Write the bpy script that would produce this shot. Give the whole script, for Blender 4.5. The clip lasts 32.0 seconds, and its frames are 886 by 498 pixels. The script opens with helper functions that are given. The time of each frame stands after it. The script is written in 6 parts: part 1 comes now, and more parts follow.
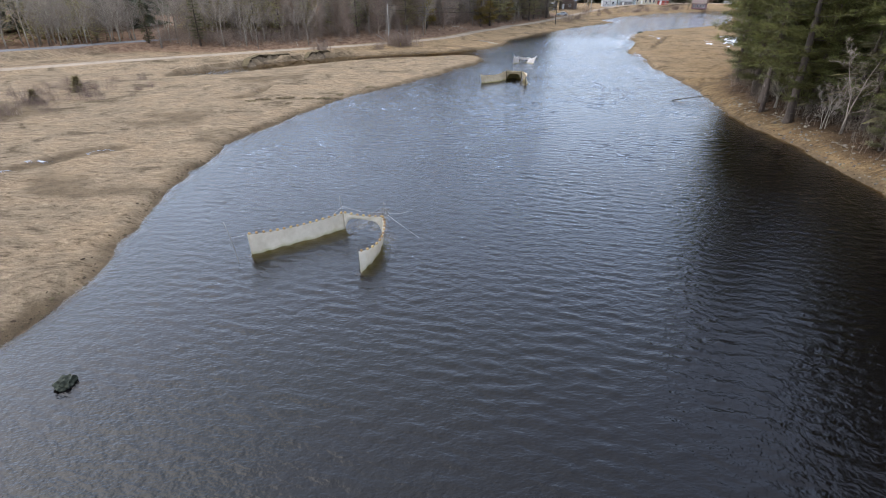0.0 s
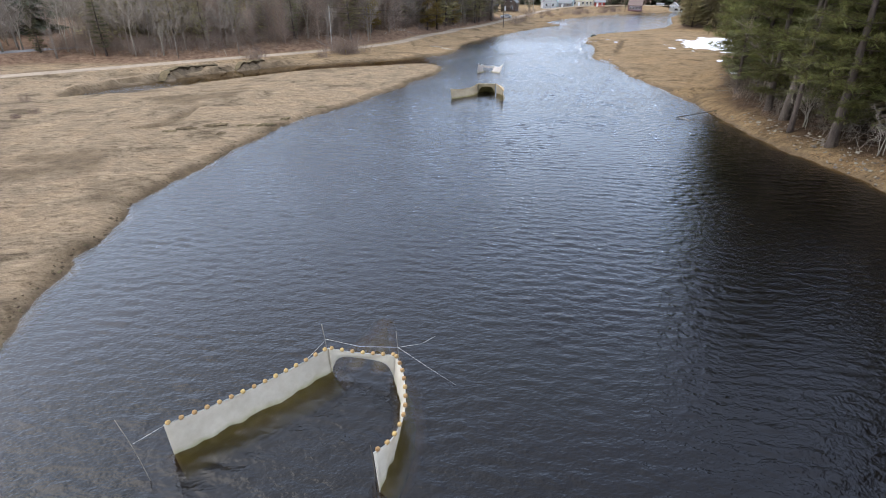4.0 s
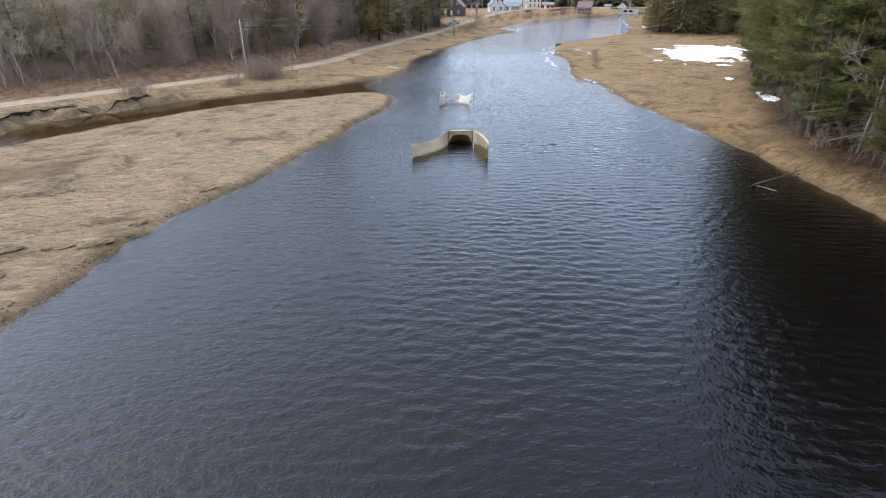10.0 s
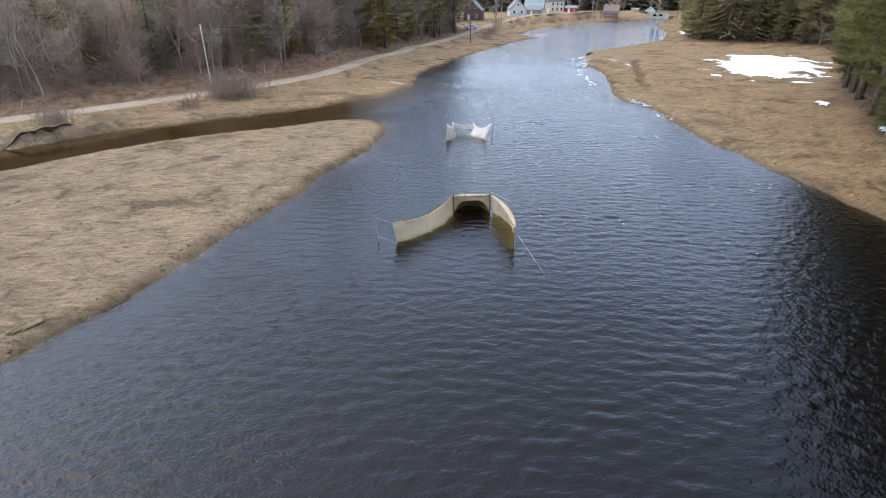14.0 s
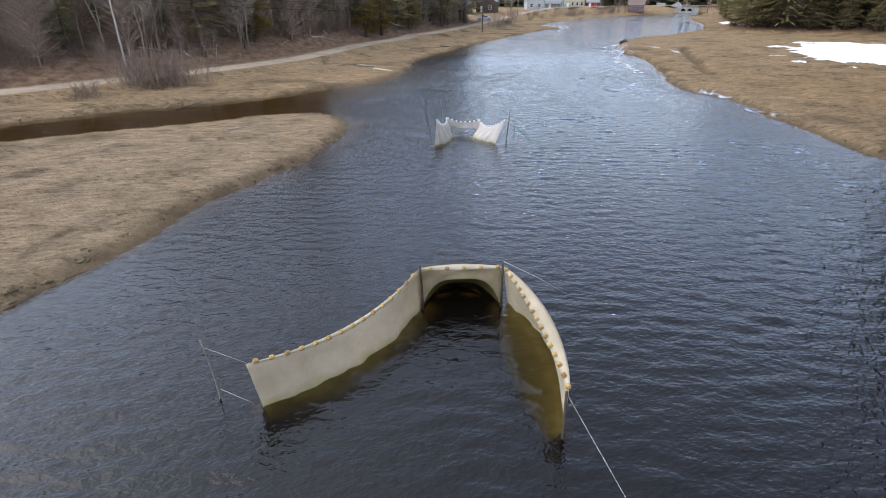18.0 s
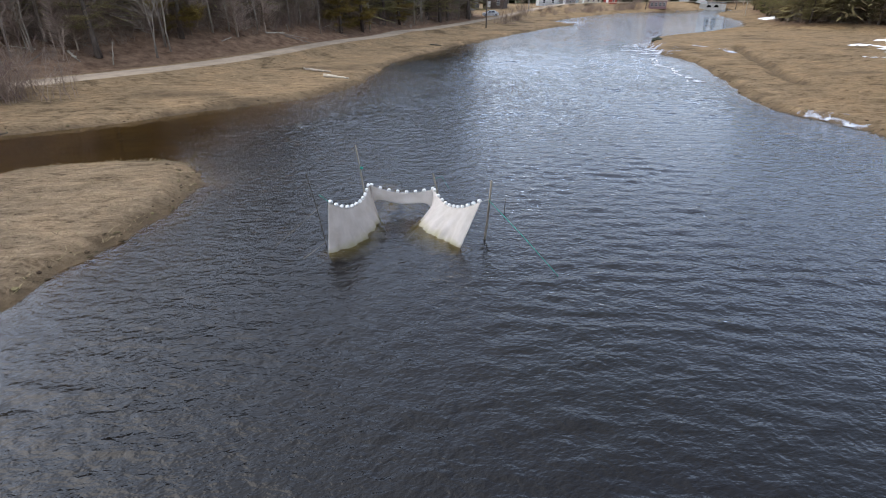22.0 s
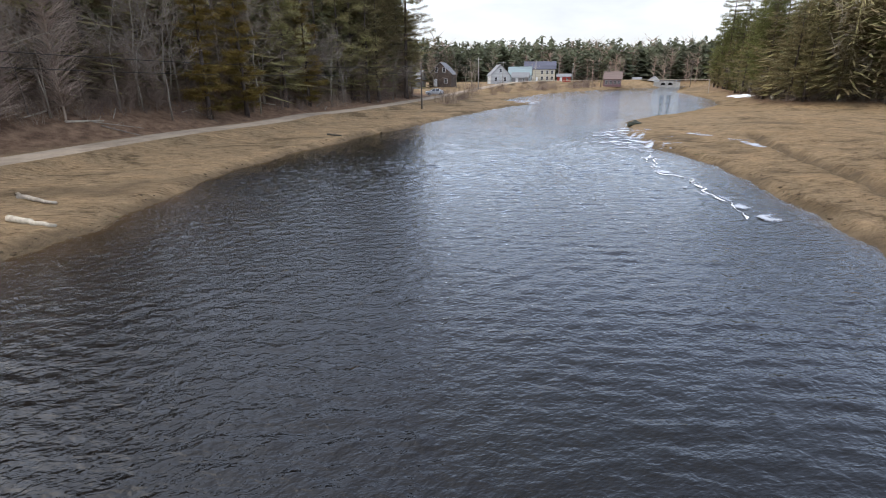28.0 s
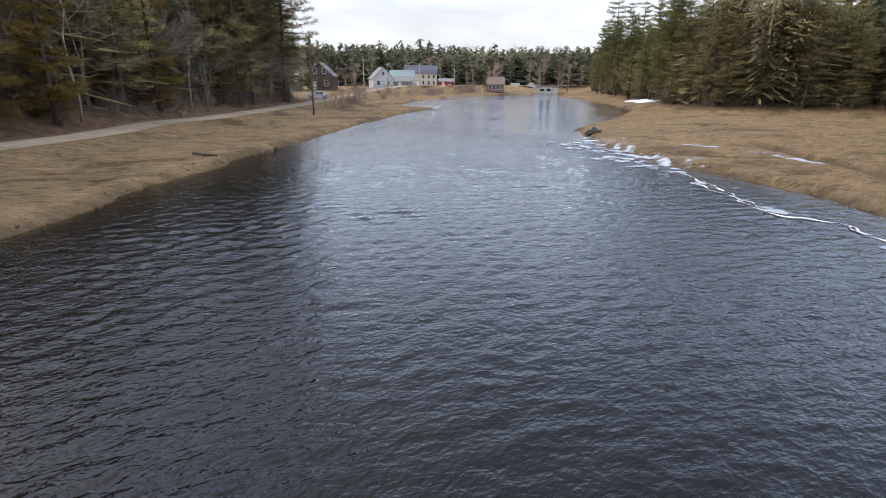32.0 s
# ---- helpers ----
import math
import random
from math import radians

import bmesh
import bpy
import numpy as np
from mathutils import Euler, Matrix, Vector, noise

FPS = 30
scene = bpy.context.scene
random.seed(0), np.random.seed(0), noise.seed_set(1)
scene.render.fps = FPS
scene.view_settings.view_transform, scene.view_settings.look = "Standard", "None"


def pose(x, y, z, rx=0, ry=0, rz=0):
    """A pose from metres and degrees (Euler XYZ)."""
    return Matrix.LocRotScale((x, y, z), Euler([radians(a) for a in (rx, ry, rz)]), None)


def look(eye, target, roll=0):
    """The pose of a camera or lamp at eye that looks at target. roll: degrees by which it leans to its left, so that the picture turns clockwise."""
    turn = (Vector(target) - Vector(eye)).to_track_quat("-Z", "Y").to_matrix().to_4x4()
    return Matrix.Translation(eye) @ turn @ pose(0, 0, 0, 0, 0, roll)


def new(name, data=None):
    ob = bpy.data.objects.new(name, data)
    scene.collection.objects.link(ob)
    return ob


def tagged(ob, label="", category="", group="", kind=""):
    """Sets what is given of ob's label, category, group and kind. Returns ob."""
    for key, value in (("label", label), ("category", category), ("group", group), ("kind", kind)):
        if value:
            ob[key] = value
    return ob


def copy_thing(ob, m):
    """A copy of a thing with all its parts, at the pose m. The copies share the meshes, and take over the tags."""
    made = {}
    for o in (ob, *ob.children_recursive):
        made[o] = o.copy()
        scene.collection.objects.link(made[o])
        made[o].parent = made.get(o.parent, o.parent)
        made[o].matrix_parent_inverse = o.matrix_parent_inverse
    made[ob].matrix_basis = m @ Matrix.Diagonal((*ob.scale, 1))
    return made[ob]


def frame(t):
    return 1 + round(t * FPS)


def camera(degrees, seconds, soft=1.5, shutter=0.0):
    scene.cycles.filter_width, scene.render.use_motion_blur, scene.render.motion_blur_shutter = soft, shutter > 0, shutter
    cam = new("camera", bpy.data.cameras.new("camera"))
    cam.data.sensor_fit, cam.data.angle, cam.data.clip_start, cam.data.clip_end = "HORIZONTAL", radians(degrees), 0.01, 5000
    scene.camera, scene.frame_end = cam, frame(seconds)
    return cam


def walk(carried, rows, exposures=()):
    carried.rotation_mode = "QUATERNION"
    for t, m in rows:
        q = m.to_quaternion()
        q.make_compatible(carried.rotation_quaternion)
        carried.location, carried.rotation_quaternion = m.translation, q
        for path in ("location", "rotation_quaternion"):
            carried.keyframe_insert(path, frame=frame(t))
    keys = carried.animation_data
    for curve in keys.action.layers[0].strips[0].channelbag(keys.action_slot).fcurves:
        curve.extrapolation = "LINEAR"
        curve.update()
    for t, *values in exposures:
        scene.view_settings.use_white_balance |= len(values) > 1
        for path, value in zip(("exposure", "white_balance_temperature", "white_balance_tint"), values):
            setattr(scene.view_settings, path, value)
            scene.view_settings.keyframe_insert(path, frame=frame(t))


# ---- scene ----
cam = camera(80.1, 32.0, 1.0)
PATH = [
    (0.0, pose(-0.529, -0.511, 12.151, 63.326, -0.093, -0.289)),
    (0.5, pose(-0.364, 0.847, 12.142, 63.349, -0.147, 1.018)),
    (1.0, pose(-0.295, 2.232, 12.088, 63.361, -0.171, -0.226)),
    (1.5, pose(-0.720, 3.497, 12.076, 63.352, -0.320, -2.658)),
    (2.0, pose(-1.384, 4.857, 11.997, 63.391, -0.411, -3.909)),
    (2.5, pose(-2.274, 6.296, 11.833, 63.490, -0.454, -4.498)),
    (4.5, pose(-3.981, 13.475, 11.928, 63.462, -0.264, -9.445)),
    (5.0, pose(-3.768, 15.553, 11.931, 63.465, -0.152, -12.099)),
    (5.5, pose(-3.489, 17.526, 12.030, 63.453, -0.083, -12.903)),
    (6.0, pose(-3.174, 19.412, 12.086, 63.435, -0.020, -13.936)),
    (6.5, pose(-3.035, 21.189, 12.166, 63.439, -0.127, -14.315)),
    (7.0, pose(-3.424, 22.855, 12.174, 63.456, -0.208, -14.188)),
    (7.5, pose(-4.192, 24.570, 12.144, 63.475, -0.307, -14.283)),
    (8.0, pose(-4.695, 26.348, 12.130, 63.476, -0.244, -14.019)),
    (8.5, pose(-4.688, 28.138, 12.095, 63.552, -0.129, -13.891)),
    (9.0, pose(-4.118, 29.890, 12.136, 63.604, -0.068, -13.836)),
    (9.5, pose(-3.140, 31.727, 12.194, 63.669, 0.045, -13.483)),
    (10.0, pose(-1.979, 33.469, 12.264, 63.686, 0.161, -13.270)),
    (10.5, pose(-0.866, 35.386, 12.286, 63.713, 0.181, -12.395)),
    (11.0, pose(-0.039, 37.347, 12.270, 63.778, 0.159, -11.980)),
    (11.5, pose(0.473, 39.326, 12.196, 63.844, 0.138, -11.637)),
    (12.0, pose(0.659, 41.348, 12.137, 63.856, 0.083, -11.457)),
    (12.5, pose(0.954, 43.389, 12.036, 63.882, 0.106, -11.712)),
    (13.0, pose(1.441, 45.469, 11.954, 63.888, 0.185, -12.779)),
    (13.5, pose(1.989, 47.571, 11.914, 63.952, 0.183, -11.936)),
    (14.0, pose(2.635, 49.701, 11.742, 64.017, 0.154, -11.436)),
    (14.5, pose(3.160, 51.752, 11.174, 64.098, 0.174, -10.879)),
    (16.5, pose(5.582, 59.586, 9.247, 64.160, 0.254, -10.107)),
    (17.0, pose(6.176, 61.518, 8.884, 64.197, 0.244, -9.831)),
    (17.5, pose(6.739, 63.629, 8.329, 64.243, 0.251, -9.873)),
    (18.0, pose(7.395, 65.676, 7.601, 64.313, 0.205, -9.937)),
    (18.5, pose(8.064, 67.782, 6.878, 64.323, 0.243, -10.062)),
    (19.0, pose(8.725, 69.808, 6.622, 64.304, 0.222, -10.021)),
    (19.5, pose(9.374, 71.949, 6.526, 64.258, 0.101, -9.891)),
    (20.0, pose(10.085, 74.042, 6.446, 64.213, 0.072, -9.322)),
    (20.5, pose(10.818, 76.110, 6.387, 64.191, 0.070, -8.517)),
    (21.0, pose(11.543, 78.142, 6.269, 64.252, 0.144, -8.811)),
    (21.5, pose(12.317, 80.103, 6.148, 64.288, 0.296, -9.556)),
    (22.0, pose(13.071, 81.904, 6.076, 64.276, 0.279, -8.692)),
    (22.5, pose(13.825, 83.678, 5.974, 64.333, 0.204, -8.706)),
    (23.0, pose(14.598, 85.337, 5.959, 64.303, 0.150, -6.884)),
    (23.5, pose(15.234, 87.101, 5.870, 64.256, -0.047, -2.777)),
    (24.0, pose(15.746, 88.932, 5.791, 64.199, -0.204, -0.058)),
    (24.5, pose(16.110, 90.815, 5.633, 64.211, -0.230, -3.144)),
    (25.0, pose(16.574, 92.811, 5.560, 64.130, -0.146, -6.076)),
    (25.5, pose(17.158, 94.878, 5.467, 64.108, -0.025, -11.478)),
    (26.0, pose(17.947, 96.844, 5.371, 64.462, 0.052, -13.737)),
    (26.5, pose(18.904, 98.824, 5.247, 66.196, 0.085, -16.206)),
    (28.5, pose(23.116, 105.464, 5.470, 72.522, 0.254, -10.009)),
    (29.0, pose(24.227, 107.498, 5.398, 72.602, 0.113, -7.846)),
    (29.5, pose(24.534, 109.326, 5.290, 72.592, -0.030, -7.852)),
    (30.0, pose(24.309, 111.173, 5.158, 72.568, -0.177, -9.845)),
    (30.5, pose(23.536, 113.034, 5.016, 72.430, -0.300, -14.286)),
    (31.0, pose(22.547, 114.998, 4.843, 72.335, -0.378, -18.857)),
    (31.5, pose(21.850, 117.024, 4.650, 72.335, -0.409, -23.105)),
    (32.0, pose(21.598, 119.058, 4.519, 72.343, -0.362, -26.381)),
]
EXPOSURES = [(0.0, 0.26, 6350, 10), (7.0, 0.37, 6450, 10), (14.0, 0.33, 6250, 10), (19.0, 0.11, 6400, 10), (23.5, 0.09, 6550, 10), (26.0, 0.26, 6650, 10), (28.5, 0.1, 6650, 10), (32.0, 0.04, 6700, 10)]
walk(cam, PATH, EXPOSURES)

# ---- world and sun: a bright overcast spring sky ----
SUN_EL, SUN_AZ = 50.0, 285.0
world = bpy.data.worlds.new("overcast_sky")
scene.world = world
world.use_nodes = True
wn, wl = world.node_tree.nodes, world.node_tree.links
wn.clear()
w_out = wn.new("ShaderNodeOutputWorld")
w_bg = wn.new("ShaderNodeBackground")
w_sky = wn.new("ShaderNodeTexSky")
w_sky.sky_type, w_sky.sun_disc = "NISHITA", False
w_sky.sun_elevation, w_sky.sun_rotation = radians(SUN_EL), radians(SUN_AZ)
w_sky.air_density, w_sky.dust_density = 1.0, 2.0
w_tc = wn.new("ShaderNodeTexCoord")
w_sep = wn.new("ShaderNodeSeparateXYZ")
wl.new(w_tc.outputs["Generated"], w_sep.inputs[0])
w_ramp = wn.new("ShaderNodeValToRGB")
wl.new(w_sep.outputs["Z"], w_ramp.inputs[0])
cr = w_ramp.color_ramp
cr.elements[0].position, cr.elements[0].color = 0.0, (8.0, 8.3, 8.8, 1)
cr.elements[1].position, cr.elements[1].color = 1.0, (6.4, 6.9, 8.6, 1)
mid = cr.elements.new(0.21)
mid.color = (16.2, 20.2, 27.4, 1)
mid = cr.elements.new(0.5)
mid.color = (9.9, 12.1, 17.2, 1)
mid = cr.elements.new(0.13)
mid.color = (9.5, 10.1, 11.0, 1)
w_noise = wn.new("ShaderNodeTexNoise")
w_noise.inputs["Scale"].default_value, w_noise.inputs["Detail"].default_value = 4.5, 8.0
w_map = wn.new("ShaderNodeMapping")
w_map.inputs["Scale"].default_value = (1, 1, 3.5)
wl.new(w_tc.outputs["Generated"], w_map.inputs[0])
wl.new(w_map.outputs[0], w_noise.inputs["Vector"])
w_cl = wn.new("ShaderNodeMapRange")
w_cl.inputs[1].default_value, w_cl.inputs[2].default_value = 0.3, 0.7
w_cl.inputs[3].default_value, w_cl.inputs[4].default_value = 0.78, 1.14
wl.new(w_noise.outputs[0], w_cl.inputs[0])
w_mul = wn.new("ShaderNodeVectorMath")
w_mul.operation = "MULTIPLY"
wl.new(w_ramp.outputs[0], w_mul.inputs[0])
wl.new(w_cl.outputs[0], w_mul.inputs[1])
w_dot = wn.new("ShaderNodeVectorMath")
w_dot.operation = "DOT_PRODUCT"
wl.new(w_tc.outputs["Generated"], w_dot.inputs[0])
w_dot.inputs[1].default_value = (math.sin(radians(SUN_AZ)) * math.cos(radians(SUN_EL)), math.cos(radians(SUN_AZ)) * math.cos(radians(SUN_EL)), math.sin(radians(SUN_EL)))
w_max = wn.new("ShaderNodeMath")
w_max.operation = "MAXIMUM"
wl.new(w_dot.outputs["Value"], w_max.inputs[0])
w_max.inputs[1].default_value = 0.0
w_pow = wn.new("ShaderNodeMath")
w_pow.operation = "POWER"
wl.new(w_max.outputs[0], w_pow.inputs[0])
w_pow.inputs[1].default_value = 2.2
w_glow = wn.new("ShaderNodeVectorMath")
w_glow.operation = "MULTIPLY_ADD"
w_glow.inputs[1].default_value = (18.0, 18.6, 19.6)
wl.new(w_pow.outputs[0], w_glow.inputs[0])
wl.new(w_mul.outputs[0], w_glow.inputs[2])
w_mix = wn.new("ShaderNodeMix")
w_mix.data_type = "RGBA"
w_mix.inputs[0].default_value = 0.82
wl.new(w_sky.outputs[0], w_mix.inputs[6])
wl.new(w_glow.outputs[0], w_mix.inputs[7])
wl.new(w_mix.outputs[2], w_bg.inputs[0])
w_bg.inputs[1].default_value = 0.115
wl.new(w_bg.outputs[0], w_out.inputs[0])

sun_data = bpy.data.lights.new("sun", "SUN")
sun_data.energy, sun_data.angle, sun_data.color = 1.1, radians(50), (1.0, 0.89, 0.75)
sun = new("sun", sun_data)
az, el = radians(SUN_AZ), radians(SUN_EL)
sun.matrix_world = look((0, 0, 80), Vector((0, 0, 80)) - Vector((math.sin(az) * math.cos(el), math.cos(az) * math.cos(el), math.sin(el))))


# ---- materials ----
def mat(name, base, rough=0.8, metal=0.0, var=None, scale=4.0, bump=0.0, bump_scale=20.0, island=0.0, obj=0.0, spec=0.08, stretch=(1, 1, 1), coord="Object", big=0.35, trans=0.0):
    """Principled surface with colour variation at two scales and fine relief; island, obj: brightness spread by piece or object."""
    m = bpy.data.materials.new(name)
    m.use_nodes = True
    n, l = m.node_tree.nodes, m.node_tree.links
    b = n["Principled BSDF"]
    b.inputs["Roughness"].default_value, b.inputs["Metallic"].default_value = rough, metal
    b.inputs["Specular IOR Level"].default_value = spec
    if trans:
        b.inputs["Transmission Weight"].default_value = trans
    tc = n.new("ShaderNodeTexCoord")
    mp = n.new("ShaderNodeMapping")
    mp.inputs["Scale"].default_value = stretch
    if coord == "World":
        ge = n.new("ShaderNodeNewGeometry")
        l.new(ge.outputs["Position"], mp.inputs[0])
    else:
        l.new(tc.outputs[coord], mp.inputs[0])
    col = None
    var = var or tuple(c * 0.7 for c in base)
    na = n.new("ShaderNodeTexNoise")
    na.inputs["Scale"].default_value, na.inputs["Detail"].default_value = scale, 8.0
    na.inputs["Roughness"].default_value = 0.65
    l.new(mp.outputs[0], na.inputs["Vector"])
    ra = n.new("ShaderNodeMapRange")
    ra.inputs[1].default_value, ra.inputs[2].default_value = 0.32, 0.68
    l.new(na.outputs[0], ra.inputs[0])
    mx = n.new("ShaderNodeMix")
    mx.data_type = "RGBA"
    mx.inputs[6].default_value, mx.inputs[7].default_value = (*var, 1), (*base, 1)
    l.new(ra.outputs[0], mx.inputs[0])
    nb = n.new("ShaderNodeTexNoise")
    nb.inputs["Scale"].default_value, nb.inputs["Detail"].default_value = scale * 0.13, 3.0
    l.new(mp.outputs[0], nb.inputs["Vector"])
    rb = n.new("ShaderNodeMapRange")
    rb.inputs[1].default_value, rb.inputs[2].default_value = 0.3, 0.7
    rb.inputs[3].default_value, rb.inputs[4].default_value = 1 - big, 1 + big * 0.5
    l.new(nb.outputs[0], rb.inputs[0])
    hs = n.new("ShaderNodeHueSaturation")
    l.new(mx.outputs[2], hs.inputs["Color"])
    l.new(rb.outputs[0], hs.inputs["Value"])
    last = hs.outputs[0]
    for amount, node, out in ((island, "ShaderNodeNewGeometry", "Random Per Island"), (obj, "ShaderNodeObjectInfo", "Random")):
        if amount:
            g = n.new(node)
            r = n.new("ShaderNodeMapRange")
            r.inputs[3].default_value, r.inputs[4].default_value = 1 - amount, 1 + amount
            l.new(g.outputs[out], r.inputs[0])
            r2 = n.new("ShaderNodeMapRange")
            r2.inputs[3].default_value, r2.inputs[4].default_value = 0.5 - amount * 0.05, 0.5 + amount * 0.05
            l.new(g.outputs[out], r2.inputs[0])
            h2 = n.new("ShaderNodeHueSaturation")
            l.new(last, h2.inputs["Color"])
            l.new(r.outputs[0], h2.inputs["Value"])
            l.new(r2.outputs[0], h2.inputs["Hue"])
            last = h2.outputs[0]
    l.new(last, b.inputs["Base Color"])
    if bump:
        nc = n.new("ShaderNodeTexNoise")
        nc.inputs["Scale"].default_value, nc.inputs["Detail"].default_value = bump_scale, 6.0
        l.new(mp.outputs[0], nc.inputs["Vector"])
        bp = n.new("ShaderNodeBump")
        bp.inputs["Strength"].default_value, bp.inputs["Distance"].default_value = bump, 0.05
        l.new(nc.outputs[0], bp.inputs["Height"])
        l.new(bp.outputs[0], b.inputs["Normal"])
    return m


def translucent(m, amount):
    """Mix some light passing through thin leaves or cloth."""
    n, l = m.node_tree.nodes, m.node_tree.links
    b, out = n["Principled BSDF"], n["Material Output"]
    src = b.inputs["Base Color"].links[0].from_socket
    tr = n.new("ShaderNodeBsdfTranslucent")
    l.new(src, tr.inputs[0])
    mx = n.new("ShaderNodeMixShader")
    mx.inputs[0].default_value = amount
    l.new(b.outputs[0], mx.inputs[1])
    l.new(tr.outputs[0], mx.inputs[2])
    l.new(mx.outputs[0], out.inputs[0])
    return m


M_BARK_PINE = mat("pine_bark", (0.16, 0.125, 0.1), 0.95, var=(0.07, 0.055, 0.045), scale=5, bump=0.6, bump_scale=14, stretch=(1, 1, 0.25), obj=0.2)
M_BARK_GREY = mat("grey_bark", (0.4, 0.34, 0.265), 0.95, var=(0.22, 0.18, 0.135), scale=3, bump=0.4, bump_scale=18, stretch=(1, 1, 0.4), obj=0.25)
M_BARK_PALE = mat("pale_grey_bark", (0.33, 0.285, 0.23), 0.95, var=(0.19, 0.16, 0.125), scale=3, bump=0.4, bump_scale=18, stretch=(1, 1, 0.4), obj=0.2)
M_TWIG = mat("bare_twigs", (0.36, 0.3, 0.235), 0.95, var=(0.25, 0.2, 0.155), scale=2, island=0.2, obj=0.2)
M_TWIG_RED = mat("shrub_twigs", (0.32, 0.235, 0.18), 0.95, var=(0.2, 0.145, 0.11), scale=2, island=0.25, obj=0.25)
M_DEADTWIG = mat("dead_grey_branches", (0.2, 0.165, 0.125), 0.95, var=(0.11, 0.09, 0.07), scale=2, island=0.25)
# Light evened out in needle colours: darker right-bank pines, lighter spruces and roadside trees.
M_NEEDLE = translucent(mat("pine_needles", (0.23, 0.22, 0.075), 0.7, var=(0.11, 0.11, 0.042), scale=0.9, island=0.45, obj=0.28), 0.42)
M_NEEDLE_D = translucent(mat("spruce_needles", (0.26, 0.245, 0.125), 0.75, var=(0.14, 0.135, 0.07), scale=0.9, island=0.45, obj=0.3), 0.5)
M_NEEDLE_L = translucent(mat("lightened_needles", (0.4, 0.335, 0.165), 0.75, var=(0.26, 0.215, 0.11), scale=0.9, island=0.45, obj=0.3), 0.5)
M_NEEDLE_F = translucent(mat("far_needles", (0.17, 0.175, 0.105), 0.8, var=(0.1, 0.105, 0.065), scale=0.3, island=0.35), 0.35)
M_TWIG_F = mat("brown_twig_haze", (0.36, 0.265, 0.2), 0.95, var=(0.24, 0.17, 0.125), scale=0.6, island=0.25)
M_NEEDLE_B = translucent(mat("olive_brown_needles", (0.33, 0.27, 0.13), 0.75, var=(0.18, 0.148, 0.072), scale=0.9, island=0.4, obj=0.25), 0.2)
M_NEEDLE_Y = translucent(mat("cedar_needles", (0.34, 0.235, 0.07), 0.75, var=(0.2, 0.14, 0.042), scale=0.9, island=0.4, obj=0.15), 0.25)
M_NET_TAN = mat("tan_net_cloth", (0.68, 0.59, 0.44), 0.85, var=(0.56, 0.475, 0.33), scale=2.2, bump=0.25, bump_scale=60, big=0.2)
M_NET_WHITE = mat("white_net_cloth", (0.68, 0.63, 0.58), 0.85, var=(0.56, 0.51, 0.45), scale=2.2, bump=0.25, bump_scale=60, big=0.15)


def murk_tint(m, silt_murk):
    """Olive below the waterline: the murky water's tint put into the cloth colour."""
    n, l = m.node_tree.nodes, m.node_tree.links
    b = n["Principled BSDF"]
    src = b.inputs["Base Color"].links[0].from_socket
    ge = n.new("ShaderNodeNewGeometry")
    sx = n.new("ShaderNodeSeparateXYZ")
    l.new(ge.outputs["Position"], sx.inputs[0])
    no = n.new("ShaderNodeTexNoise")
    no.inputs["Scale"].default_value = 2.5
    l.new(ge.outputs["Position"], no.inputs["Vector"])
    ad = n.new("ShaderNodeMath")
    ad.operation = "MULTIPLY_ADD"
    l.new(no.outputs[0], ad.inputs[0])
    ad.inputs[1].default_value = -0.35
    l.new(sx.outputs["Z"], ad.inputs[2])
    mr = n.new("ShaderNodeMapRange")
    mr.inputs[1].default_value, mr.inputs[2].default_value, mr.inputs[3].default_value, mr.inputs[4].default_value = -0.32, 0.0, 1.0, 0.0
    l.new(ad.outputs[0], mr.inputs[0])
    mx = n.new("ShaderNodeMix")
    mx.data_type = "RGBA"
    l.new(mr.outputs[0], mx.inputs[0])
    l.new(src, mx.inputs[6])
    mx.inputs[7].default_value = (*silt_murk, 1)
    l.new(mx.outputs[2], b.inputs["Base Color"])
    return m


M_NET_CREAM = mat("cream_net_cloth", (0.7, 0.645, 0.54), 0.85, var=(0.58, 0.52, 0.41), scale=2.2, bump=0.25, bump_scale=60, big=0.15)
for m_ in (M_NET_TAN, M_NET_WHITE, M_NET_CREAM):
    translucent(murk_tint(m_, (0.36, 0.33, 0.13)), 0.42)
# Darker tan for the back panel, its shade put into the colour.
M_NET_SHADE = translucent(mat("shaded_net_cloth", (0.46, 0.37, 0.23), 0.85, var=(0.31, 0.245, 0.14), scale=2.2, bump=0.25, bump_scale=60, big=0.25), 0.3)
# Dark olive cloth for the sunk bags and the throat.
M_NET_OLIVE = mat("dark_olive_net", (0.17, 0.13, 0.045), 0.9, var=(0.1, 0.08, 0.03), scale=3)
M_FLOAT_TAN = mat("tan_float", (0.5, 0.33, 0.14), 0.7, var=(0.38, 0.24, 0.1), scale=9, obj=0.25)
M_FLOAT_WHITE = mat("white_float", (0.85, 0.84, 0.82), 0.6, var=(0.75, 0.74, 0.7), scale=9)
M_ROPE = mat("pale_rope", (0.55, 0.53, 0.48), 0.9, var=(0.4, 0.38, 0.33), scale=30)
M_ROPE_G = mat("green_rope", (0.03, 0.3, 0.22), 0.8, var=(0.02, 0.2, 0.15), scale=30)
M_STAKE = mat("weathered_stake", (0.32, 0.28, 0.22), 0.9, var=(0.17, 0.15, 0.12), scale=12, bump=0.4, bump_scale=40, stretch=(1, 1, 0.2))
M_STAKE_D = mat("wet_dark_stake", (0.1, 0.085, 0.065), 0.7, var=(0.05, 0.045, 0.035), scale=12, bump=0.4, bump_scale=40)
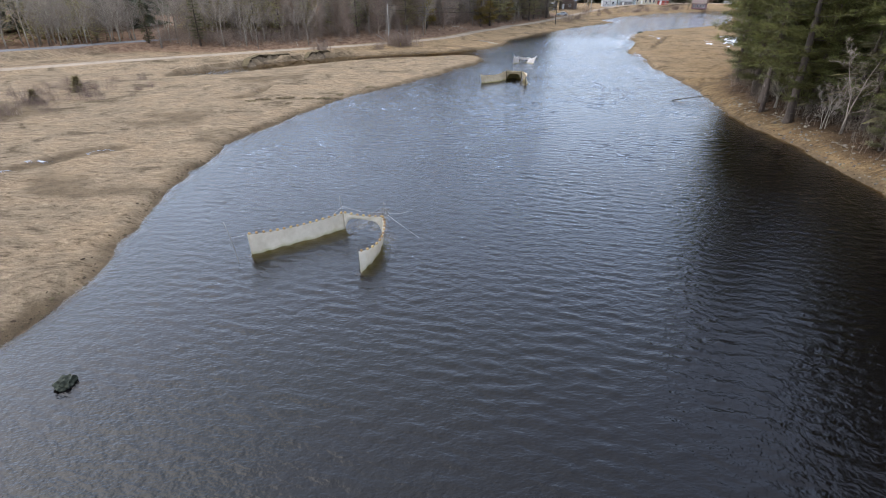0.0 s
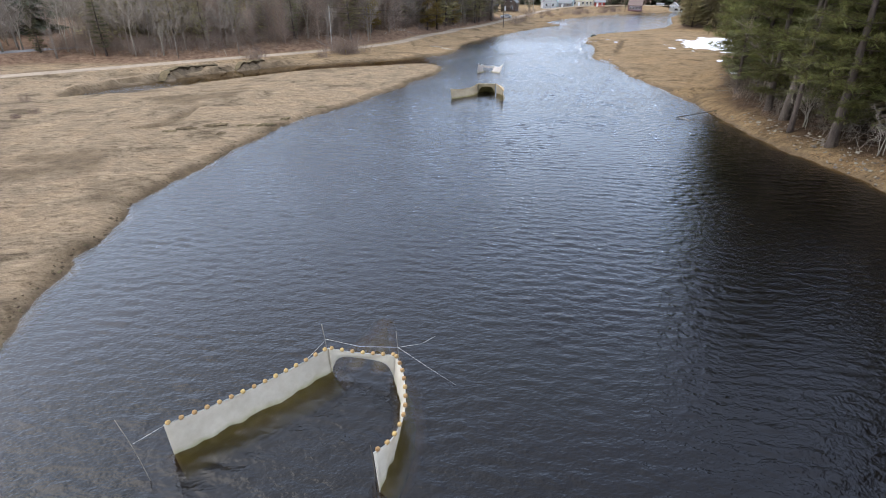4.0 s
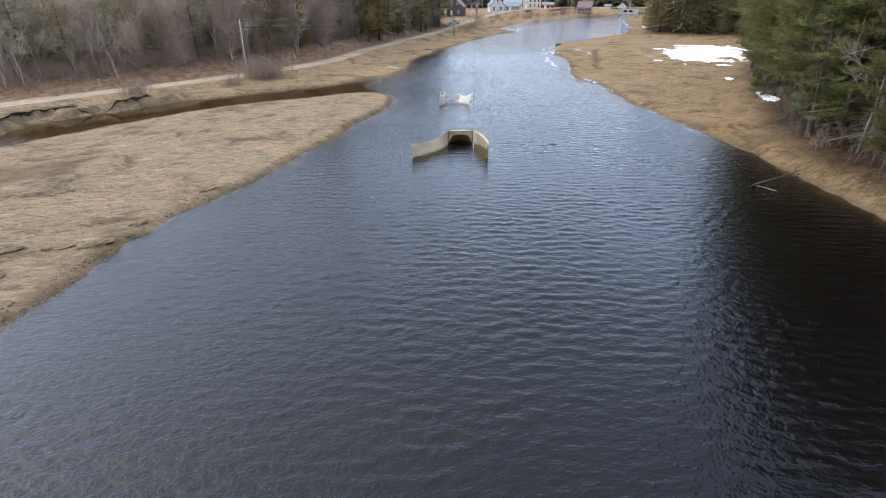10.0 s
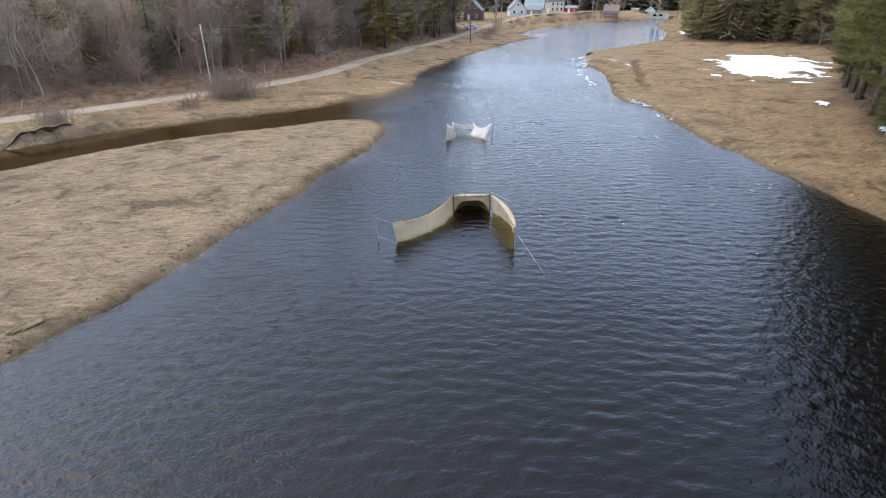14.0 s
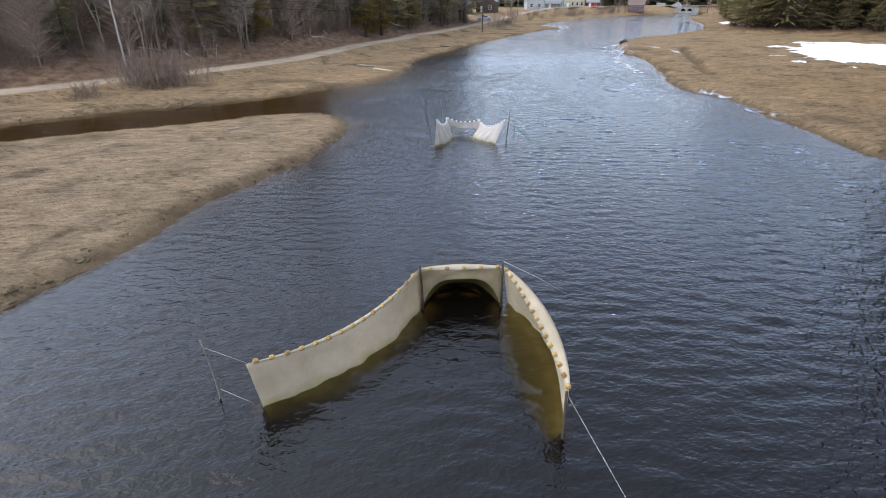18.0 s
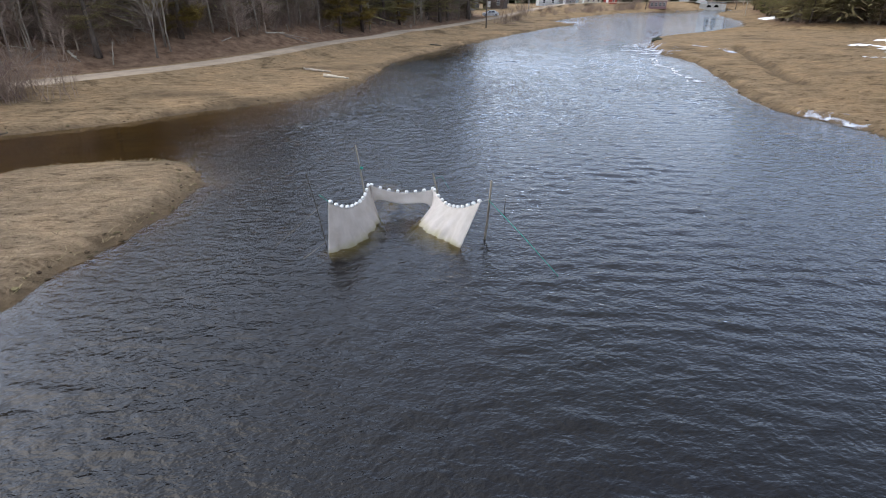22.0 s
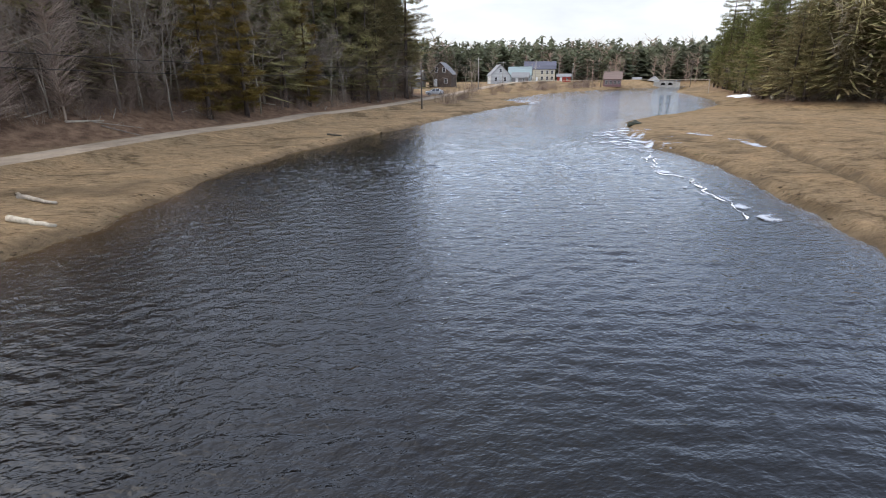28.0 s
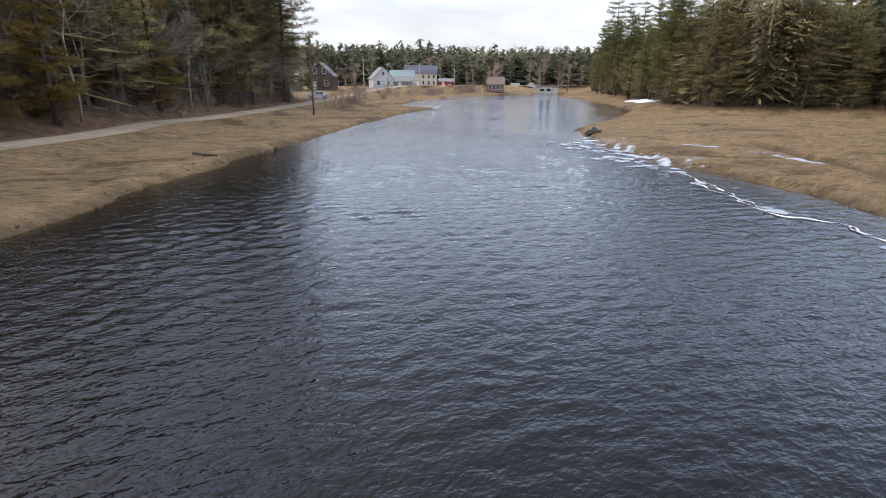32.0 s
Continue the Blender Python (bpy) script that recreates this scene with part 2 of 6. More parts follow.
M_DRIFT = mat("driftwood", (0.5, 0.43, 0.33), 0.9, var=(0.3, 0.25, 0.19), scale=6, bump=0.5, bump_scale=30, stretch=(1, 1, 0.3), obj=0.2)
M_STONE = mat("shore_stone", (0.24, 0.2, 0.155), 0.9, var=(0.12, 0.1, 0.075), scale=5, bump=0.5, bump_scale=18, obj=0.4)
M_WETROCK = mat("weedy_wet_rock", (0.06, 0.065, 0.045), 0.6, var=(0.03, 0.032, 0.022), scale=7, bump=0.8, bump_scale=16)
M_SNOW = mat("old_snow", (0.86, 0.87, 0.88), 0.7, var=(0.76, 0.76, 0.76), scale=1.6, bump=0.4, bump_scale=6, big=0.1, coord="World")
M_ICE = mat("shore_ice", (0.6, 0.62, 0.66), 0.35, var=(0.36, 0.38, 0.42), scale=2.2, bump=0.3, bump_scale=12, big=0.2, spec=0.5, coord="World")
ni, li = M_ICE.node_tree.nodes, M_ICE.node_tree.links
i_at = ni.new("ShaderNodeAttribute")
i_at.attribute_name = "body"
i_ge = ni.new("ShaderNodeNewGeometry")
i_no = ni.new("ShaderNodeTexNoise")
i_no.inputs["Scale"].default_value, i_no.inputs["Detail"].default_value = 1.1, 9.0
li.new(i_ge.outputs["Position"], i_no.inputs["Vector"])
i_mr = ni.new("ShaderNodeMapRange")
i_mr.inputs[1].default_value, i_mr.inputs[2].default_value, i_mr.inputs[3].default_value, i_mr.inputs[4].default_value = 0.47, 0.6, 0.04, 0.8
li.new(i_no.outputs[0], i_mr.inputs[0])
i_mu = ni.new("ShaderNodeMath")
i_mu.operation, i_mu.use_clamp = "MULTIPLY", True
li.new(i_at.outputs["Fac"], i_mu.inputs[0])
li.new(i_mr.outputs[0], i_mu.inputs[1])
li.new(i_mu.outputs[0], ni["Principled BSDF"].inputs["Alpha"])
M_GRAVEL = mat("gravel_road", (0.36, 0.285, 0.205), 0.95, var=(0.25, 0.195, 0.14), scale=1.3, bump=0.5, bump_scale=25, big=0.2, coord="World")
M_ASPHALT = mat("old_asphalt", (0.24, 0.225, 0.215), 0.9, var=(0.18, 0.17, 0.16), scale=1.0, bump=0.3, bump_scale=40, coord="World")
M_STRAW = mat("dead_grass", (0.3, 0.222, 0.13), 0.95, var=(0.15, 0.11, 0.064), scale=0.5, island=0.3, coord="World")
M_POLE = mat("utility_pole_wood", (0.15, 0.12, 0.1), 0.9, var=(0.09, 0.075, 0.06), scale=6, bump=0.3, stretch=(1, 1, 0.15), obj=0.2)
M_POLE_P = mat("pale_pole_wood", (0.42, 0.38, 0.33), 0.9, var=(0.3, 0.27, 0.23), scale=6, bump=0.3, stretch=(1, 1, 0.15), obj=0.15)
M_WIRE = mat("black_wire", (0.03, 0.03, 0.03), 0.6)
M_METAL = mat("grey_metal", (0.4, 0.41, 0.42), 0.45, metal=0.8, scale=6)
M_GLASS = mat("window_glass", (0.03, 0.035, 0.04), 0.08, spec=0.6, scale=2)
M_TRIM = mat("white_trim", (0.78, 0.77, 0.74), 0.6, scale=5, big=0.15)
M_CONCRETE = mat("pale_concrete", (0.46, 0.43, 0.38), 0.9, var=(0.32, 0.295, 0.25), scale=1.2, bump=0.4, bump_scale=12)
M_DARK = mat("opening_shade", (0.015, 0.014, 0.013), 0.9)


def paint(name, c):
    return mat(name, c, 0.75, var=tuple(v * 0.86 for v in c), scale=1.5, bump=0.2, bump_scale=10, stretch=(0.4, 0.4, 6), big=0.2)


# ---- number helpers ----
def hash2(ix, iy, seed):
    h = (ix.astype(np.int64) * 374761393 + iy.astype(np.int64) * 668265263 + seed * 982451653) & 0x7FFFFFFF
    h = ((h ^ (h >> 13)) * 1274126177) & 0x7FFFFFFF
    return ((h ^ (h >> 16)) & 0xFFFF) / 65535.0


def vnoise(x, y, seed=0):
    """Smooth value noise in -1..1."""
    x, y = np.asarray(x, float), np.asarray(y, float)
    ix, iy = np.floor(x), np.floor(y)
    fx, fy = x - ix, y - iy
    ux, uy = fx * fx * (3 - 2 * fx), fy * fy * (3 - 2 * fy)
    a, b = hash2(ix, iy, seed), hash2(ix + 1, iy, seed)
    c, d = hash2(ix, iy + 1, seed), hash2(ix + 1, iy + 1, seed)
    return 2 * ((a * (1 - ux) + b * ux) * (1 - uy) + (c * (1 - ux) + d * ux) * uy) - 1


def fbm(x, y, seed=0, octaves=4):
    s, a = 0.0, 0.5
    for k in range(octaves):
        s = s + a * vnoise(np.asarray(x) * 2 ** k, np.asarray(y) * 2 ** k, seed + k)
        a *= 0.5
    return s


def smooth(a, b, v):
    t = np.clip((np.asarray(v, float) - a) / (b - a), 0, 1)
    return t * t * (3 - 2 * t)


def seg_distance(px, py, line, closed=False):
    """Distance to a polyline, and how far along it the nearest place lies."""
    pts = np.array(line, float)
    if closed:
        pts = np.vstack([pts, pts[:1]])
    best, along = np.full(px.shape, 1e9), np.zeros(px.shape)
    run = 0.0
    for a, b in zip(pts[:-1], pts[1:]):
        d = b - a
        length = math.hypot(*d)
        t = np.clip(((px - a[0]) * d[0] + (py - a[1]) * d[1]) / (length * length), 0, 1)
        q = np.hypot(px - a[0] - t * d[0], py - a[1] - t * d[1])
        near = q < best
        best = np.where(near, q, best)
        along = np.where(near, run + t * length, along)
        run += length
    return best, along


def inside(px, py, poly):
    res = np.zeros(px.shape, bool)
    n = len(poly)
    for i in range(n):
        (x1, y1), (x2, y2) = poly[i], poly[i - 1]
        cond = ((y1 > py) != (y2 > py)) & (px < (x2 - x1) * (py - y1) / ((y2 - y1) or 1e-9) + x1)
        res ^= cond
    return res


# ---- the plan ----
LEFT_SHORE = [(-17, -90), (-17, 15), (-16.8, 20), (-17.4, 24), (-18, 30), (-18.5, 36), (-18.5, 43), (-17.0, 48), (-15.0, 56), (-13.1, 62),
              (-10, 67.3), (-4.4, 75.6), (-1, 81.4), (1.6, 87.2), (4.2, 91.2), (6.4, 96), (7.3, 101), (6.0, 104.1), (3, 104.3), (-5, 101.5), (-10, 100), (-15, 97.5),
              (-20, 93.5), (-27, 87), (-33, 80.5), (-36.5, 79.8), (-39.5, 78.5)]
FAR_SHORE = [(-40.5, 80.0), (-38.5, 83.5), (-34, 89), (-26, 99), (-14, 106.5), (-8, 109), (1, 112.6), (6.4, 116.6), (11.2, 120.4), (13.2, 124.8), (14.0, 130), (16.0, 136.8),
             (19.4, 143.6), (28.2, 158), (39.4, 175), (49, 189), (57, 198.5), (62, 203), (60, 210), (60, 217), (67, 228), (80, 246), (98, 266),
             (125, 288), (150, 302), (185, 335)]
RIGHT_SHORE = [(192, 328), (160, 292), (148, 278), (130, 255), (106, 209), (90, 186), (74, 173), (57, 161), (51, 151), (47, 141),
               (45.6, 132), (43.0, 125.4), (39.4, 117), (36.7, 110), (37.5, 104), (35.5, 96), (34.3, 88), (33.7, 79), (32.5, 70), (30.8, 62),
               (30, 55), (29.5, 46), (29.3, 40), (28, 31), (27.5, 20), (27, 0), (27, -90)]
WATER_POLY = LEFT_SHORE + FAR_SHORE + RIGHT_SHORE
ROAD = [(-160, 22), (-100, 54), (-65.4, 78.8), (-53.4, 88.8), (-39.4, 98.8), (-29.4, 106.2), (-21.4, 111.4), (-14.6, 116.8), (-7.8, 122.4), (-0.4, 130.4), (4.2, 138.4),
        (7.6, 146.6), (10.8, 153.2), (16.2, 161.2), (20.4, 172), (24, 175.6), (32, 190), (40, 206), (49, 225), (59, 243), (75, 266), (98, 294),
        (125, 312), (150, 318), (175, 306), (215, 290)]
SIDE_ROAD = [(-130, 76), (-95, 84), (-74, 95), (-62, 109), (-50, 121)]
LEFT_WOODS = [(-180, 30), (-110, 62), (-75, 98), (-58, 108), (-42, 108), (-30, 113.5), (-20, 121), (-10, 130), (0, 144), (8, 158), (16, 172),
              (24, 186), (32, 200), (40, 218), (44, 234), (40, 260), (30, 300), (-200, 420)]
RIGHT_WOODS = [(30.5, -120), (30.5, 20), (31.6, 40), (32.2, 50), (33.8, 62), (36.5, 70), (43.5, 79.5), (49.5, 88.5), (58, 99), (68, 109), (84, 122),
               (104, 148), (103, 157), (95, 164), (88, 171), (97, 187), (112, 207), (137, 246), (158, 274), (200, 270), (600, 200), (600, -120)]


GULLIES = [([(58, 143), (55, 139), (51, 130.5), (47.8, 124), (45.5, 120.5), (44, 116)], 0.55, 0.4),
           ([(-25, 60.5), (-22.7, 62.4), (-22.4, 66.5), (-21.8, 70)], 0.55, 0.3),
           ([(-24.2, 79.6), (-21.5, 79.4), (-19.2, 80.4)], 0.5, 0.25),
           ([(-33, 33), (-29.5, 35.5), (-28.5, 38.5), (-26, 41)], 0.9, 0.2)]


def ground_parts(x, y):
    """Height of the land and the masks of its cover."""
    x, y = np.asarray(x, float), np.asarray(y, float)
    d, _ = seg_distance(x, y, WATER_POLY, True)
    d = np.where(inside(x, y, WATER_POLY), -d, d)
    rough = fbm(x * 0.35, y * 0.35, 3, 4)
    d = d + 0.6 * fbm(x * 0.22, y * 0.22, 11, 4) + 0.5 * fbm(x * 0.55, y * 0.55, 12, 3)
    cs, _ = seg_distance(x, y, [(-38, 84), (-34, 89), (-26, 99), (-19, 103.5)])
    cut = (1 - smooth(2.0, 5.0, cs)) * smooth(-0.15, 0.25, fbm(x * 0.3, y * 0.3, 23, 3) + 0.15)
    bank = 0.34 * smooth(0.0, 0.7, d) + 0.4 * smooth(0.8, 16, d) + 0.55 * cut * smooth(0.3, 0.9, d)
    fs, _ = seg_distance(x, y, FAR_SHORE[2:10])
    shelf = 1 - smooth(6.0, 12.0, fs)
    bed = -(1.5 - 1.3 * shelf) * smooth(0.0, 8.0, -d) - (0.5 - 0.38 * shelf) * smooth(0, 1.2, -d)
    z = np.where(d > 0, bank, bed)
    land = smooth(0.2, 2.0, d)
    for gully, wide, deep in GULLIES:
        gd, _ = seg_distance(x, y, gully)
        z = z - deep * land * (1 - smooth(wide * 0.3, wide, gd + 0.25 * rough))
    z = z + land * (0.10 * rough + 0.05 * fbm(x * 1.3, y * 1.3, 5, 3))
    wl_, _ = seg_distance(x, y, LEFT_WOODS)
    wl_ = np.where(inside(x, y, LEFT_WOODS), wl_, -wl_)
    wr_, _ = seg_distance(x, y, RIGHT_WOODS, True)
    wr_ = np.where(inside(x, y, RIGHT_WOODS), wr_, -wr_)
    left_rise = 3.0 * smooth(-4.0, 6, wl_) + 4 * smooth(6, 70, wl_)
    left_rise = left_rise * (0.35 + 0.65 * smooth(-45, 0, x)) * (1 - 0.55 * smooth(150, 200, y))
    right_rise = 1.0 * smooth(-4, 3, wr_) + 5 * smooth(3, 50, wr_)
    z = z + land * (left_rise + right_rise)
    far = np.hypot(x - 80, y - 180)
    z = z + land * 14 * smooth(190, 430, far)
    village = smooth(225, 262, y) * smooth(30, 60, x) * (1 - smooth(380, 420, y))
    z = z + land * village * (1.6 * smooth(0, 30, d))
    rd, _ = seg_distance(x, y, ROAD)
    road_z = 1.0 + 2.0 * smooth(225, 290, y)
    flat = 1 - smooth(2.2, 4.2, rd)
    z = z * (1 - flat) + (road_z - 0.04) * flat
    sd, _ = seg_distance(x, y, SIDE_ROAD)
    sflat = 1 - smooth(2.5, 6, sd)
    z = z * (1 - sflat) + 2.0 * sflat
    wood = np.maximum(smooth(-5.5, -2.0, wl_ + 2.0 * rough), smooth(-3.0, 1.5, wr_ + 2.0 * rough))
    wood = np.maximum(wood, smooth(332, 348, y))
    mud = (1 - smooth(-0.1, 0.75, d + 0.8 * rough)) * smooth(-3.0, 0.0, d)
    for gully, wide, deep in GULLIES:
        mud = np.maximum(mud, 0.9 * land * (1 - smooth(wide * 0.5, wide * 1.3, seg_distance(x, y, gully)[0] + 0.5 * rough)))
    mud = np.maximum(mud, 0.75 * smooth(0.3, 0.5, fbm(x * 0.12, y * 0.16, 41, 4)) * land * (1 - wood))
    return z, wood, mud, d


def mesh_object(name, verts, faces, material, parent=None, label="", smooth_shade=False):
    me = bpy.data.meshes.new(name)
    me.from_pydata([tuple(v) for v in verts], [], [tuple(f) for f in faces])
    if smooth_shade:
        me.polygons.foreach_set("use_smooth", np.ones(len(me.polygons), bool))
    me.materials.append(material)
    ob = new(name, me)
    ob.parent = parent
    if label:
        tagged(ob, label)
    return ob


def part(name, bm, material, parent, label=""):
    me = bpy.data.meshes.new(name)
    bm.to_mesh(me)
    bm.free()
    me.materials.append(material)
    ob = new(name, me)
    ob.parent = parent
    if label:
        tagged(ob, label)
    return ob


def empty(name, label, category, group="", kind="", at=(0, 0, 0)):
    ob = new(name)
    ob.empty_display_size = 0.3
    ob.location = at
    return tagged(ob, label, category, group, kind)


# ---- ground: one sheet to the horizon ----
def spread(lo, hi, step, out):
    core = list(np.arange(lo, hi + 1e-6, step))
    s, a, b = step, lo, hi
    left, right = [], []
    while b < out:
        s *= 1.16
        a, b = a - s, b + s
        left.append(a)
        right.append(b)
    return np.array(left[::-1] + core + right)


def grid_mesh(name, xs, ys, z, material):
    nx, ny = len(xs), len(ys)
    gx, gy = np.meshgrid(xs, ys)
    co = np.stack([gx, gy, z], -1).reshape(-1, 3)
    i = np.arange(nx * ny).reshape(ny, nx)
    quads = np.stack([i[:-1, :-1], i[:-1, 1:], i[1:, 1:], i[1:, :-1]], -1).reshape(-1, 4)
    me = bpy.data.meshes.new(name)
    me.vertices.add(len(co))
    me.vertices.foreach_set("co", co.ravel())
    me.loops.add(quads.size)
    me.loops.foreach_set("vertex_index", quads.ravel())
    me.polygons.add(len(quads))
    me.polygons.foreach_set("loop_start", np.arange(0, quads.size, 4))
    me.polygons.foreach_set("use_smooth", np.ones(len(quads), bool))
    me.update(calc_edges=True)
    me.materials.append(material)
    return me


def ground_material():
    m = bpy.data.materials.new("marsh_and_forest_ground")
    m.use_nodes = True
    n, l = m.node_tree.nodes, m.node_tree.links
    b = n["Principled BSDF"]
    b.inputs["Roughness"].default_value, b.inputs["Specular IOR Level"].default_value = 0.95, 0.06
    ge = n.new("ShaderNodeNewGeometry")
    at = n.new("ShaderNodeAttribute")
    at.attribute_name = "cover"
    sp = n.new("ShaderNodeSeparateColor")
    l.new(at.outputs["Color"], sp.inputs[0])

    def noise_at(scale, detail=8.0, stretch=(1, 1, 1), rot=0.0, dist=0.0):
        mp = n.new("ShaderNodeMapping")
        mp.inputs["Scale"].default_value = stretch
        mp.inputs["Rotation"].default_value = (0, 0, rot)
        l.new(ge.outputs["Position"], mp.inputs[0])
        t = n.new("ShaderNodeTexNoise")
        t.inputs["Scale"].default_value, t.inputs["Detail"].default_value, t.inputs["Roughness"].default_value = scale, detail, 0.68
        t.inputs["Distortion"].default_value = dist
        l.new(mp.outputs[0], t.inputs["Vector"])
        return t.outputs[0]

    def ramp(src, stops):
        r = n.new("ShaderNodeValToRGB")
        for k, (p, c) in enumerate(stops):
            e = r.color_ramp.elements[k] if k < 2 else r.color_ramp.elements.new(p)
            e.position, e.color = p, (*c, 1)
        l.new(src, r.inputs[0])
        return r.outputs[0]

    def mixc(fac, a, c):
        x = n.new("ShaderNodeMix")
        x.data_type = "RGBA"
        l.new(fac, x.inputs[0])
        l.new(a, x.inputs[6])
        l.new(c, x.inputs[7])
        return x.outputs[2]

    fine_g = noise_at(5.5, 10, (1, 2.2, 1), 0.7, 0.8)
    mid_g = noise_at(0.75, 10, (1, 2.6, 1), -0.45, 1.6)
    both = n.new("ShaderNodeMath")
    both.operation = "MULTIPLY_ADD"
    l.new(mid_g, both.inputs[0])
    both.inputs[1].default_value = 0.6
    half = n.new("ShaderNodeMath")
    half.operation = "MULTIPLY"
    l.new(fine_g, half.inputs[0])
    half.inputs[1].default_value = 0.4
    l.new(half.outputs[0], both.inputs[2])
    grass = ramp(both.outputs[0], [(0.37, (0.085, 0.06, 0.035)), (0.62, (0.405, 0.308, 0.2)), (0.47, (0.238, 0.177, 0.112))])
    broad = ramp(noise_at(0.24, 9, (1, 1, 1), 0.3, 0.8), [(0.36, (0.5, 0.485, 0.45)), (0.62, (1.16, 1.1, 1.04)), (0.455, (0.93, 0.92, 0.91))])
    mul = n.new("ShaderNodeMix")
    mul.data_type, mul.blend_type = "RGBA", "MULTIPLY"
    mul.inputs[0].default_value = 1.0
    l.new(grass, mul.inputs[6])
    l.new(broad, mul.inputs[7])
    litter = ramp(noise_at(1.1, 10), [(0.28, (0.095, 0.058, 0.037)), (0.75, (0.38, 0.245, 0.152)), (0.5, (0.215, 0.133, 0.083))])
    mud = ramp(noise_at(0.9, 8), [(0.3, (0.07, 0.05, 0.03)), (0.7, (0.21, 0.15, 0.088))])
    brown = n.new("ShaderNodeMix")
    brown.data_type, brown.blend_type = "RGBA", "MULTIPLY"
    l.new(sp.outputs[2], brown.inputs[0])
    l.new(mul.outputs[2], brown.inputs[6])
    brown.inputs[7].default_value = (0.87, 0.785, 0.63, 1)
    # much darker litter where the right-hand pines stand
    dark_litter = ramp(noise_at(1.4, 10), [(0.28, (0.022, 0.014, 0.009)), (0.75, (0.12, 0.076, 0.045)), (0.5, (0.06, 0.037, 0.022))])
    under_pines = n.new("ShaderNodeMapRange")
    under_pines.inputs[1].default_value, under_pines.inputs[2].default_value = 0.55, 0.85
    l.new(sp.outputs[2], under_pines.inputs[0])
    litter = mixc(under_pines.outputs[0], litter, dark_litter)
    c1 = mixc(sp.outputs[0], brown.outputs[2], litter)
    sn = n.new("ShaderNodeSeparateXYZ")
    l.new(ge.outputs["True Normal"], sn.inputs[0])
    sr = n.new("ShaderNodeMapRange")
    sr.inputs[1].default_value, sr.inputs[2].default_value, sr.inputs[3].default_value, sr.inputs[4].default_value = 0.5, 0.74, 0.85, 0.0
    l.new(sn.outputs["Z"], sr.inputs[0])
    mxm = n.new("ShaderNodeMath")
    mxm.operation = "MAXIMUM"
    l.new(sr.outputs[0], mxm.inputs[0])
    l.new(sp.outputs[1], mxm.inputs[1])
    c2 = mixc(mxm.outputs[0], c1, mud)
    sz = n.new("ShaderNodeSeparateXYZ")
    l.new(ge.outputs["Position"], sz.inputs[0])
    zr = n.new("ShaderNodeMapRange")
    zr.inputs[1].default_value, zr.inputs[2].default_value, zr.inputs[3].default_value, zr.inputs[4].default_value = -0.15, 0.02, 1.0, 0.0
    l.new(sz.outputs["Z"], zr.inputs[0])
    silt_murk = ramp(noise_at(0.5, 6), [(0.3, (0.15, 0.098, 0.038)), (0.7, (0.3, 0.2, 0.08))])
    c3 = mixc(zr.outputs[0], c2, silt_murk)
    l.new(c3, b.inputs["Base Color"])
    h1 = noise_at(2.6, 10, (1, 1, 1), 0.5, 1.0)
    h2 = noise_at(9.0, 6)
    ad = n.new("ShaderNodeMath")
    ad.operation = "MULTIPLY_ADD"
    l.new(h2, ad.inputs[0])
    ad.inputs[1].default_value = 0.4
    l.new(h1, ad.inputs[2])
    bp = n.new("ShaderNodeBump")
    bp.inputs["Strength"].default_value, bp.inputs["Distance"].default_value = 1.0, 0.34
    l.new(ad.outputs[0], bp.inputs["Height"])
    l.new(bp.outputs[0], b.inputs["Normal"])
    return m


gxs, gys = spread(-70, 108, 0.55, 3200), spread(0, 215, 0.55, 3200)
GX, GY = np.meshgrid(gxs, gys)
gz, gwood, gmud, gdist = ground_parts(GX, GY)
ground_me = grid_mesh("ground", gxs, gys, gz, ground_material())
cover = ground_me.color_attributes.new("cover", "FLOAT_COLOR", "POINT")
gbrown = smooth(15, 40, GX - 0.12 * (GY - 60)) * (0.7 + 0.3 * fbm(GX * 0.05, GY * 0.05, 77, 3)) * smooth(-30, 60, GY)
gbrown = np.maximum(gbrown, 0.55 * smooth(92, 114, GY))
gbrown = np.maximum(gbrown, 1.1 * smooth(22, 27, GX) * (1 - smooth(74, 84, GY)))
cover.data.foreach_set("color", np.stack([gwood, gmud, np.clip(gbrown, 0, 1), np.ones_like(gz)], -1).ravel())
ground = tagged(new("ground", ground_me), "tan dead marsh grass, mud edges and brown forest litter", "ground", kind="structure")


def ground_z(x, y):
    """Height of the built sheet at one place."""
    i = min(max(int(np.searchsorted(gxs, x)) - 1, 0), len(gxs) - 2)
    j = min(max(int(np.searchsorted(gys, y)) - 1, 0), len(gys) - 2)
    u, v = (x - gxs[i]) / (gxs[i + 1] - gxs[i]), (y - gys[j]) / (gys[j + 1] - gys[j])
    return float((gz[j, i] * (1 - u) + gz[j, i + 1] * u) * (1 - v) + (gz[j + 1, i] * (1 - u) + gz[j + 1, i + 1] * u) * v)


# ---- water ----
WAVE = 0.9


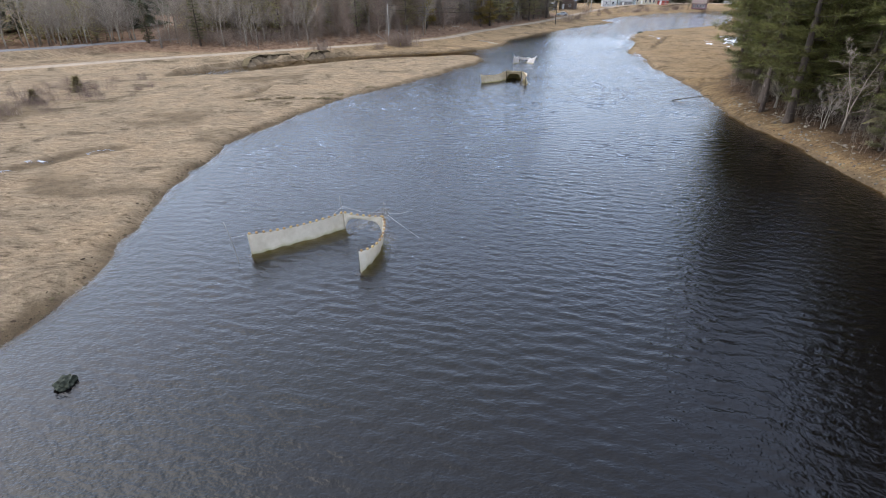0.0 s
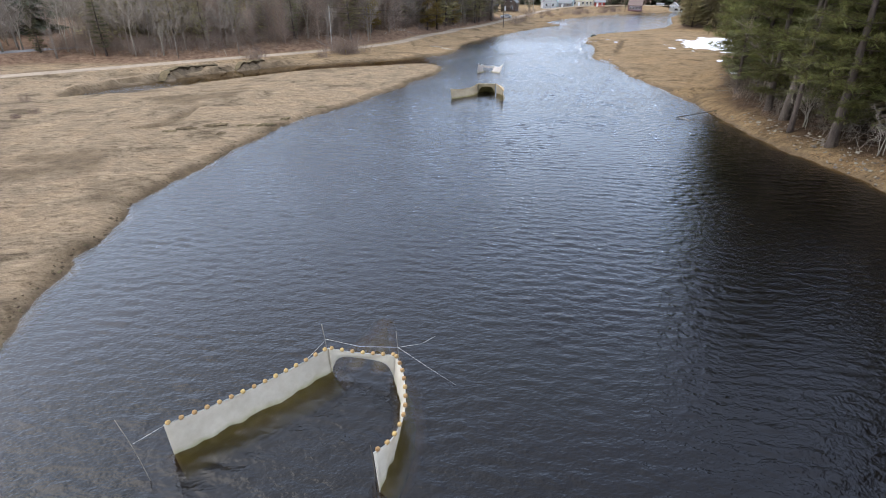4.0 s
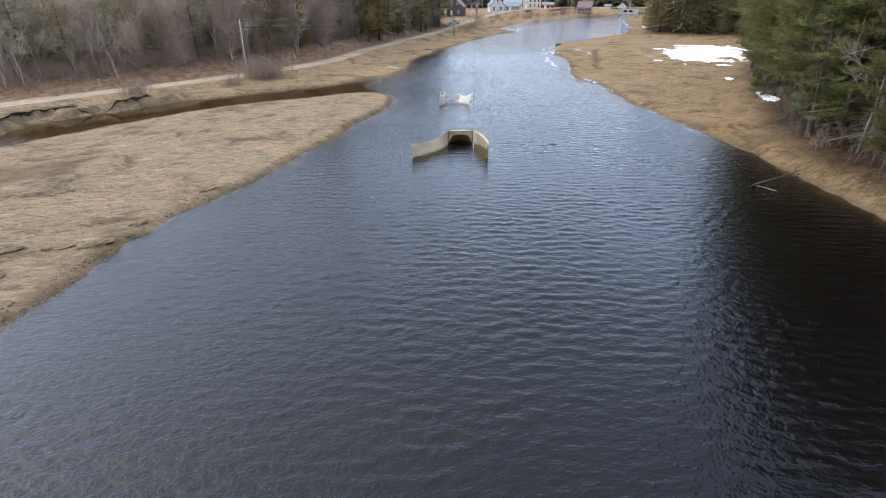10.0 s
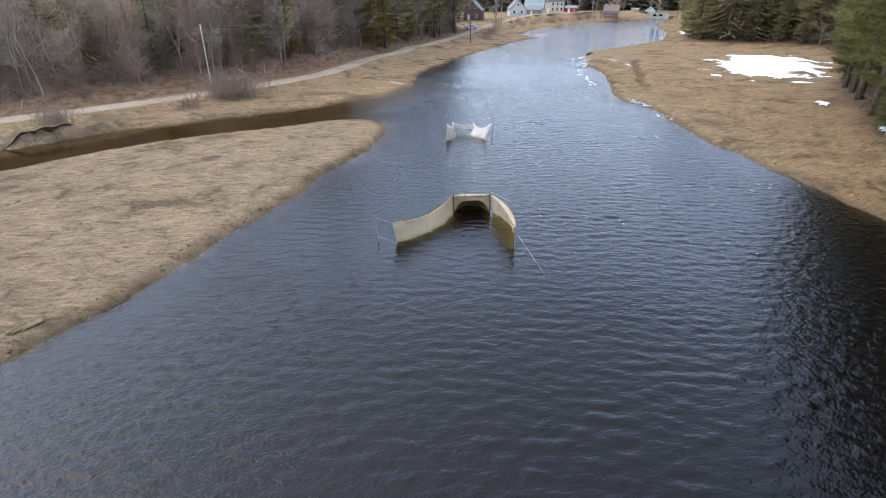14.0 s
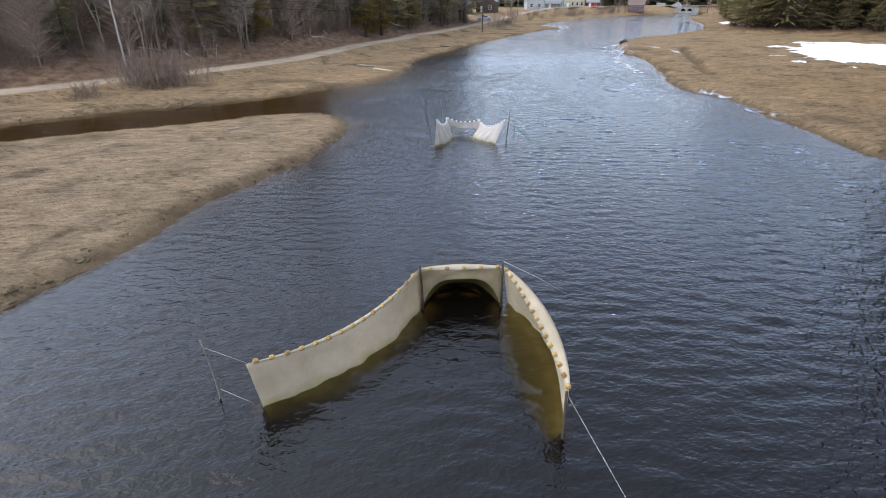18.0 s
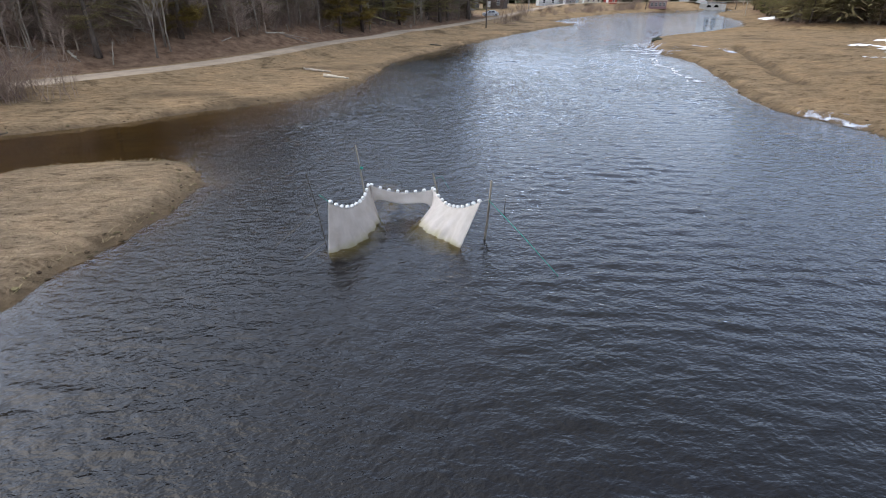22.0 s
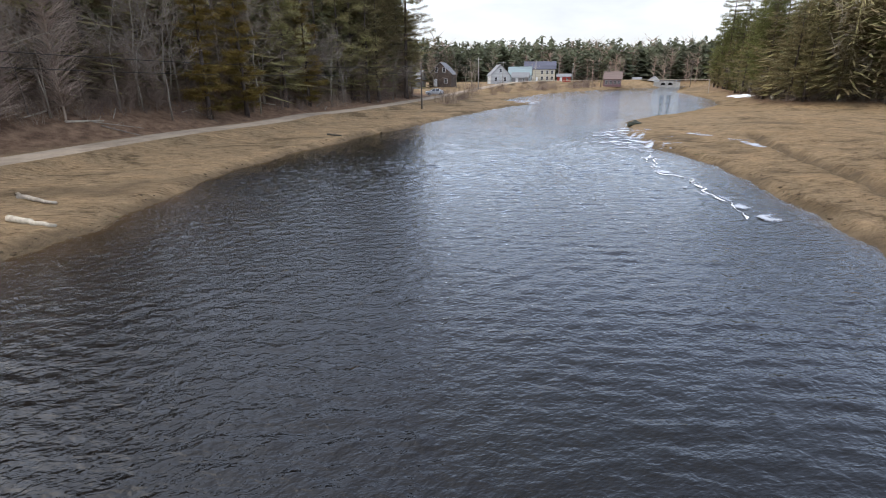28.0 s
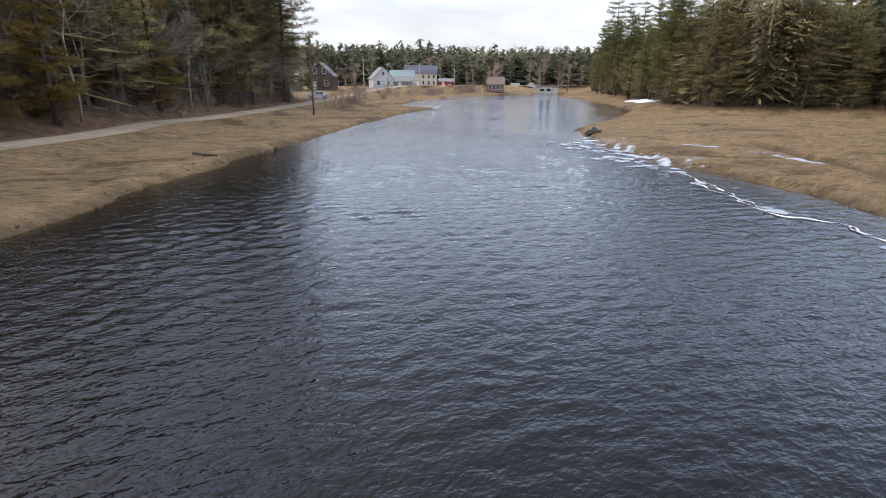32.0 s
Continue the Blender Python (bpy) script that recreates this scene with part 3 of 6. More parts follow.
def water_material():
    m = bpy.data.materials.new("river_water")
    m.use_nodes = True
    n, l = m.node_tree.nodes, m.node_tree.links
    n.remove(n["Principled BSDF"])
    out = n["Material Output"]
    ge = n.new("ShaderNodeNewGeometry")

    def waves(scale, stretch, rot, detail, dist):
        mp = n.new("ShaderNodeMapping")
        mp.vector_type = "TEXTURE"
        mp.inputs["Scale"].default_value = stretch
        mp.inputs["Rotation"].default_value = (0, 0, radians(rot))
        l.new(ge.outputs["Position"], mp.inputs[0])
        t = n.new("ShaderNodeTexNoise")
        t.inputs["Scale"].default_value, t.inputs["Detail"].default_value, t.inputs["Roughness"].default_value = scale, detail, 0.5
        t.inputs["Distortion"].default_value = dist
        l.new(mp.outputs[0], t.inputs["Vector"])
        return t.outputs[0]

    w1 = waves(4.6, (1.7, 1.0, 1.0), -10, 3.0, 0.3)
    w2 = waves(11.0, (1.5, 1.0, 1.0), 14, 2.0, 0.3)
    calm = waves(0.05, (1.0, 2.0, 1.0), 10, 3.0, 0.5)
    a1 = n.new("ShaderNodeMath")
    a1.operation = "MULTIPLY_ADD"
    l.new(w2, a1.inputs[0])
    a1.inputs[1].default_value = 0.42
    l.new(w1, a1.inputs[2])
    cm = n.new("ShaderNodeMapRange")
    cm.inputs[1].default_value, cm.inputs[2].default_value = 0.35, 0.65
    cm.inputs[3].default_value, cm.inputs[4].default_value = 0.55, 1.0
    l.new(calm, cm.inputs[0])
    bp = n.new("ShaderNodeBump")
    bp.inputs["Distance"].default_value = 0.058
    ca = n.new("ShaderNodeAttribute")
    ca.attribute_name = "ruffle"
    cu = n.new("ShaderNodeMath")
    cu.operation = "MULTIPLY"
    l.new(cm.outputs[0], cu.inputs[0])
    l.new(ca.outputs["Fac"], cu.inputs[1])
    l.new(cu.outputs[0], bp.inputs["Strength"])
    l.new(a1.outputs[0], bp.inputs["Height"])
    at = n.new("ShaderNodeAttribute")
    at.attribute_name = "shallow"
    deep = n.new("ShaderNodeBsdfDiffuse")
    deep.inputs[0].default_value = (0.0025, 0.002, 0.002, 1)
    clear = n.new("ShaderNodeBsdfTransparent")
    clear.inputs[0].default_value = (0.72, 0.63, 0.37, 1)
    body = n.new("ShaderNodeMixShader")
    l.new(at.outputs["Fac"], body.inputs[0])
    l.new(deep.outputs[0], body.inputs[1])
    l.new(clear.outputs[0], body.inputs[2])
    gl = n.new("ShaderNodeBsdfGlossy")
    gl.inputs["Color"].default_value = (1, 1, 1, 1)
    gl.inputs["Roughness"].default_value = 0.015
    l.new(bp.outputs[0], gl.inputs["Normal"])
    fr = n.new("ShaderNodeFresnel")
    fr.inputs["IOR"].default_value = 1.333
    l.new(bp.outputs[0], fr.inputs["Normal"])
    mx = n.new("ShaderNodeMixShader")
    l.new(fr.outputs[0], mx.inputs[0])
    l.new(body.outputs[0], mx.inputs[1])
    l.new(gl.outputs[0], mx.inputs[2])
    l.new(mx.outputs[0], out.inputs[0])
    return m


def stretch_lines(lo, hi, step, grow, a, b):
    """Lines step apart from lo to hi, then ever wider out to a and b."""
    out = list(np.arange(lo, hi, step))
    s1 = step
    while out[-1] < b:
        s1 *= grow
        out.append(out[-1] + s1)
    s1 = step
    while out[0] > a:
        s1 *= grow
        out.insert(0, out[0] - s1)
    return np.array(out)


cxs, cys = np.arange(-62, 206, 1.0), np.arange(-92, 346, 1.0)
CX, CY = np.meshgrid(cxs, cys)
cz, _, _, cdist = ground_parts(CX, CY)


def coarse(grid, x, y):
    i = np.clip(((x - cxs[0])).astype(int), 0, len(cxs) - 2)
    j = np.clip(((y - cys[0])).astype(int), 0, len(cys) - 2)
    u, v = np.clip(x - cxs[i], 0, 1), np.clip(y - cys[j], 0, 1)
    return (grid[j, i] * (1 - u) + grid[j, i + 1] * u) * (1 - v) + (grid[j + 1, i] * (1 - u) + grid[j + 1, i + 1] * u) * v


wxs = stretch_lines(-19, 46, 0.135, 1.04, -60, 200)
wys = stretch_lines(9, 140, 0.135, 1.012, -88, 340)
WX, WY = np.meshgrid(wxs, wys)
wd = coarse(cdist, WX, WY)


def ripples(x, y, gap):
    """Wind ripples: many short wave trains about two wind lanes, in gusty groups."""
    rng = random.Random(101)
    h = np.zeros_like(x)
    lane = smooth(60, 120, y + 14 * vnoise(x * 0.03, y * 0.03, 210))
    count = 60
    for k in range(count):
        lam = 0.33 * (1.3 / 0.33) ** (k / (count - 1))
        second = k % 3 == 2
        th = radians((114 if second else 76) + rng.gauss(0, 24))
        share = (0.45 + 0.75 * lane) if second else (1.1 - 0.35 * lane)
        wn_ = 2 * math.pi / lam
        ph = rng.uniform(0, 6.28) + 1.3 * vnoise(x * 0.24 / lam ** 0.5, y * 0.24 / lam ** 0.5, 200 + k % 5)
        slope = 0.043 * (1 - 0.78 * float(smooth(0.42, 1.2, lam)))
        h += slope / wn_ * share * smooth(2.5, 3.6, lam / gap) * np.sin(wn_ * (x * math.cos(th) + y * math.sin(th)) + ph)
    groups = 0.8 + 0.7 * fbm(x * 0.13, y * 0.2, 104, 3)
    return h * groups + 8.0 * h * h / (1 + 500 * h * h) * groups


def ruffle(x, y):
    """How far the wind reaches the water: the creek lies in shelter."""
    return 1 - 0.88 * smooth(9, 2, x) * smooth(85, 93, y) * smooth(119, 112, y)


WGAP = np.maximum(*np.meshgrid(np.gradient(wxs), np.gradient(wys)))
water_me = grid_mesh("water", wxs, wys, ripples(WX, WY, WGAP) * WAVE * ruffle(WX, WY) * (0.35 + 0.65 * smooth(0.0, 4.0, -wd)), water_material())
keep = wd < 2.5
wbm = bmesh.new()
wbm.from_mesh(water_me)
flat_keep = keep.ravel()
wbm.verts.ensure_lookup_table()
bmesh.ops.delete(wbm, geom=[v for v, k in zip(wbm.verts, flat_keep) if not k], context="VERTS")
wbm.to_mesh(water_me)
wbm.free()
water = tagged(new("water", water_me), "dark rippled tidal river water reflecting the sky", "water", kind="structure")
water.visible_shadow = False


# ---- roads ----
def road_strip(name, line, width, z_of, material, label):
    pts = [Vector((*p, 0)) for p in line]
    fine = []
    for i in range(len(pts) - 1):
        p0, p1, p2, p3 = pts[max(i - 1, 0)], pts[i], pts[i + 1], pts[min(i + 2, len(pts) - 1)]
        steps = max(2, int((p2 - p1).length / 1.5))
        for k in range(steps):
            t = k / steps
            fine.append(0.5 * ((2 * p1) + (p2 - p0) * t + (2 * p0 - 5 * p1 + 4 * p2 - p3) * t * t + (3 * p1 - p0 - 3 * p2 + p3) * t ** 3))
    verts, faces = [], []
    cols = 6
    for i, p in enumerate(fine):
        d = (fine[min(i + 1, len(fine) - 1)] - fine[max(i - 1, 0)]).normalized()
        side = Vector((-d.y, d.x, 0))
        for c in range(cols + 1):
            u = c / cols * 2 - 1
            edge = 1 + 0.1 * float(vnoise(p.x * 0.4 + c, p.y * 0.4, 7)) if abs(u) == 1 else 1
            q = p + side * (u * width / 2 * edge)
            rut = -0.03 * math.exp(-((abs(u) - 0.45) / 0.16) ** 2)
            drop = -0.1 if abs(u) == 1 else 0.0
            verts.append((q.x, q.y, z_of(q.x, q.y) + 0.03 + rut + drop))
    for i in range(len(fine) - 1):
        for c in range(cols):
            a = i * (cols + 1) + c
            faces.append((a, a + 1, a + cols + 2, a + cols + 1))
    ob = mesh_object(name, verts, faces, material, smooth_shade=True)
    return tagged(ob, label, "road", kind="structure")


road_strip("road", ROAD, 3.5, lambda x, y: 1.0 + 2.0 * float(smooth(225, 290, y)), M_GRAVEL, "pale gravel road along the river bank")
road_strip("road_side", SIDE_ROAD, 5.2, lambda x, y: 2.0, M_ASPHALT, "grey paved side road leaving between bare trees")


# ---- tree makers ----
class Soup:
    """Collects vertices and faces of one mesh."""

    def __init__(self):
        self.v, self.f = [], []

    def tube(self, pts, radii, sides=5):
        base = len(self.v)
        for i, p in enumerate(pts):
            d = (pts[min(i + 1, len(pts) - 1)] - pts[max(i - 1, 0)]).normalized()
            a = d.orthogonal().normalized()
            b = d.cross(a)
            for k in range(sides):
                w = 2 * math.pi * k / sides
                self.v.append(p + (a * math.cos(w) + b * math.sin(w)) * radii[i])
        for i in range(len(pts) - 1):
            for k in range(sides):
                k2 = (k + 1) % sides
                self.f.append((base + i * sides + k, base + i * sides + k2, base + (i + 1) * sides + k2, base + (i + 1) * sides + k))
        self.f.append(tuple(base + k for k in range(sides))[::-1])
        self.f.append(tuple(base + (len(pts) - 1) * sides + k for k in range(sides)))

    def spike(self, p, q, r):
        """A thin three-sided twig from p to its tip q."""
        d = (q - p).normalized()
        a = d.orthogonal().normalized() * r
        b = d.cross(a)
        n = len(self.v)
        self.v += [p + a, p - a * 0.5 + b * 0.87, p - a * 0.5 - b * 0.87, q]
        self.f += [(n, n + 1, n + 3), (n + 1, n + 2, n + 3), (n + 2, n, n + 3)]

    def blade(self, p, q, w, up):
        """A flat pointed spray of needles or a grass blade."""
        s = (q - p).cross(up)
        s = s.normalized() * w if s.length > 1e-6 else Vector((w, 0, 0))
        n = len(self.v)
        m = p.lerp(q, 0.45)
        self.v += [p, m + s, q, m - s]
        self.f.append((n, n + 1, n + 2, n + 3))

    def needle(self, p, q, w, up):
        """A thin pointed tuft of needles."""
        s = (q - p).cross(up)
        s = s.normalized() * w if s.length > 1e-6 else Vector((w, 0, 0))
        n = len(self.v)
        self.v += [p - s, p + s, q]
        self.f.append((n, n + 1, n + 2))

    def mesh(self, name, material, smooth_shade=False):
        me = bpy.data.meshes.new(name)
        me.from_pydata([tuple(v) for v in self.v], [], self.f)
        if smooth_shade:
            me.polygons.foreach_set("use_smooth", np.ones(len(me.polygons), bool))
        me.materials.append(material)
        return me


def rvec(rng, s=1.0):
    return Vector((rng.uniform(-s, s), rng.uniform(-s, s), rng.uniform(-s, s)))


def conifer(name, label, seed, height, base, reach, needles, droop, fill, dead=0.2, blunt=0.8, size=1.0):
    """Trunk, boughs and many small needle sprays; returns the parent, to be copied."""
    rng = random.Random(seed)
    thing = empty(name, label, "tree", "trees of the river woods", at=(0, 0, -500))
    wood, crown, snag = Soup(), Soup(), Soup()
    lean = rvec(rng, 0.25)
    r0 = 0.012 * height + 0.05

    def spine(t):
        return Vector((lean.x * math.sin(t * 2.2) * 1.2, lean.y * math.sin(t * 2.7) * 1.2, height * t))

    wood.tube([spine(t / 9) for t in range(10)], [r0 * (1.25 if t == 0 else 1) * (1 - 0.93 * t / 9) for t in range(10)], 8)
    z = base * height * (1 - dead)
    while z < height * 0.985:
        t = z / height
        live = z > base * height
        tc = max(0.0, (t - base) / (1 - base))
        length = reach * (min(1.0, 0.45 + 2.2 * tc) * (1 - tc) ** blunt + 0.06)
        for k in range(rng.choice((4, 5, 5, 6))):
            w = rng.uniform(0, 2 * math.pi)
            L = length * rng.uniform(0.5, 1.12)
            if not live:
                L *= rng.uniform(0.4, 0.8)
            out = Vector((math.cos(w), math.sin(w), 0))
            p0 = spine(t)
            rise = rng.uniform(-0.05, 0.25) - droop * (1 - tc)
            p1 = p0 + out * L * 0.5 + Vector((0, 0, L * 0.5 * rise))
            p2 = p0 + out * L + Vector((0, 0, L * rise * (0.7 if droop > 0.2 else 1.0) + 0.1 * L))
            if not live:
                snag.tube([p0, p1, p2], [0.025, 0.015, 0.006], 3)
                for j in range(7):
                    a = p0.lerp(p1, rng.random()) if j < 2 else p1.lerp(p2, rng.random())
                    snag.spike(a, a + (out * 0.5 + rvec(rng, 0.6)) * L * 0.35, 0.008)
                continue
            wood.tube([p0, p1, p2], [0.02 + 0.008 * L, 0.012 + 0.004 * L, 0.006], 3)
            side = Vector((-out.y, out.x, 0))
            count = max(3, int(L * fill))
            for j in range(count):
                u = 0.18 + 0.86 * (j + rng.random()) / count
                a = p0.lerp(p1, min(1, u * 2)) if u < 0.5 else p1.lerp(p2, min(1.05, u * 2 - 1))
                a = a + side * rng.uniform(-1, 1) * L * 0.32 * (1.1 - abs(u - 0.45)) + Vector((0, 0, rng.uniform(-0.1, 0.08)))
                s = rng.uniform(0.38, 0.72) * size
                for q in range(16 if size < 1.2 else 6):
                    d = out * rng.uniform(0.0, 1.0) + side * rng.uniform(-1.0, 1.0) + Vector((0, 0, rng.uniform(-0.3, 0.5) - droop * 0.4))
                    b = a + d.normalized() * s * 0.35 * rng.random()
                    crown.needle(b, b + d.normalized() * s * rng.uniform(0.6, 1.0), s * rng.uniform(0.028, 0.055), Vector((rng.uniform(-0.6, 0.6), rng.uniform(-0.6, 0.6), 1)))
        z += height * rng.uniform(0.026, 0.042) + 0.16
    for n_, sp, m_ in (("trunk", wood, M_BARK_PINE), ("crown", crown, needles), ("dead_wood", snag, M_DEADTWIG)):
        if sp.v:
            o = new(n_, sp.mesh(n_, m_, n_ == "trunk"))
            o.parent = thing
            if n_ == "dead_wood":
                tagged(o, "grey dead lower branches", kind="stuff")
    return thing


def bare_tree(name, label, seed, height, stems=1, bark=None, twig=None):
    rng = random.Random(seed)
    thing = empty(name, label, "tree", "trees of the river woods", at=(0, 0, -500))
    wood, fine = Soup(), Soup()
    for st in range(stems):
        w = rng.uniform(0, 6.28)
        lean = Vector((math.cos(w), math.sin(w), 0)) * (0.13 if stems == 1 else 0.24) * height
        h = height * (1 if st == 0 else rng.uniform(0.65, 0.95))
        r0 = 0.0062 * h + 0.02
        kinks = [rvec(rng, 0.035 * height) for _ in range(8)]
        base = Vector((rng.uniform(-0.25, 0.25), rng.uniform(-0.25, 0.25), 0)) if stems > 1 else Vector()

        def spine(t):
            k = min(7, int(t * 7.99))
            return base + lean * t * t + kinks[k] * t + Vector((0, 0, h * t))

        wood.tube([spine(t / 7) for t in range(8)], [r0 * (1 - 0.88 * t / 7) for t in range(8)], 6)
        limbs = int(20 / stems ** 0.4)
        for i in range(limbs):
            t = rng.uniform(0.22, 0.97)
            w = rng.uniform(0, 6.28)
            out = Vector((math.cos(w), math.sin(w), rng.uniform(0.25, 1.0))).normalized()
            L = h * rng.uniform(0.2, 0.42) * (1.25 - t)
            p0 = spine(t)
            p1 = p0 + out * L * 0.5 + rvec(rng, 0.08 * L)
            p2 = p1 + (out + Vector((0, 0, 0.25)) + rvec(rng, 0.25)).normalized() * L * 0.55
            rr = r0 * (1 - t * 0.8) * 0.5
            wood.tube([p0, p1, p2], [rr, rr * 0.6, rr * 0.25], 4)
            for j in range(9):
                a = p0.lerp(p1, 0.4 + 0.6 * rng.random()) if j < 2 else p1.lerp(p2, rng.random())
                d = (out * 0.7 + rvec(rng, 0.8) + Vector((0, 0, 0.3))).normalized()
                l2 = L * rng.uniform(0.25, 0.5)
                b = a + d * l2
                fine.spike(a, b, 0.007 + 0.004 * L)
                for k in range(7):
                    c = a.lerp(b, rng.uniform(0.2, 0.95))
                    fine.spike(c, c + (d * 0.6 + rvec(rng, 0.8) + Vector((0, 0, 0.25))).normalized() * l2 * rng.uniform(0.3, 0.6), 0.007)
    o = new("trunk", wood.mesh("trunk", bark or M_BARK_GREY, True))
    o.parent = thing
    o = new("bare_crown", fine.mesh("bare_crown", twig or M_TWIG))
    o.parent = thing
    return thing


def shrub(name, label, seed, height, stems, m_):
    rng = random.Random(seed)
    sp = Soup()
    for i in range(stems):
        w = rng.uniform(0, 6.28)
        out = Vector((math.cos(w), math.sin(w), 0))
        p0 = Vector((rng.gauss(0, 0.3), rng.gauss(0, 0.3), 0)) * height
        lean = (out * rng.uniform(0.05, 0.7) + Vector((0, 0, 1))).normalized()
        h = height * rng.uniform(0.35, 1.0) ** 0.8
        m = p0 + lean * h * 0.5 + rvec(rng, 0.08 * h)
        tip = m + (lean + rvec(rng, 0.35)).normalized() * h * 0.55
        sp.spike(p0, m + (m - p0) * 0.08, 0.014)
        sp.spike(m, tip, 0.009)
        for k in range(11):
            a = p0.lerp(m, rng.uniform(0.35, 1)) if k < 4 else m.lerp(tip, rng.random())
            sp.spike(a, a + (lean * 0.5 + rvec(rng, 0.9)).normalized() * height * rng.uniform(0.1, 0.3), 0.006)
    ob = new(name, sp.mesh(name, m_))
    ob.location = (0, 0, -500)
    return tagged(ob, label, "shrub", "shrubs of the woods' edge")


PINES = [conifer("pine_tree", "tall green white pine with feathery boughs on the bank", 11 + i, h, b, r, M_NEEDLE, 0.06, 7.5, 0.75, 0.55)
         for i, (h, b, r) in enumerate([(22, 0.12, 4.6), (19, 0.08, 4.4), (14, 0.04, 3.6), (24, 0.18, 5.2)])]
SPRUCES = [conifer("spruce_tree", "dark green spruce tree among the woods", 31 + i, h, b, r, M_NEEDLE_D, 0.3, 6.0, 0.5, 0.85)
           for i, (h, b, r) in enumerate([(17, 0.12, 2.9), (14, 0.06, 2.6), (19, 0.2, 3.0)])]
BANK_PINES = [conifer("pine_tree", "olive-green pine at the edge of the roadside woods", 41 + i, h, b, r, m_, 0.1, 6.5, 0.5, 0.6)
              for i, (h, b, r, m_) in enumerate([(20, 0.16, 4.2, M_NEEDLE_L), (17, 0.08, 3.8, M_NEEDLE_L), (21, 0.22, 4.4, M_NEEDLE_B)])]
MIXED = [conifer("pine_tree", "brownish olive pine on the far marsh edge", 45 + i, h, b, r, M_NEEDLE_B, 0.14, 6.5, 0.3, 0.6) for i, (h, b, r) in enumerate([(16, 0.05, 3.6), (13, 0.03, 3.3)])]
CEDARS = [conifer("cedar_tree", "golden-green cedar tree with dense hanging foliage", 51, 16, 0.04, 3.1, M_NEEDLE_Y, 0.25, 11.0, 0.2, 0.7)]
SMALL = [conifer("young_conifer", "small young conifer standing in the marsh scrub", 61, 2.0, 0.02, 0.75, M_NEEDLE_B, 0.1, 5.0, 0.0, 0.9)]
BARE = [bare_tree("bare_tree", "leafless grey deciduous tree at the woods' edge", 71 + i, h, s)
        for i, (h, s) in enumerate([(13, 1), (11, 2), (15, 1), (9.5, 3), (12, 1)])]
THICKET = [bare_tree("bare_tree", "pale grey many-stemmed leafless tree on the stony bank", 85 + i, h, s_, M_BARK_PALE, M_TWIG) for i, (h, s_) in enumerate([(7.5, 5), (6.5, 4)])]
SHRUBS = [shrub("bare_shrub", "leafless brown shrub thicket beside the woods", 91 + i, h, n_, M_TWIG_RED) for i, (h, n_) in enumerate([(1.8, 34), (2.6, 30), (1.2, 40)])]
DEAD = [shrub("dead_brush", "grey dead brush hanging under the pines", 97 + i, h, n_, M_DEADTWIG) for i, (h, n_) in enumerate([(2.4, 36), (4.6, 26), (3.6, 34)])]


def plant(kind, x, y, rng, lo=0.8, hi=1.15, sink=0.1, z=None):
    src = kind[rng.randrange(len(kind))]
    s = rng.uniform(lo, hi)
    m = pose(x, y, (ground_z(x, y) if z is None else z) - sink, rng.uniform(-2, 2), rng.uniform(-2, 2), rng.uniform(0, 360))
    ob = copy_thing(src, m)
    ob.scale = (s, s, s * rng.uniform(0.92, 1.1))
    return ob


def along(line, step):
    """Places every step metres along a line, with the direction to its left."""
    res = []
    for (x1, y1), (x2, y2) in zip(line[:-1], line[1:]):
        L = math.hypot(x2 - x1, y2 - y1)
        for k in range(max(1, int(L / step))):
            t = (k + 0.5) / max(1, int(L / step))
            res.append((x1 + (x2 - x1) * t, y1 + (y2 - y1) * t, -(y2 - y1) / L, (x2 - x1) / L))
    return res


trng = random.Random(5)
DEEP, DEEP_LEFT, DEEP_BARE = [], [], []
LEFT_EDGE = LEFT_WOODS[1:15]
for row, (off, step) in enumerate([(0.8, 2.7), (3.2, 2.5), (6, 2.5), (9, 2.9), (12.5, 3.0), (16.5, 3.4), (21, 4.0), (27, 4.6)]):
    for x, y, nx, ny in along(LEFT_EDGE, step):
        o = off + trng.uniform(-1.6, 1.6)
        px, py = x + nx * o + trng.uniform(-1.5, 1.5), y + ny * o + trng.uniform(-1.5, 1.5)
        ever = (0.03, 0.08, 0.16, 0.36, 0.6, 0.75, 0.85, 0.9)[row] if px < 6 else (0.12, 0.25, 0.45, 0.8, 0.9, 0.95, 0.95, 0.95)[row] if px < 19 else (0.4, 0.6, 0.75, 0.9, 0.9, 0.95, 0.95, 0.95)[row]
        if px < -32:
            ever *= 0.35
        if row == 0 and trng.random() < 0.35:
            continue
        if trng.random() < ever:
            size_ = (0.55, 0.8) if px < 0 else (1.0, 1.55)
            if row < 3:
                plant((SPRUCES, BANK_PINES)[trng.random() > 0.4], px, py, trng, *size_)
            else:
                DEEP_LEFT.append((px, py, 17 * trng.uniform(*size_)))
        elif row < 4:
            plant(BARE, px, py, trng, 0.75, 1.05 if px < 0 else 1.4)
        else:
            DEEP_BARE.append((px, py, trng.uniform(10, 15)))
for off in (10, 15.5):
    for x, y, nx, ny in along(LEFT_EDGE[6:12], 2.4):
        DEEP_LEFT.append((x + nx * off + trng.uniform(-1, 1), y + ny * off + trng.uniform(-1, 1), trng.uniform(16, 23)))
for x, y in ((14.0, 166.5), (11.0, 162.0), (-4.0, 141.0), (20.5, 180.5)):
    plant(CEDARS, x, y, trng, 0.9, 1.2)
for x, y, nx, ny in along(LEFT_EDGE[3:], 1.6):
    o = trng.uniform(-0.8, 3.5)
    plant(SHRUBS, x + nx * o, y + ny * o, trng, 0.6, 1.5)


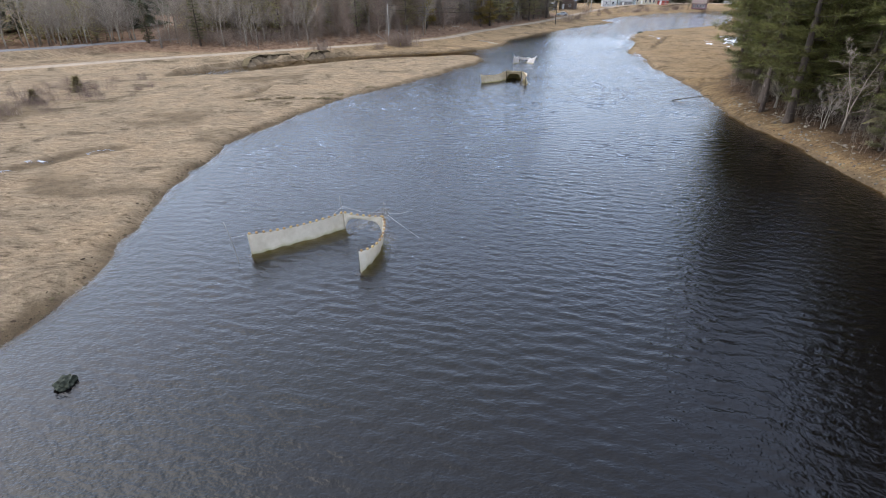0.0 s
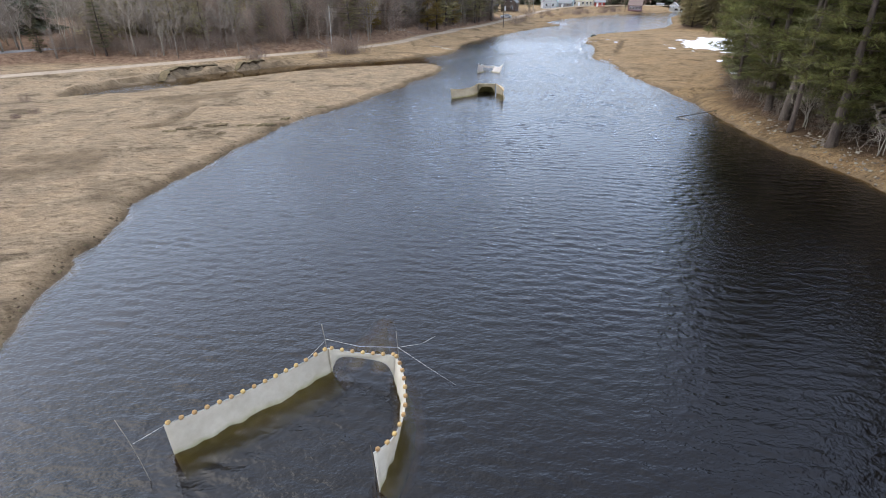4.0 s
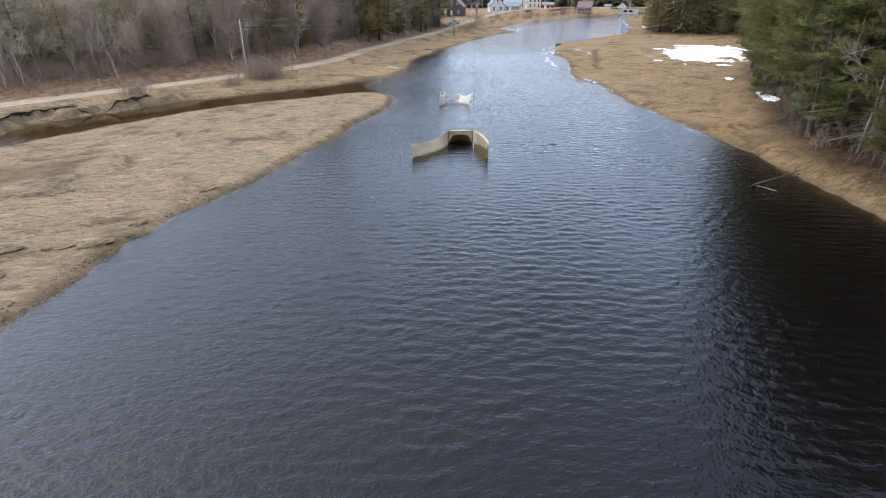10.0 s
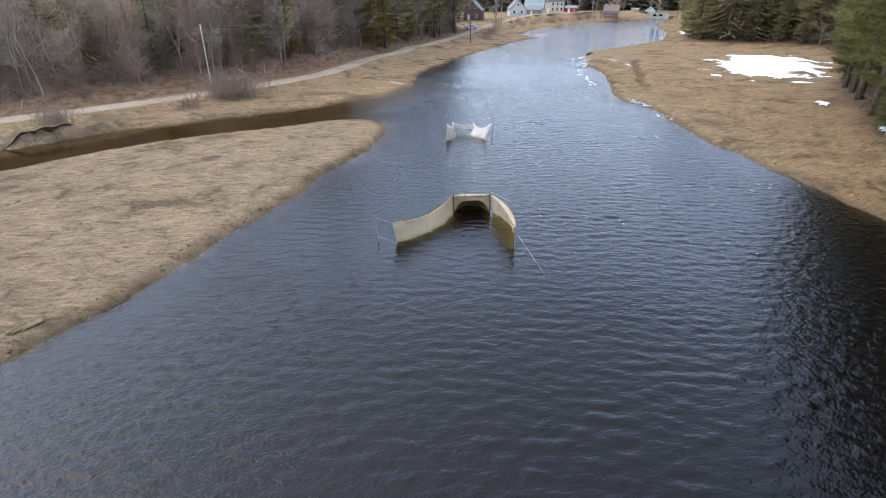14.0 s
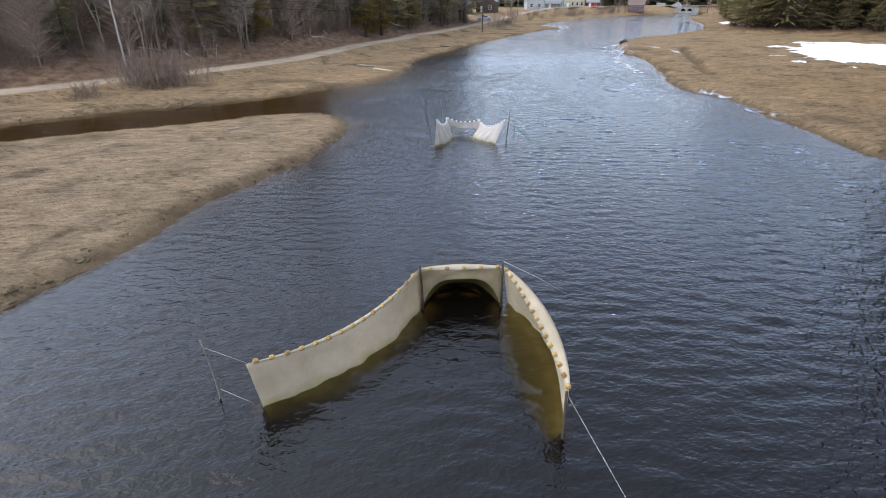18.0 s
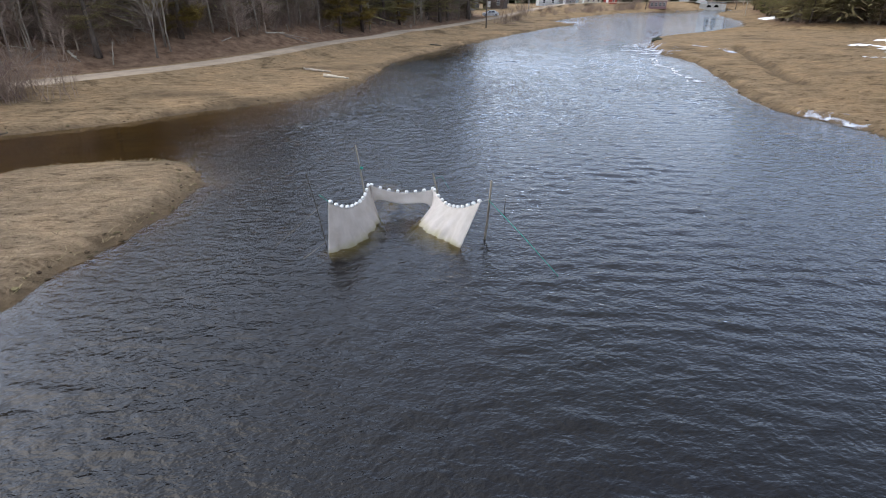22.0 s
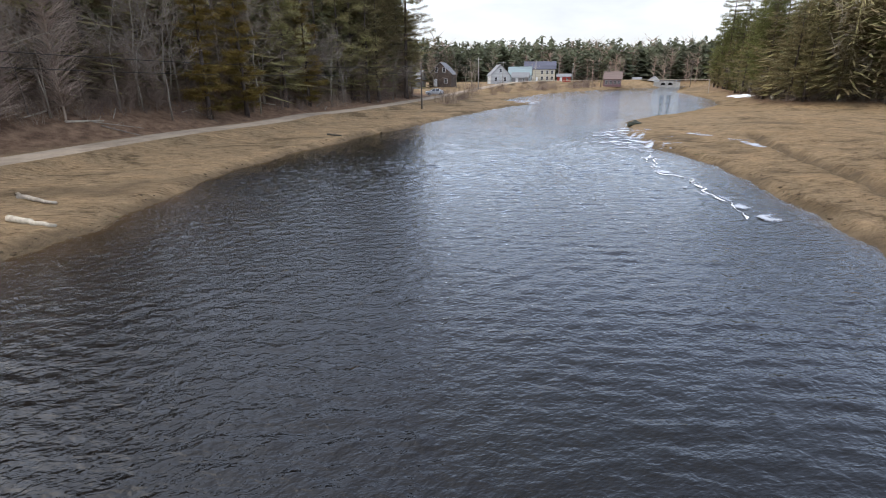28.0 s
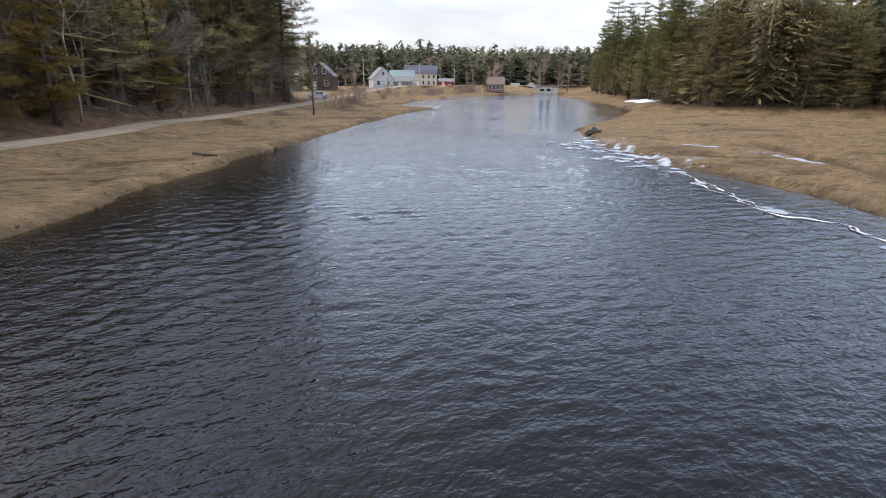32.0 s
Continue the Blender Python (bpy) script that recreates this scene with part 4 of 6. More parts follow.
def undergrowth(name, label, line, sign, count, lo, hi, seed, material, tall):
    """Hundreds of thin saplings and brambles under the trees, past counting."""
    rng = random.Random(seed)
    sp = Soup()
    spots = along(line, 1.0)
    for k in range(count):
        x, y, nx, ny = spots[rng.randrange(len(spots))]
        o = rng.uniform(lo, hi) * sign
        x, y = x + nx * o + rng.uniform(-0.7, 0.7), y + ny * o + rng.uniform(-0.7, 0.7)
        z = ground_z(x, y) - 0.05
        if z < 0.3:
            continue
        for j in range(5):
            p = Vector((x + rng.gauss(0, 0.3), y + rng.gauss(0, 0.3), z))
            h = tall * rng.uniform(0.4, 1.15)
            q = p + Vector((rng.gauss(0, 0.45) * h, rng.gauss(0, 0.45) * h, h))
            sp.spike(p, q, 0.016)
            for i in range(5):
                a = p.lerp(q, rng.uniform(0.25, 0.95))
                sp.spike(a, a + Vector((rng.gauss(0, 0.8), rng.gauss(0, 0.8), rng.uniform(-0.2, 0.7))) * h * 0.45, 0.012)
    return tagged(new(name, sp.mesh(name, material)), label, "undergrowth", kind="stuff")


undergrowth("left_undergrowth", "dense brown leafless undergrowth below the bare trees", LEFT_EDGE[2:], 1, 3000, 1.6, 13, 61, M_TWIG_RED, 2.4)
SCRUB = ((-44.6, 52.4), (-44.2, 57.6), (-43.2, 63.6), (-46.5, 50.5))
for k in range(44):
    x, y = SCRUB[k % 4]
    plant(SHRUBS, x + trng.gauss(0.5, 2.6), y + trng.gauss(0, 2.4), trng, 0.5, 1.0)
# roadside thicket and the scrub of the inner marsh
for x, y in ((-10.6, 116.6), (-9.8, 117.0), (-8.9, 117.4), (-8.0, 118.0), (-7.2, 118.2), (-9.2, 116.4), (-8.3, 116.9), (-7.6, 117.3), (-10.0, 117.6), (-11.0, 116.0), (-6.5, 118.6), (-22.6, 104.6), (-21.8, 104.2), (-23.2, 105.0), (-12.6, 112.0), (43.5, 197.5), (44.8, 199.0), (51, 214), (49.5, 211), (53, 219)):
    plant(SHRUBS, x, y, trng, 1.3, 2.2)
for k in range(46):
    t = trng.random()
    plant(SHRUBS, -62 + 24 * t + trng.uniform(-5, 5), 44 + 26 * t + trng.uniform(-8, 8), trng, 0.45, 0.95)
for x, y in SCRUB:
    plant(SMALL, x, y, trng, 0.55, 0.9)

RIGHT_EDGE = RIGHT_WOODS[1:19]
for row, (off, step) in enumerate([(0.8, 3.6), (3.2, 3.4), (6.0, 3.4), (8.5, 3.0), (11, 3.0), (14, 3.2), (18, 4.0), (25, 5.0)]):
    for x, y, nx, ny in along(RIGHT_EDGE, step):
        o = off + trng.uniform(-1.0, 1.0)
        px, py = x - nx * o + trng.uniform(-0.8, 0.8), y - ny * o + trng.uniform(-0.8, 0.8)
        roll = trng.random()
        low = 0.95 if py > 165 else 0.85 if py > 110 else 1.0
        if roll < 0.82 and row >= 3:
            DEEP.append((px, py, trng.uniform(13, 20) * low))
        elif roll < 0.66:
            plant(MIXED if py > 110 and trng.random() < 0.65 else PINES, px, py, trng, (0.9 if py < 75 else 0.7) * low, (1.27 if py < 75 else 1.1) * low)
        elif roll < 0.78:
            plant(SPRUCES, px, py, trng, 0.6 * low, 1.0 * low)
        else:
            (plant(BARE, px, py, trng, 0.45, 0.85) if row < 3 else DEEP_BARE.append((px, py, trng.uniform(6, 10))))
for x, y in ((31.4, 33.0), (32.4, 37.0), (32.4, 44.5), (33.2, 53.0)):
    plant(THICKET, x, y, trng, 0.75, 1.15)
undergrowth("right_undergrowth", "grey dead undergrowth below the pines", RIGHT_EDGE[:16], -1, 420, 0.3, 8, 62, M_DEADTWIG, 2.6)
for x, y, nx, ny in along(RIGHT_EDGE[:15], 2.2):
    o = trng.uniform(0.2, 3.0)
    plant(DEAD if trng.random() < 0.6 else SHRUBS, x - nx * o, y - ny * o, trng, 0.6, 1.2)


# ---- far woods: low detail, never near the camera ----
def woods(name, label, places, material, seed, bare=False, sprays=74):
    """Hundreds of far trees joined: ragged tiers of sprays, or fans of bare branches."""
    rng = random.Random(seed)
    kits = []
    for k in range(5):
        sp = Soup()
        if bare:
            for i in range(46 if sprays == 74 else sprays):
                t = rng.uniform(0.1, 0.9)
                w = rng.uniform(0, 6.28)
                a = Vector((0, 0, t))
                sp.spike(a, a + Vector((math.cos(w) * 0.24, math.sin(w) * 0.24, rng.uniform(0.05, 0.3))) * rng.uniform(0.5, 1.1), 0.006 if sprays == 74 else 0.0022)
            sp.spike(Vector((0, 0, 0)), Vector((0, 0, 1)), 0.014 if sprays == 74 else 0.008)
        else:
            slim = (74 / sprays) ** 0.5
            for i in range(sprays):
                t = 0.04 + 0.92 * (i / sprays)
                w = rng.uniform(0, 6.28)
                r = (0.03 + 0.3 * (1 - t) ** 0.7) * rng.uniform(0.6, 1.2)
                a = Vector((0, 0, t + 0.05))
                q = Vector((math.cos(w) * r, math.sin(w) * r, t + rng.uniform(-0.05, 0.03)))
                if sprays > 100:
                    a = a.lerp(q, rng.uniform(0.3, 0.8))
                    q = q + Vector((0, 0, rng.uniform(-0.02, 0.03)))
                sp.blade(a, q, rng.uniform(0.03, 0.055) * (1.25 - t) * slim * (1.8 if sprays == 74 else 0.62), Vector((rng.uniform(-0.6, 0.6), rng.uniform(-0.6, 0.6), 1)))
            sp.spike(Vector((0, 0, 0)), Vector((0, 0, 1.02)), 0.012)
        nv = len(sp.v)
        tri = np.array([f for f in sp.f if len(f) == 3] + [t3 for f in sp.f if len(f) == 4 for t3 in ((f[0], f[1], f[2]), (f[0], f[2], f[3]))])
        kits.append((np.array([tuple(v) for v in sp.v]), tri))
    px, py = np.array([p[0] for p in places]), np.array([p[1] for p in places])
    pz = ground_parts(px, py)[0]
    vs, fs, base = [], [], 0
    for i, (x, y, h) in enumerate(places):
        v, f = kits[i % 5]
        w = rng.uniform(0, 6.28)
        c, s_ = math.cos(w), math.sin(w)
        wide = h * rng.uniform(0.95, 1.5)
        vs.append(np.stack([(v[:, 0] * c - v[:, 1] * s_) * wide + x, (v[:, 0] * s_ + v[:, 1] * c) * wide + y, v[:, 2] * h + pz[i] - 0.3], -1))
        fs.append(f + base)
        base += len(v)
    co, tri = np.concatenate(vs), np.concatenate(fs)
    me = bpy.data.meshes.new(name)
    me.vertices.add(len(co))
    me.vertices.foreach_set("co", co.ravel())
    me.loops.add(tri.size)
    me.loops.foreach_set("vertex_index", tri.ravel())
    me.polygons.add(len(tri))
    me.polygons.foreach_set("loop_start", np.arange(0, tri.size, 3))
    me.update(calc_edges=True)
    me.materials.append(material)
    return tagged(new(name, me), label, "woods", kind="stuff")


wrng = random.Random(17)
HAZE = []
for x, y, nx, ny in along(LEFT_EDGE[4:], 1.3):
    o = wrng.uniform(0.6, 9.5)
    HAZE.append((x + nx * o, y + ny * o, wrng.uniform(5, 11)))
ever_places, bare_places = [], []
cand = [(wrng.uniform(-2.9, 3.0), wrng.uniform(150, 430), wrng.random(), wrng.uniform(12, 21)) for k in range(9000)]
cx = np.array([70 + r_ * math.cos(a_) for a_, r_, _, _ in cand])
cy = np.array([190 + r_ * math.sin(a_) for a_, r_, _, _ in cand])
in_l, in_r, wet = inside(cx, cy, LEFT_WOODS), inside(cx, cy, RIGHT_WOODS), inside(cx, cy, WATER_POLY)
far_ok = ((cy > 345) & (cx > 20)) | (in_l & (seg_distance(cx, cy, LEFT_WOODS)[0] > 32)) | (in_r & (seg_distance(cx, cy, RIGHT_WOODS, True)[0] > 25)) | ((cx > 185) & (cy > 285)) | ((cy > 300) & (cx < 30))
far_ok &= ~wet & (seg_distance(cx, cy, WATER_POLY, True)[0] > 14) & (cy > -60)
for k in np.nonzero(far_ok)[0]:
    if len(ever_places) < 2300:
        (bare_places if cand[k][2] < 0.14 else ever_places).append((cx[k], cy[k], cand[k][3]))
for line, sign, offs in ((LEFT_EDGE, 1, (36, 44, 54, 66)), (RIGHT_EDGE, -1, (29, 37, 46, 58))):
    for off in offs:
        for x, y, nx, ny in along(line, 5.5):
            px, py = x + sign * nx * off + wrng.uniform(-3, 3), y + sign * ny * off + wrng.uniform(-3, 3)
            p, q = np.array([px]), np.array([py])
            if not inside(p, q, WATER_POLY)[0] and (inside(p, q, LEFT_WOODS)[0] or inside(p, q, RIGHT_WOODS)[0]):
                (bare_places if sign > 0 and wrng.random() < 0.35 else ever_places).append((px, py, wrng.uniform(12, 19)))
for k in range(1700):
    x, y = wrng.uniform(-40, 340), wrng.uniform(350, 430)
    (ever_places if wrng.random() < 0.88 else bare_places).append((x, y, wrng.uniform(11, 17)))
for k in range(130):
    x, y = wrng.uniform(20, 330), wrng.uniform(332, 372)
    bare_places.append((x, y, wrng.uniform(7, 14)))
for k in range(60):
    x, y = wrng.uniform(-40, 60), wrng.uniform(262, 330)
    bare_places.append((x, y, wrng.uniform(7, 13)))
for k in range(60):
    t = wrng.random()
    bare_places.append((112 + 46 * t + wrng.uniform(-1, 9), 204 + 68 * t + wrng.uniform(-6, 3), wrng.uniform(5, 11)))
woods("far_conifers", "distant dark green conifer woods on low hills", ever_places, M_NEEDLE_F, 3)
woods("deep_roadside_conifers", "olive-green conifers deep in the roadside woods", DEEP_LEFT, M_NEEDLE_L, 7, False, 800)
woods("deep_conifers", "shadowed green conifers deep in the river woods", DEEP, M_NEEDLE_B, 6, False, 800)
woods("deep_bare_woods", "leafless grey trees deep in the river woods", DEEP_BARE, M_TWIG, 8, True, 300)
woods("slope_saplings", "brown leafless saplings crowding the wooded slope", HAZE, M_TWIG_F, 9, True, 420)
woods("far_bare_woods", "distant grey-brown leafless woods behind the village", bare_places, M_TWIG_F, 4, True)


# ---- nets ----
def curve3(p0, p1, sag, out, n, skew=1.0):
    """Head rope from p0 to p1, hanging by sag and bowed sideways by out."""
    d = p1 - p0
    side = Vector((-d.y, d.x, 0)).normalized()
    return [p0 + d * t + Vector((0, 0, -sag * 4 * t ** skew * (1 - t ** skew))) + side * (out * 4 * t * (1 - t)) for t in (i / n for i in range(n + 1))]


def cloth(name, head, foot_out, depth, thing, material, seed, folds=0.05, label="", ends=(1.0, 1.0)):
    """Net cloth hanging from its head rope to below the water, with folds."""
    rows_, cols = 9, len(head)
    bottoms = [depth] * cols if isinstance(depth, (int, float)) else depth
    verts, faces = [], []
    for i, p in enumerate(head):
        d = (head[min(i + 1, cols - 1)] - head[max(i - 1, 0)]).normalized()
        side = Vector((-d.y, d.x, 0)).normalized()
        for r in range(rows_ + 1):
            t = r / rows_
            z = p.z + (-bottoms[i] - p.z) * t
            w = folds * t * (1.15 - t) * 1.6 * math.sin(i * 0.5 + 4 * t + 2 * math.sin(i * 0.21 + seed)) + foot_out * t * t * (ends[0] + (ends[1] - ends[0]) * i / (cols - 1)) + folds * 0.5 * float(vnoise(i * 0.3, t * 2, seed))
            verts.append((p.x + side.x * w, p.y + side.y * w, z))
    for i in range(cols - 1):
        for r in range(rows_):
            a = i * (rows_ + 1) + r
            faces.append((a, a + 1, a + rows_ + 2, a + rows_ + 1))
    ob = mesh_object(name, verts, faces, material, thing, label, True)
    md = ob.modifiers.new("thickness", "SOLIDIFY")
    md.thickness = 0.008
    return ob


def rope(name, pts, r, material, parent, label=""):
    sp = Soup()
    sp.tube([Vector(p) for p in pts], [r] * len(pts), 5)
    o = new(name, sp.mesh(name, material, True))
    o.parent = parent
    if label:
        tagged(o, label)
    return o


def stake(x0, y0, x1, y1, top, r, material, parent, name="stake", label="", bottom=-1.2):
    sp = Soup()
    a, b = Vector((x0, y0, bottom)), Vector((x1, y1, top))
    pts = [a.lerp(b, t / 5) + Vector((0.015 * math.sin(t * 2.3), 0.015 * math.cos(t * 1.7), 0)) for t in range(6)]
    sp.tube(pts, [r * (1.1 - 0.3 * t / 5) for t in range(6)], 7)
    o = new(name, sp.mesh(name, material, True))
    o.parent = parent
    if label:
        tagged(o, label)
    return o


def float_mesh(name, material, r, L):
    bm = bmesh.new()
    bmesh.ops.create_cone(bm, cap_ends=True, segments=10, radius1=r, radius2=r, depth=L)
    bmesh.ops.bevel(bm, geom=[e for e in bm.edges if abs(e.verts[0].co.z - e.verts[1].co.z) < 1e-6], offset=r * 0.35, segments=2, affect="EDGES")
    me = bpy.data.meshes.new(name)
    bm.to_mesh(me)
    bm.free()
    me.materials.append(material)
    return me


FLOAT_TAN, FLOAT_WHITE = float_mesh("float_tan", M_FLOAT_TAN, 0.05, 0.11), float_mesh("float_white", M_FLOAT_WHITE, 0.048, 0.1)


FLOAT_BROWN = float_mesh("float_brown", M_FLOAT_TAN, 0.066, 0.12)


def floats(head, spacing, me, thing, start=0.0):
    """Floats strung along a head rope at even steps."""
    run, nxt = 0.0, start
    for a, b in zip(head[:-1], head[1:]):
        L = (b - a).length
        while nxt <= run + L:
            o = new("float", me)
            o.parent = thing
            o.matrix_local = Matrix.Translation(a.lerp(b, (nxt - run) / L) + Vector((0, 0, 0.035))) @ (b - a).to_track_quat("Z", "Y").to_matrix().to_4x4() @ pose(0, 0, 0, random.uniform(-12, 12), random.uniform(-12, 12), 0)
            nxt += spacing
        run += L


def cod_end(p0, p1, tail, thing, material, depth=0.2):
    """The closed bag of the net that trails below the surface to its tail."""
    sp = Soup()
    a, b, c = Vector(p0), Vector(p1), Vector(tail)
    w = (b - a).length / 2
    mid = (a + b) / 2
    side = (b - a).normalized()
    pts, n = [], 9
    for i in range(n + 1):
        t = i / n
        ctr = mid.lerp(c, t)
        half = w * (1 - t) ** 1.3 + 0.09
        for k in range(9):
            u = k / 8 * math.pi
            sp.v.append(ctr + side * half * math.cos(u) + Vector((0, 0, half * 0.35 * math.sin(u) - 0.38)))
            if sp.v[-1].z < 0 and k in (1, 3, 5, 7):
                SUNK.append(tuple(sp.v[-1]))
    for i in range(n):
        for k in range(8):
            q = i * 9 + k
            sp.f.append((q, q + 1, q + 10, q + 9))
    o = new("cod_end", sp.mesh("cod_end", material, True))
    o.parent = thing
    return o


def arch(n, mid_z, side_depth, square=4.0):
    """Lower edge of the back panel: an arch over the dark mouth of the bag."""
    return [-(mid_z * (1 - abs(2 * i / n - 1) ** square)) + side_depth * abs(2 * i / n - 1) ** square for i in range(n + 1)]


def throat(head, bottoms, back, thing, material):
    """The roof of the bag that falls back from the panel's lower edge into the water."""
    n = len(head)
    mid = (head[0] + head[-1]) / 2
    verts, faces = [], []
    for i, p in enumerate(head):
        for t in (0.0, 0.25, 0.5, 0.75, 1.0):
            q = p.lerp(mid, 0.55 * t)
            verts.append((q.x + back[0] * t, q.y + back[1] * t, -bottoms[i] + (-0.45 + bottoms[i]) * t ** 1.6))
    for i in range(n - 1):
        for r in range(4):
            a = i * 5 + r
            faces.append((a, a + 1, a + 6, a + 5))
    return mesh_object("throat", verts, faces, material, thing, "", True)


def flap(head, rise, out, thing, material):
    """The strip of cloth above the float line, blown outwards."""
    verts, faces, n = [], [], len(head)
    for i, p in enumerate(head):
        d = (head[min(i + 1, n - 1)] - head[max(i - 1, 0)]).normalized()
        side = Vector((-d.y, d.x, 0)).normalized()
        k = math.sin(math.pi * i / (n - 1)) ** 0.7
        for t in (0.0, 0.4, 0.75, 1.0):
            verts.append(p + side * (out * k * t) + Vector((0, 0, rise * k * math.sin(t * 1.9))))
    for i in range(n - 1):
        for r in range(3):
            a = i * 4 + r
            faces.append((a, a + 1, a + 5, a + 4))
    ob = mesh_object("upper_flap", verts, faces, material, thing, "", True)
    md = ob.modifiers.new("thickness", "SOLIDIFY")
    md.thickness = 0.008
    return ob


V = Vector
SUNK = []


def panel(name, head, water, under, thing, material, seed, folds=0.04, label=""):
    """Net cloth from its head rope to the waterline and on below the surface, gathered in slanting folds."""
    cols, upper, lower = len(head), 9, 5
    verts, faces = [], []
    for i in range(cols):
        d = (head[min(i + 1, cols - 1)] - head[max(i - 1, 0)]).normalized()
        side = Vector((-d.y, d.x, 0)).normalized()
        edge = min(1.0, min(i, cols - 1 - i) / 3)
        for r in range(upper + lower + 1):
            t = r / upper if r <= upper else 1 + (r - upper) / lower
            p = head[i].lerp(water[i], t) if t <= 1 else water[i].lerp(under[i], t - 1)
            u = i * 0.8 - 3.0 * t + seed
            w = math.sin(u) * 0.5 + math.sin(u * 2.3 + 1.7) * 0.3 + float(vnoise(i * 0.4, t * 2.2, seed))
            p = p + side * (folds * w * edge * min(1.0, 2.2 * t) * (0.45 + 0.55 * t))
            verts.append(p)
            if p.z < 0 and i % 2 == 0:
                SUNK.append(tuple(p))
    n = upper + lower + 1
    for i in range(cols - 1):
        for r in range(n - 1):
            a = i * n + r
            faces.append((a, a + 1, a + n + 1, a + n))
    ob = mesh_object(name, verts, faces, material, thing, label, True)
    md = ob.modifiers.new("thickness", "SOLIDIFY")
    md.thickness = 0.006
    return ob


def along_points(pts, n):
    """n + 1 places at even steps on a smooth line through pts."""
    pts = [Vector(p) for p in pts]
    fine = []
    for i in range(len(pts) - 1):
        p0, p1, p2, p3 = pts[max(i - 1, 0)], pts[i], pts[i + 1], pts[min(i + 2, len(pts) - 1)]
        for k in range(20):
            t = k / 20
            fine.append(0.5 * ((2 * p1) + (p2 - p0) * t + (2 * p0 - 5 * p1 + 4 * p2 - p3) * t * t + (3 * p1 - p0 - 3 * p2 + p3) * t ** 3))
    fine.append(pts[-1])
    run = [0.0]
    for a_, b_ in zip(fine[:-1], fine[1:]):
        run.append(run[-1] + (b_ - a_).length)
    return [Vector([float(np.interp(run[-1] * k / n, run, [p[c] for p in fine])) for c in range(3)]) for k in range(n + 1)]


# net nearest the start: cream cloth, tan floats, thin stakes with stay ropes
net = empty("fyke_net", "cream fyke net with tan floats staked open in the river", "fishing net", "fyke nets in the river")
a, b, c, d = V((-10.05, 23.07, 1.12)), V((-5.85, 26.25, 0.95)), V((-3.62, 25.55, 1.0)), V((-4.38, 21.65, 0.88))
h1, h2 = curve3(a, b, 0.2, 0.05, 40), curve3(b, c, 0.1, 0.05, 20)
h3 = along_points([c, (-3.42, 24.6, 0.98), (-3.45, 23.2, 0.86), (-3.85, 22.2, 0.8), d], 36)
w1 = along_points([(-10.0, 23.06, 0), (-8.2, 24.3, 0), (-6.7, 25.4, 0), (-5.8, 26.2, 0)], 40)
w3 = along_points([(-3.7, 25.5, 0), (-3.58, 24.5, 0), (-3.66, 23.0, 0), (-4.02, 21.8, 0), (-4.27, 21.15, 0)], 36)
panel("wing", h1, w1, [p + V((0.5, -0.65, -0.55)) for p in w1], net, M_NET_CREAM, 1)
panel("wing", h3, w3, [p + V((0.45, -0.1, -0.5)) for p in w3], net, M_NET_CREAM, 3, 0.03)
cloth("back_panel", h2, 0.0, arch(20, 0.64, 0.3, 7.0), net, M_NET_CREAM, 2)
for hh in (h1, h2, h3):
    rope("head_rope", hh, 0.012, M_ROPE, net)
    floats(hh, 0.36, FLOAT_BROWN, net, 0.12)
cod_end((-5.6, 26.6, -0.05), (-3.6, 26.0, -0.05), (-3.9, 28.9, 0.16), net, M_NET_OLIVE)
stake(-5.8, 26.3, -5.97, 26.3, 1.9, 0.014, M_STAKE, net, label="thin pale stake")
stake(-3.45, 25.75, -3.55, 25.85, 1.75, 0.014, M_STAKE, net, label="thin pale stake")
stake(-10.1, 22.2, -10.75, 22.35, 2.1, 0.012, M_STAKE, net, label="thin pale stake")
stake(-4.3, 21.3, -4.42, 21.66, 1.15, 0.016, M_STAKE_D, net)
for pts in ([(-10.05, 23.07, 1.1), (-10.5, 22.3, 1.3)], [(-5.92, 26.3, 1.25), (-6.6, 25.9, 0.75), (-7.4, 25.4, 0.0)], [(-5.92, 26.3, 1.3), (-4.8, 26.05, 1.08), (-3.52, 25.8, 1.12)],
            [(-3.52, 25.8, 1.12), (-2.6, 25.4, 0.55), (-1.6, 25.0, -0.05)], [(-3.52, 25.8, 1.12), (-2.7, 26.2, 0.9), (-2.2, 26.5, 0.95)]):
    rope("stay_rope", pts, 0.006, M_ROPE, net)

# middle net: tan cloth wide open towards the camera's way
net = empty("fyke_net", "tan fyke net with long curved wings staked open in the river", "fishing net", "fyke nets in the river")
a, b, c, d = V((5.0, 74.55, 1.1)), V((8.85, 77.8, 1.15)), V((11.1, 77.6, 1.1)), V((10.95, 72.75, 1.1))
h1, h3 = curve3(a, b, 0.3, -0.3, 30), curve3(c, d, 0.05, 0.12, 30)
h2r = curve3(b, c, 0.06, 0.05, 18)
w1 = along_points([(5.17, 74.55, 0), (6.6, 75.2, 0), (7.95, 76.35, 0), (8.9, 77.75, 0)], 30)
panel("wing", h1, w1, [p + V((0.22, -0.18, -0.5)) for p in w1], net, M_NET_TAN, 4, 0.05)
w3 = along_points([(11.25, 77.6, 0), (11.62, 76.2, 0), (11.58, 74.6, 0), (11.0, 72.85, 0)], 30)
u3 = along_points([(10.95, 77.3, -0.35), (10.7, 76.0, -0.5), (10.65, 74.4, -0.5), (10.75, 72.9, -0.4)], 30)
panel("wing", h3, w3, u3, net, M_NET_TAN, 5, 0.03)
flap(h3, 0.1, 0.3, net, M_NET_TAN)
flap(h2r, 0.05, 0.2, net, M_NET_TAN)
flap(h1, 0.03, 0.07, net, M_NET_TAN)
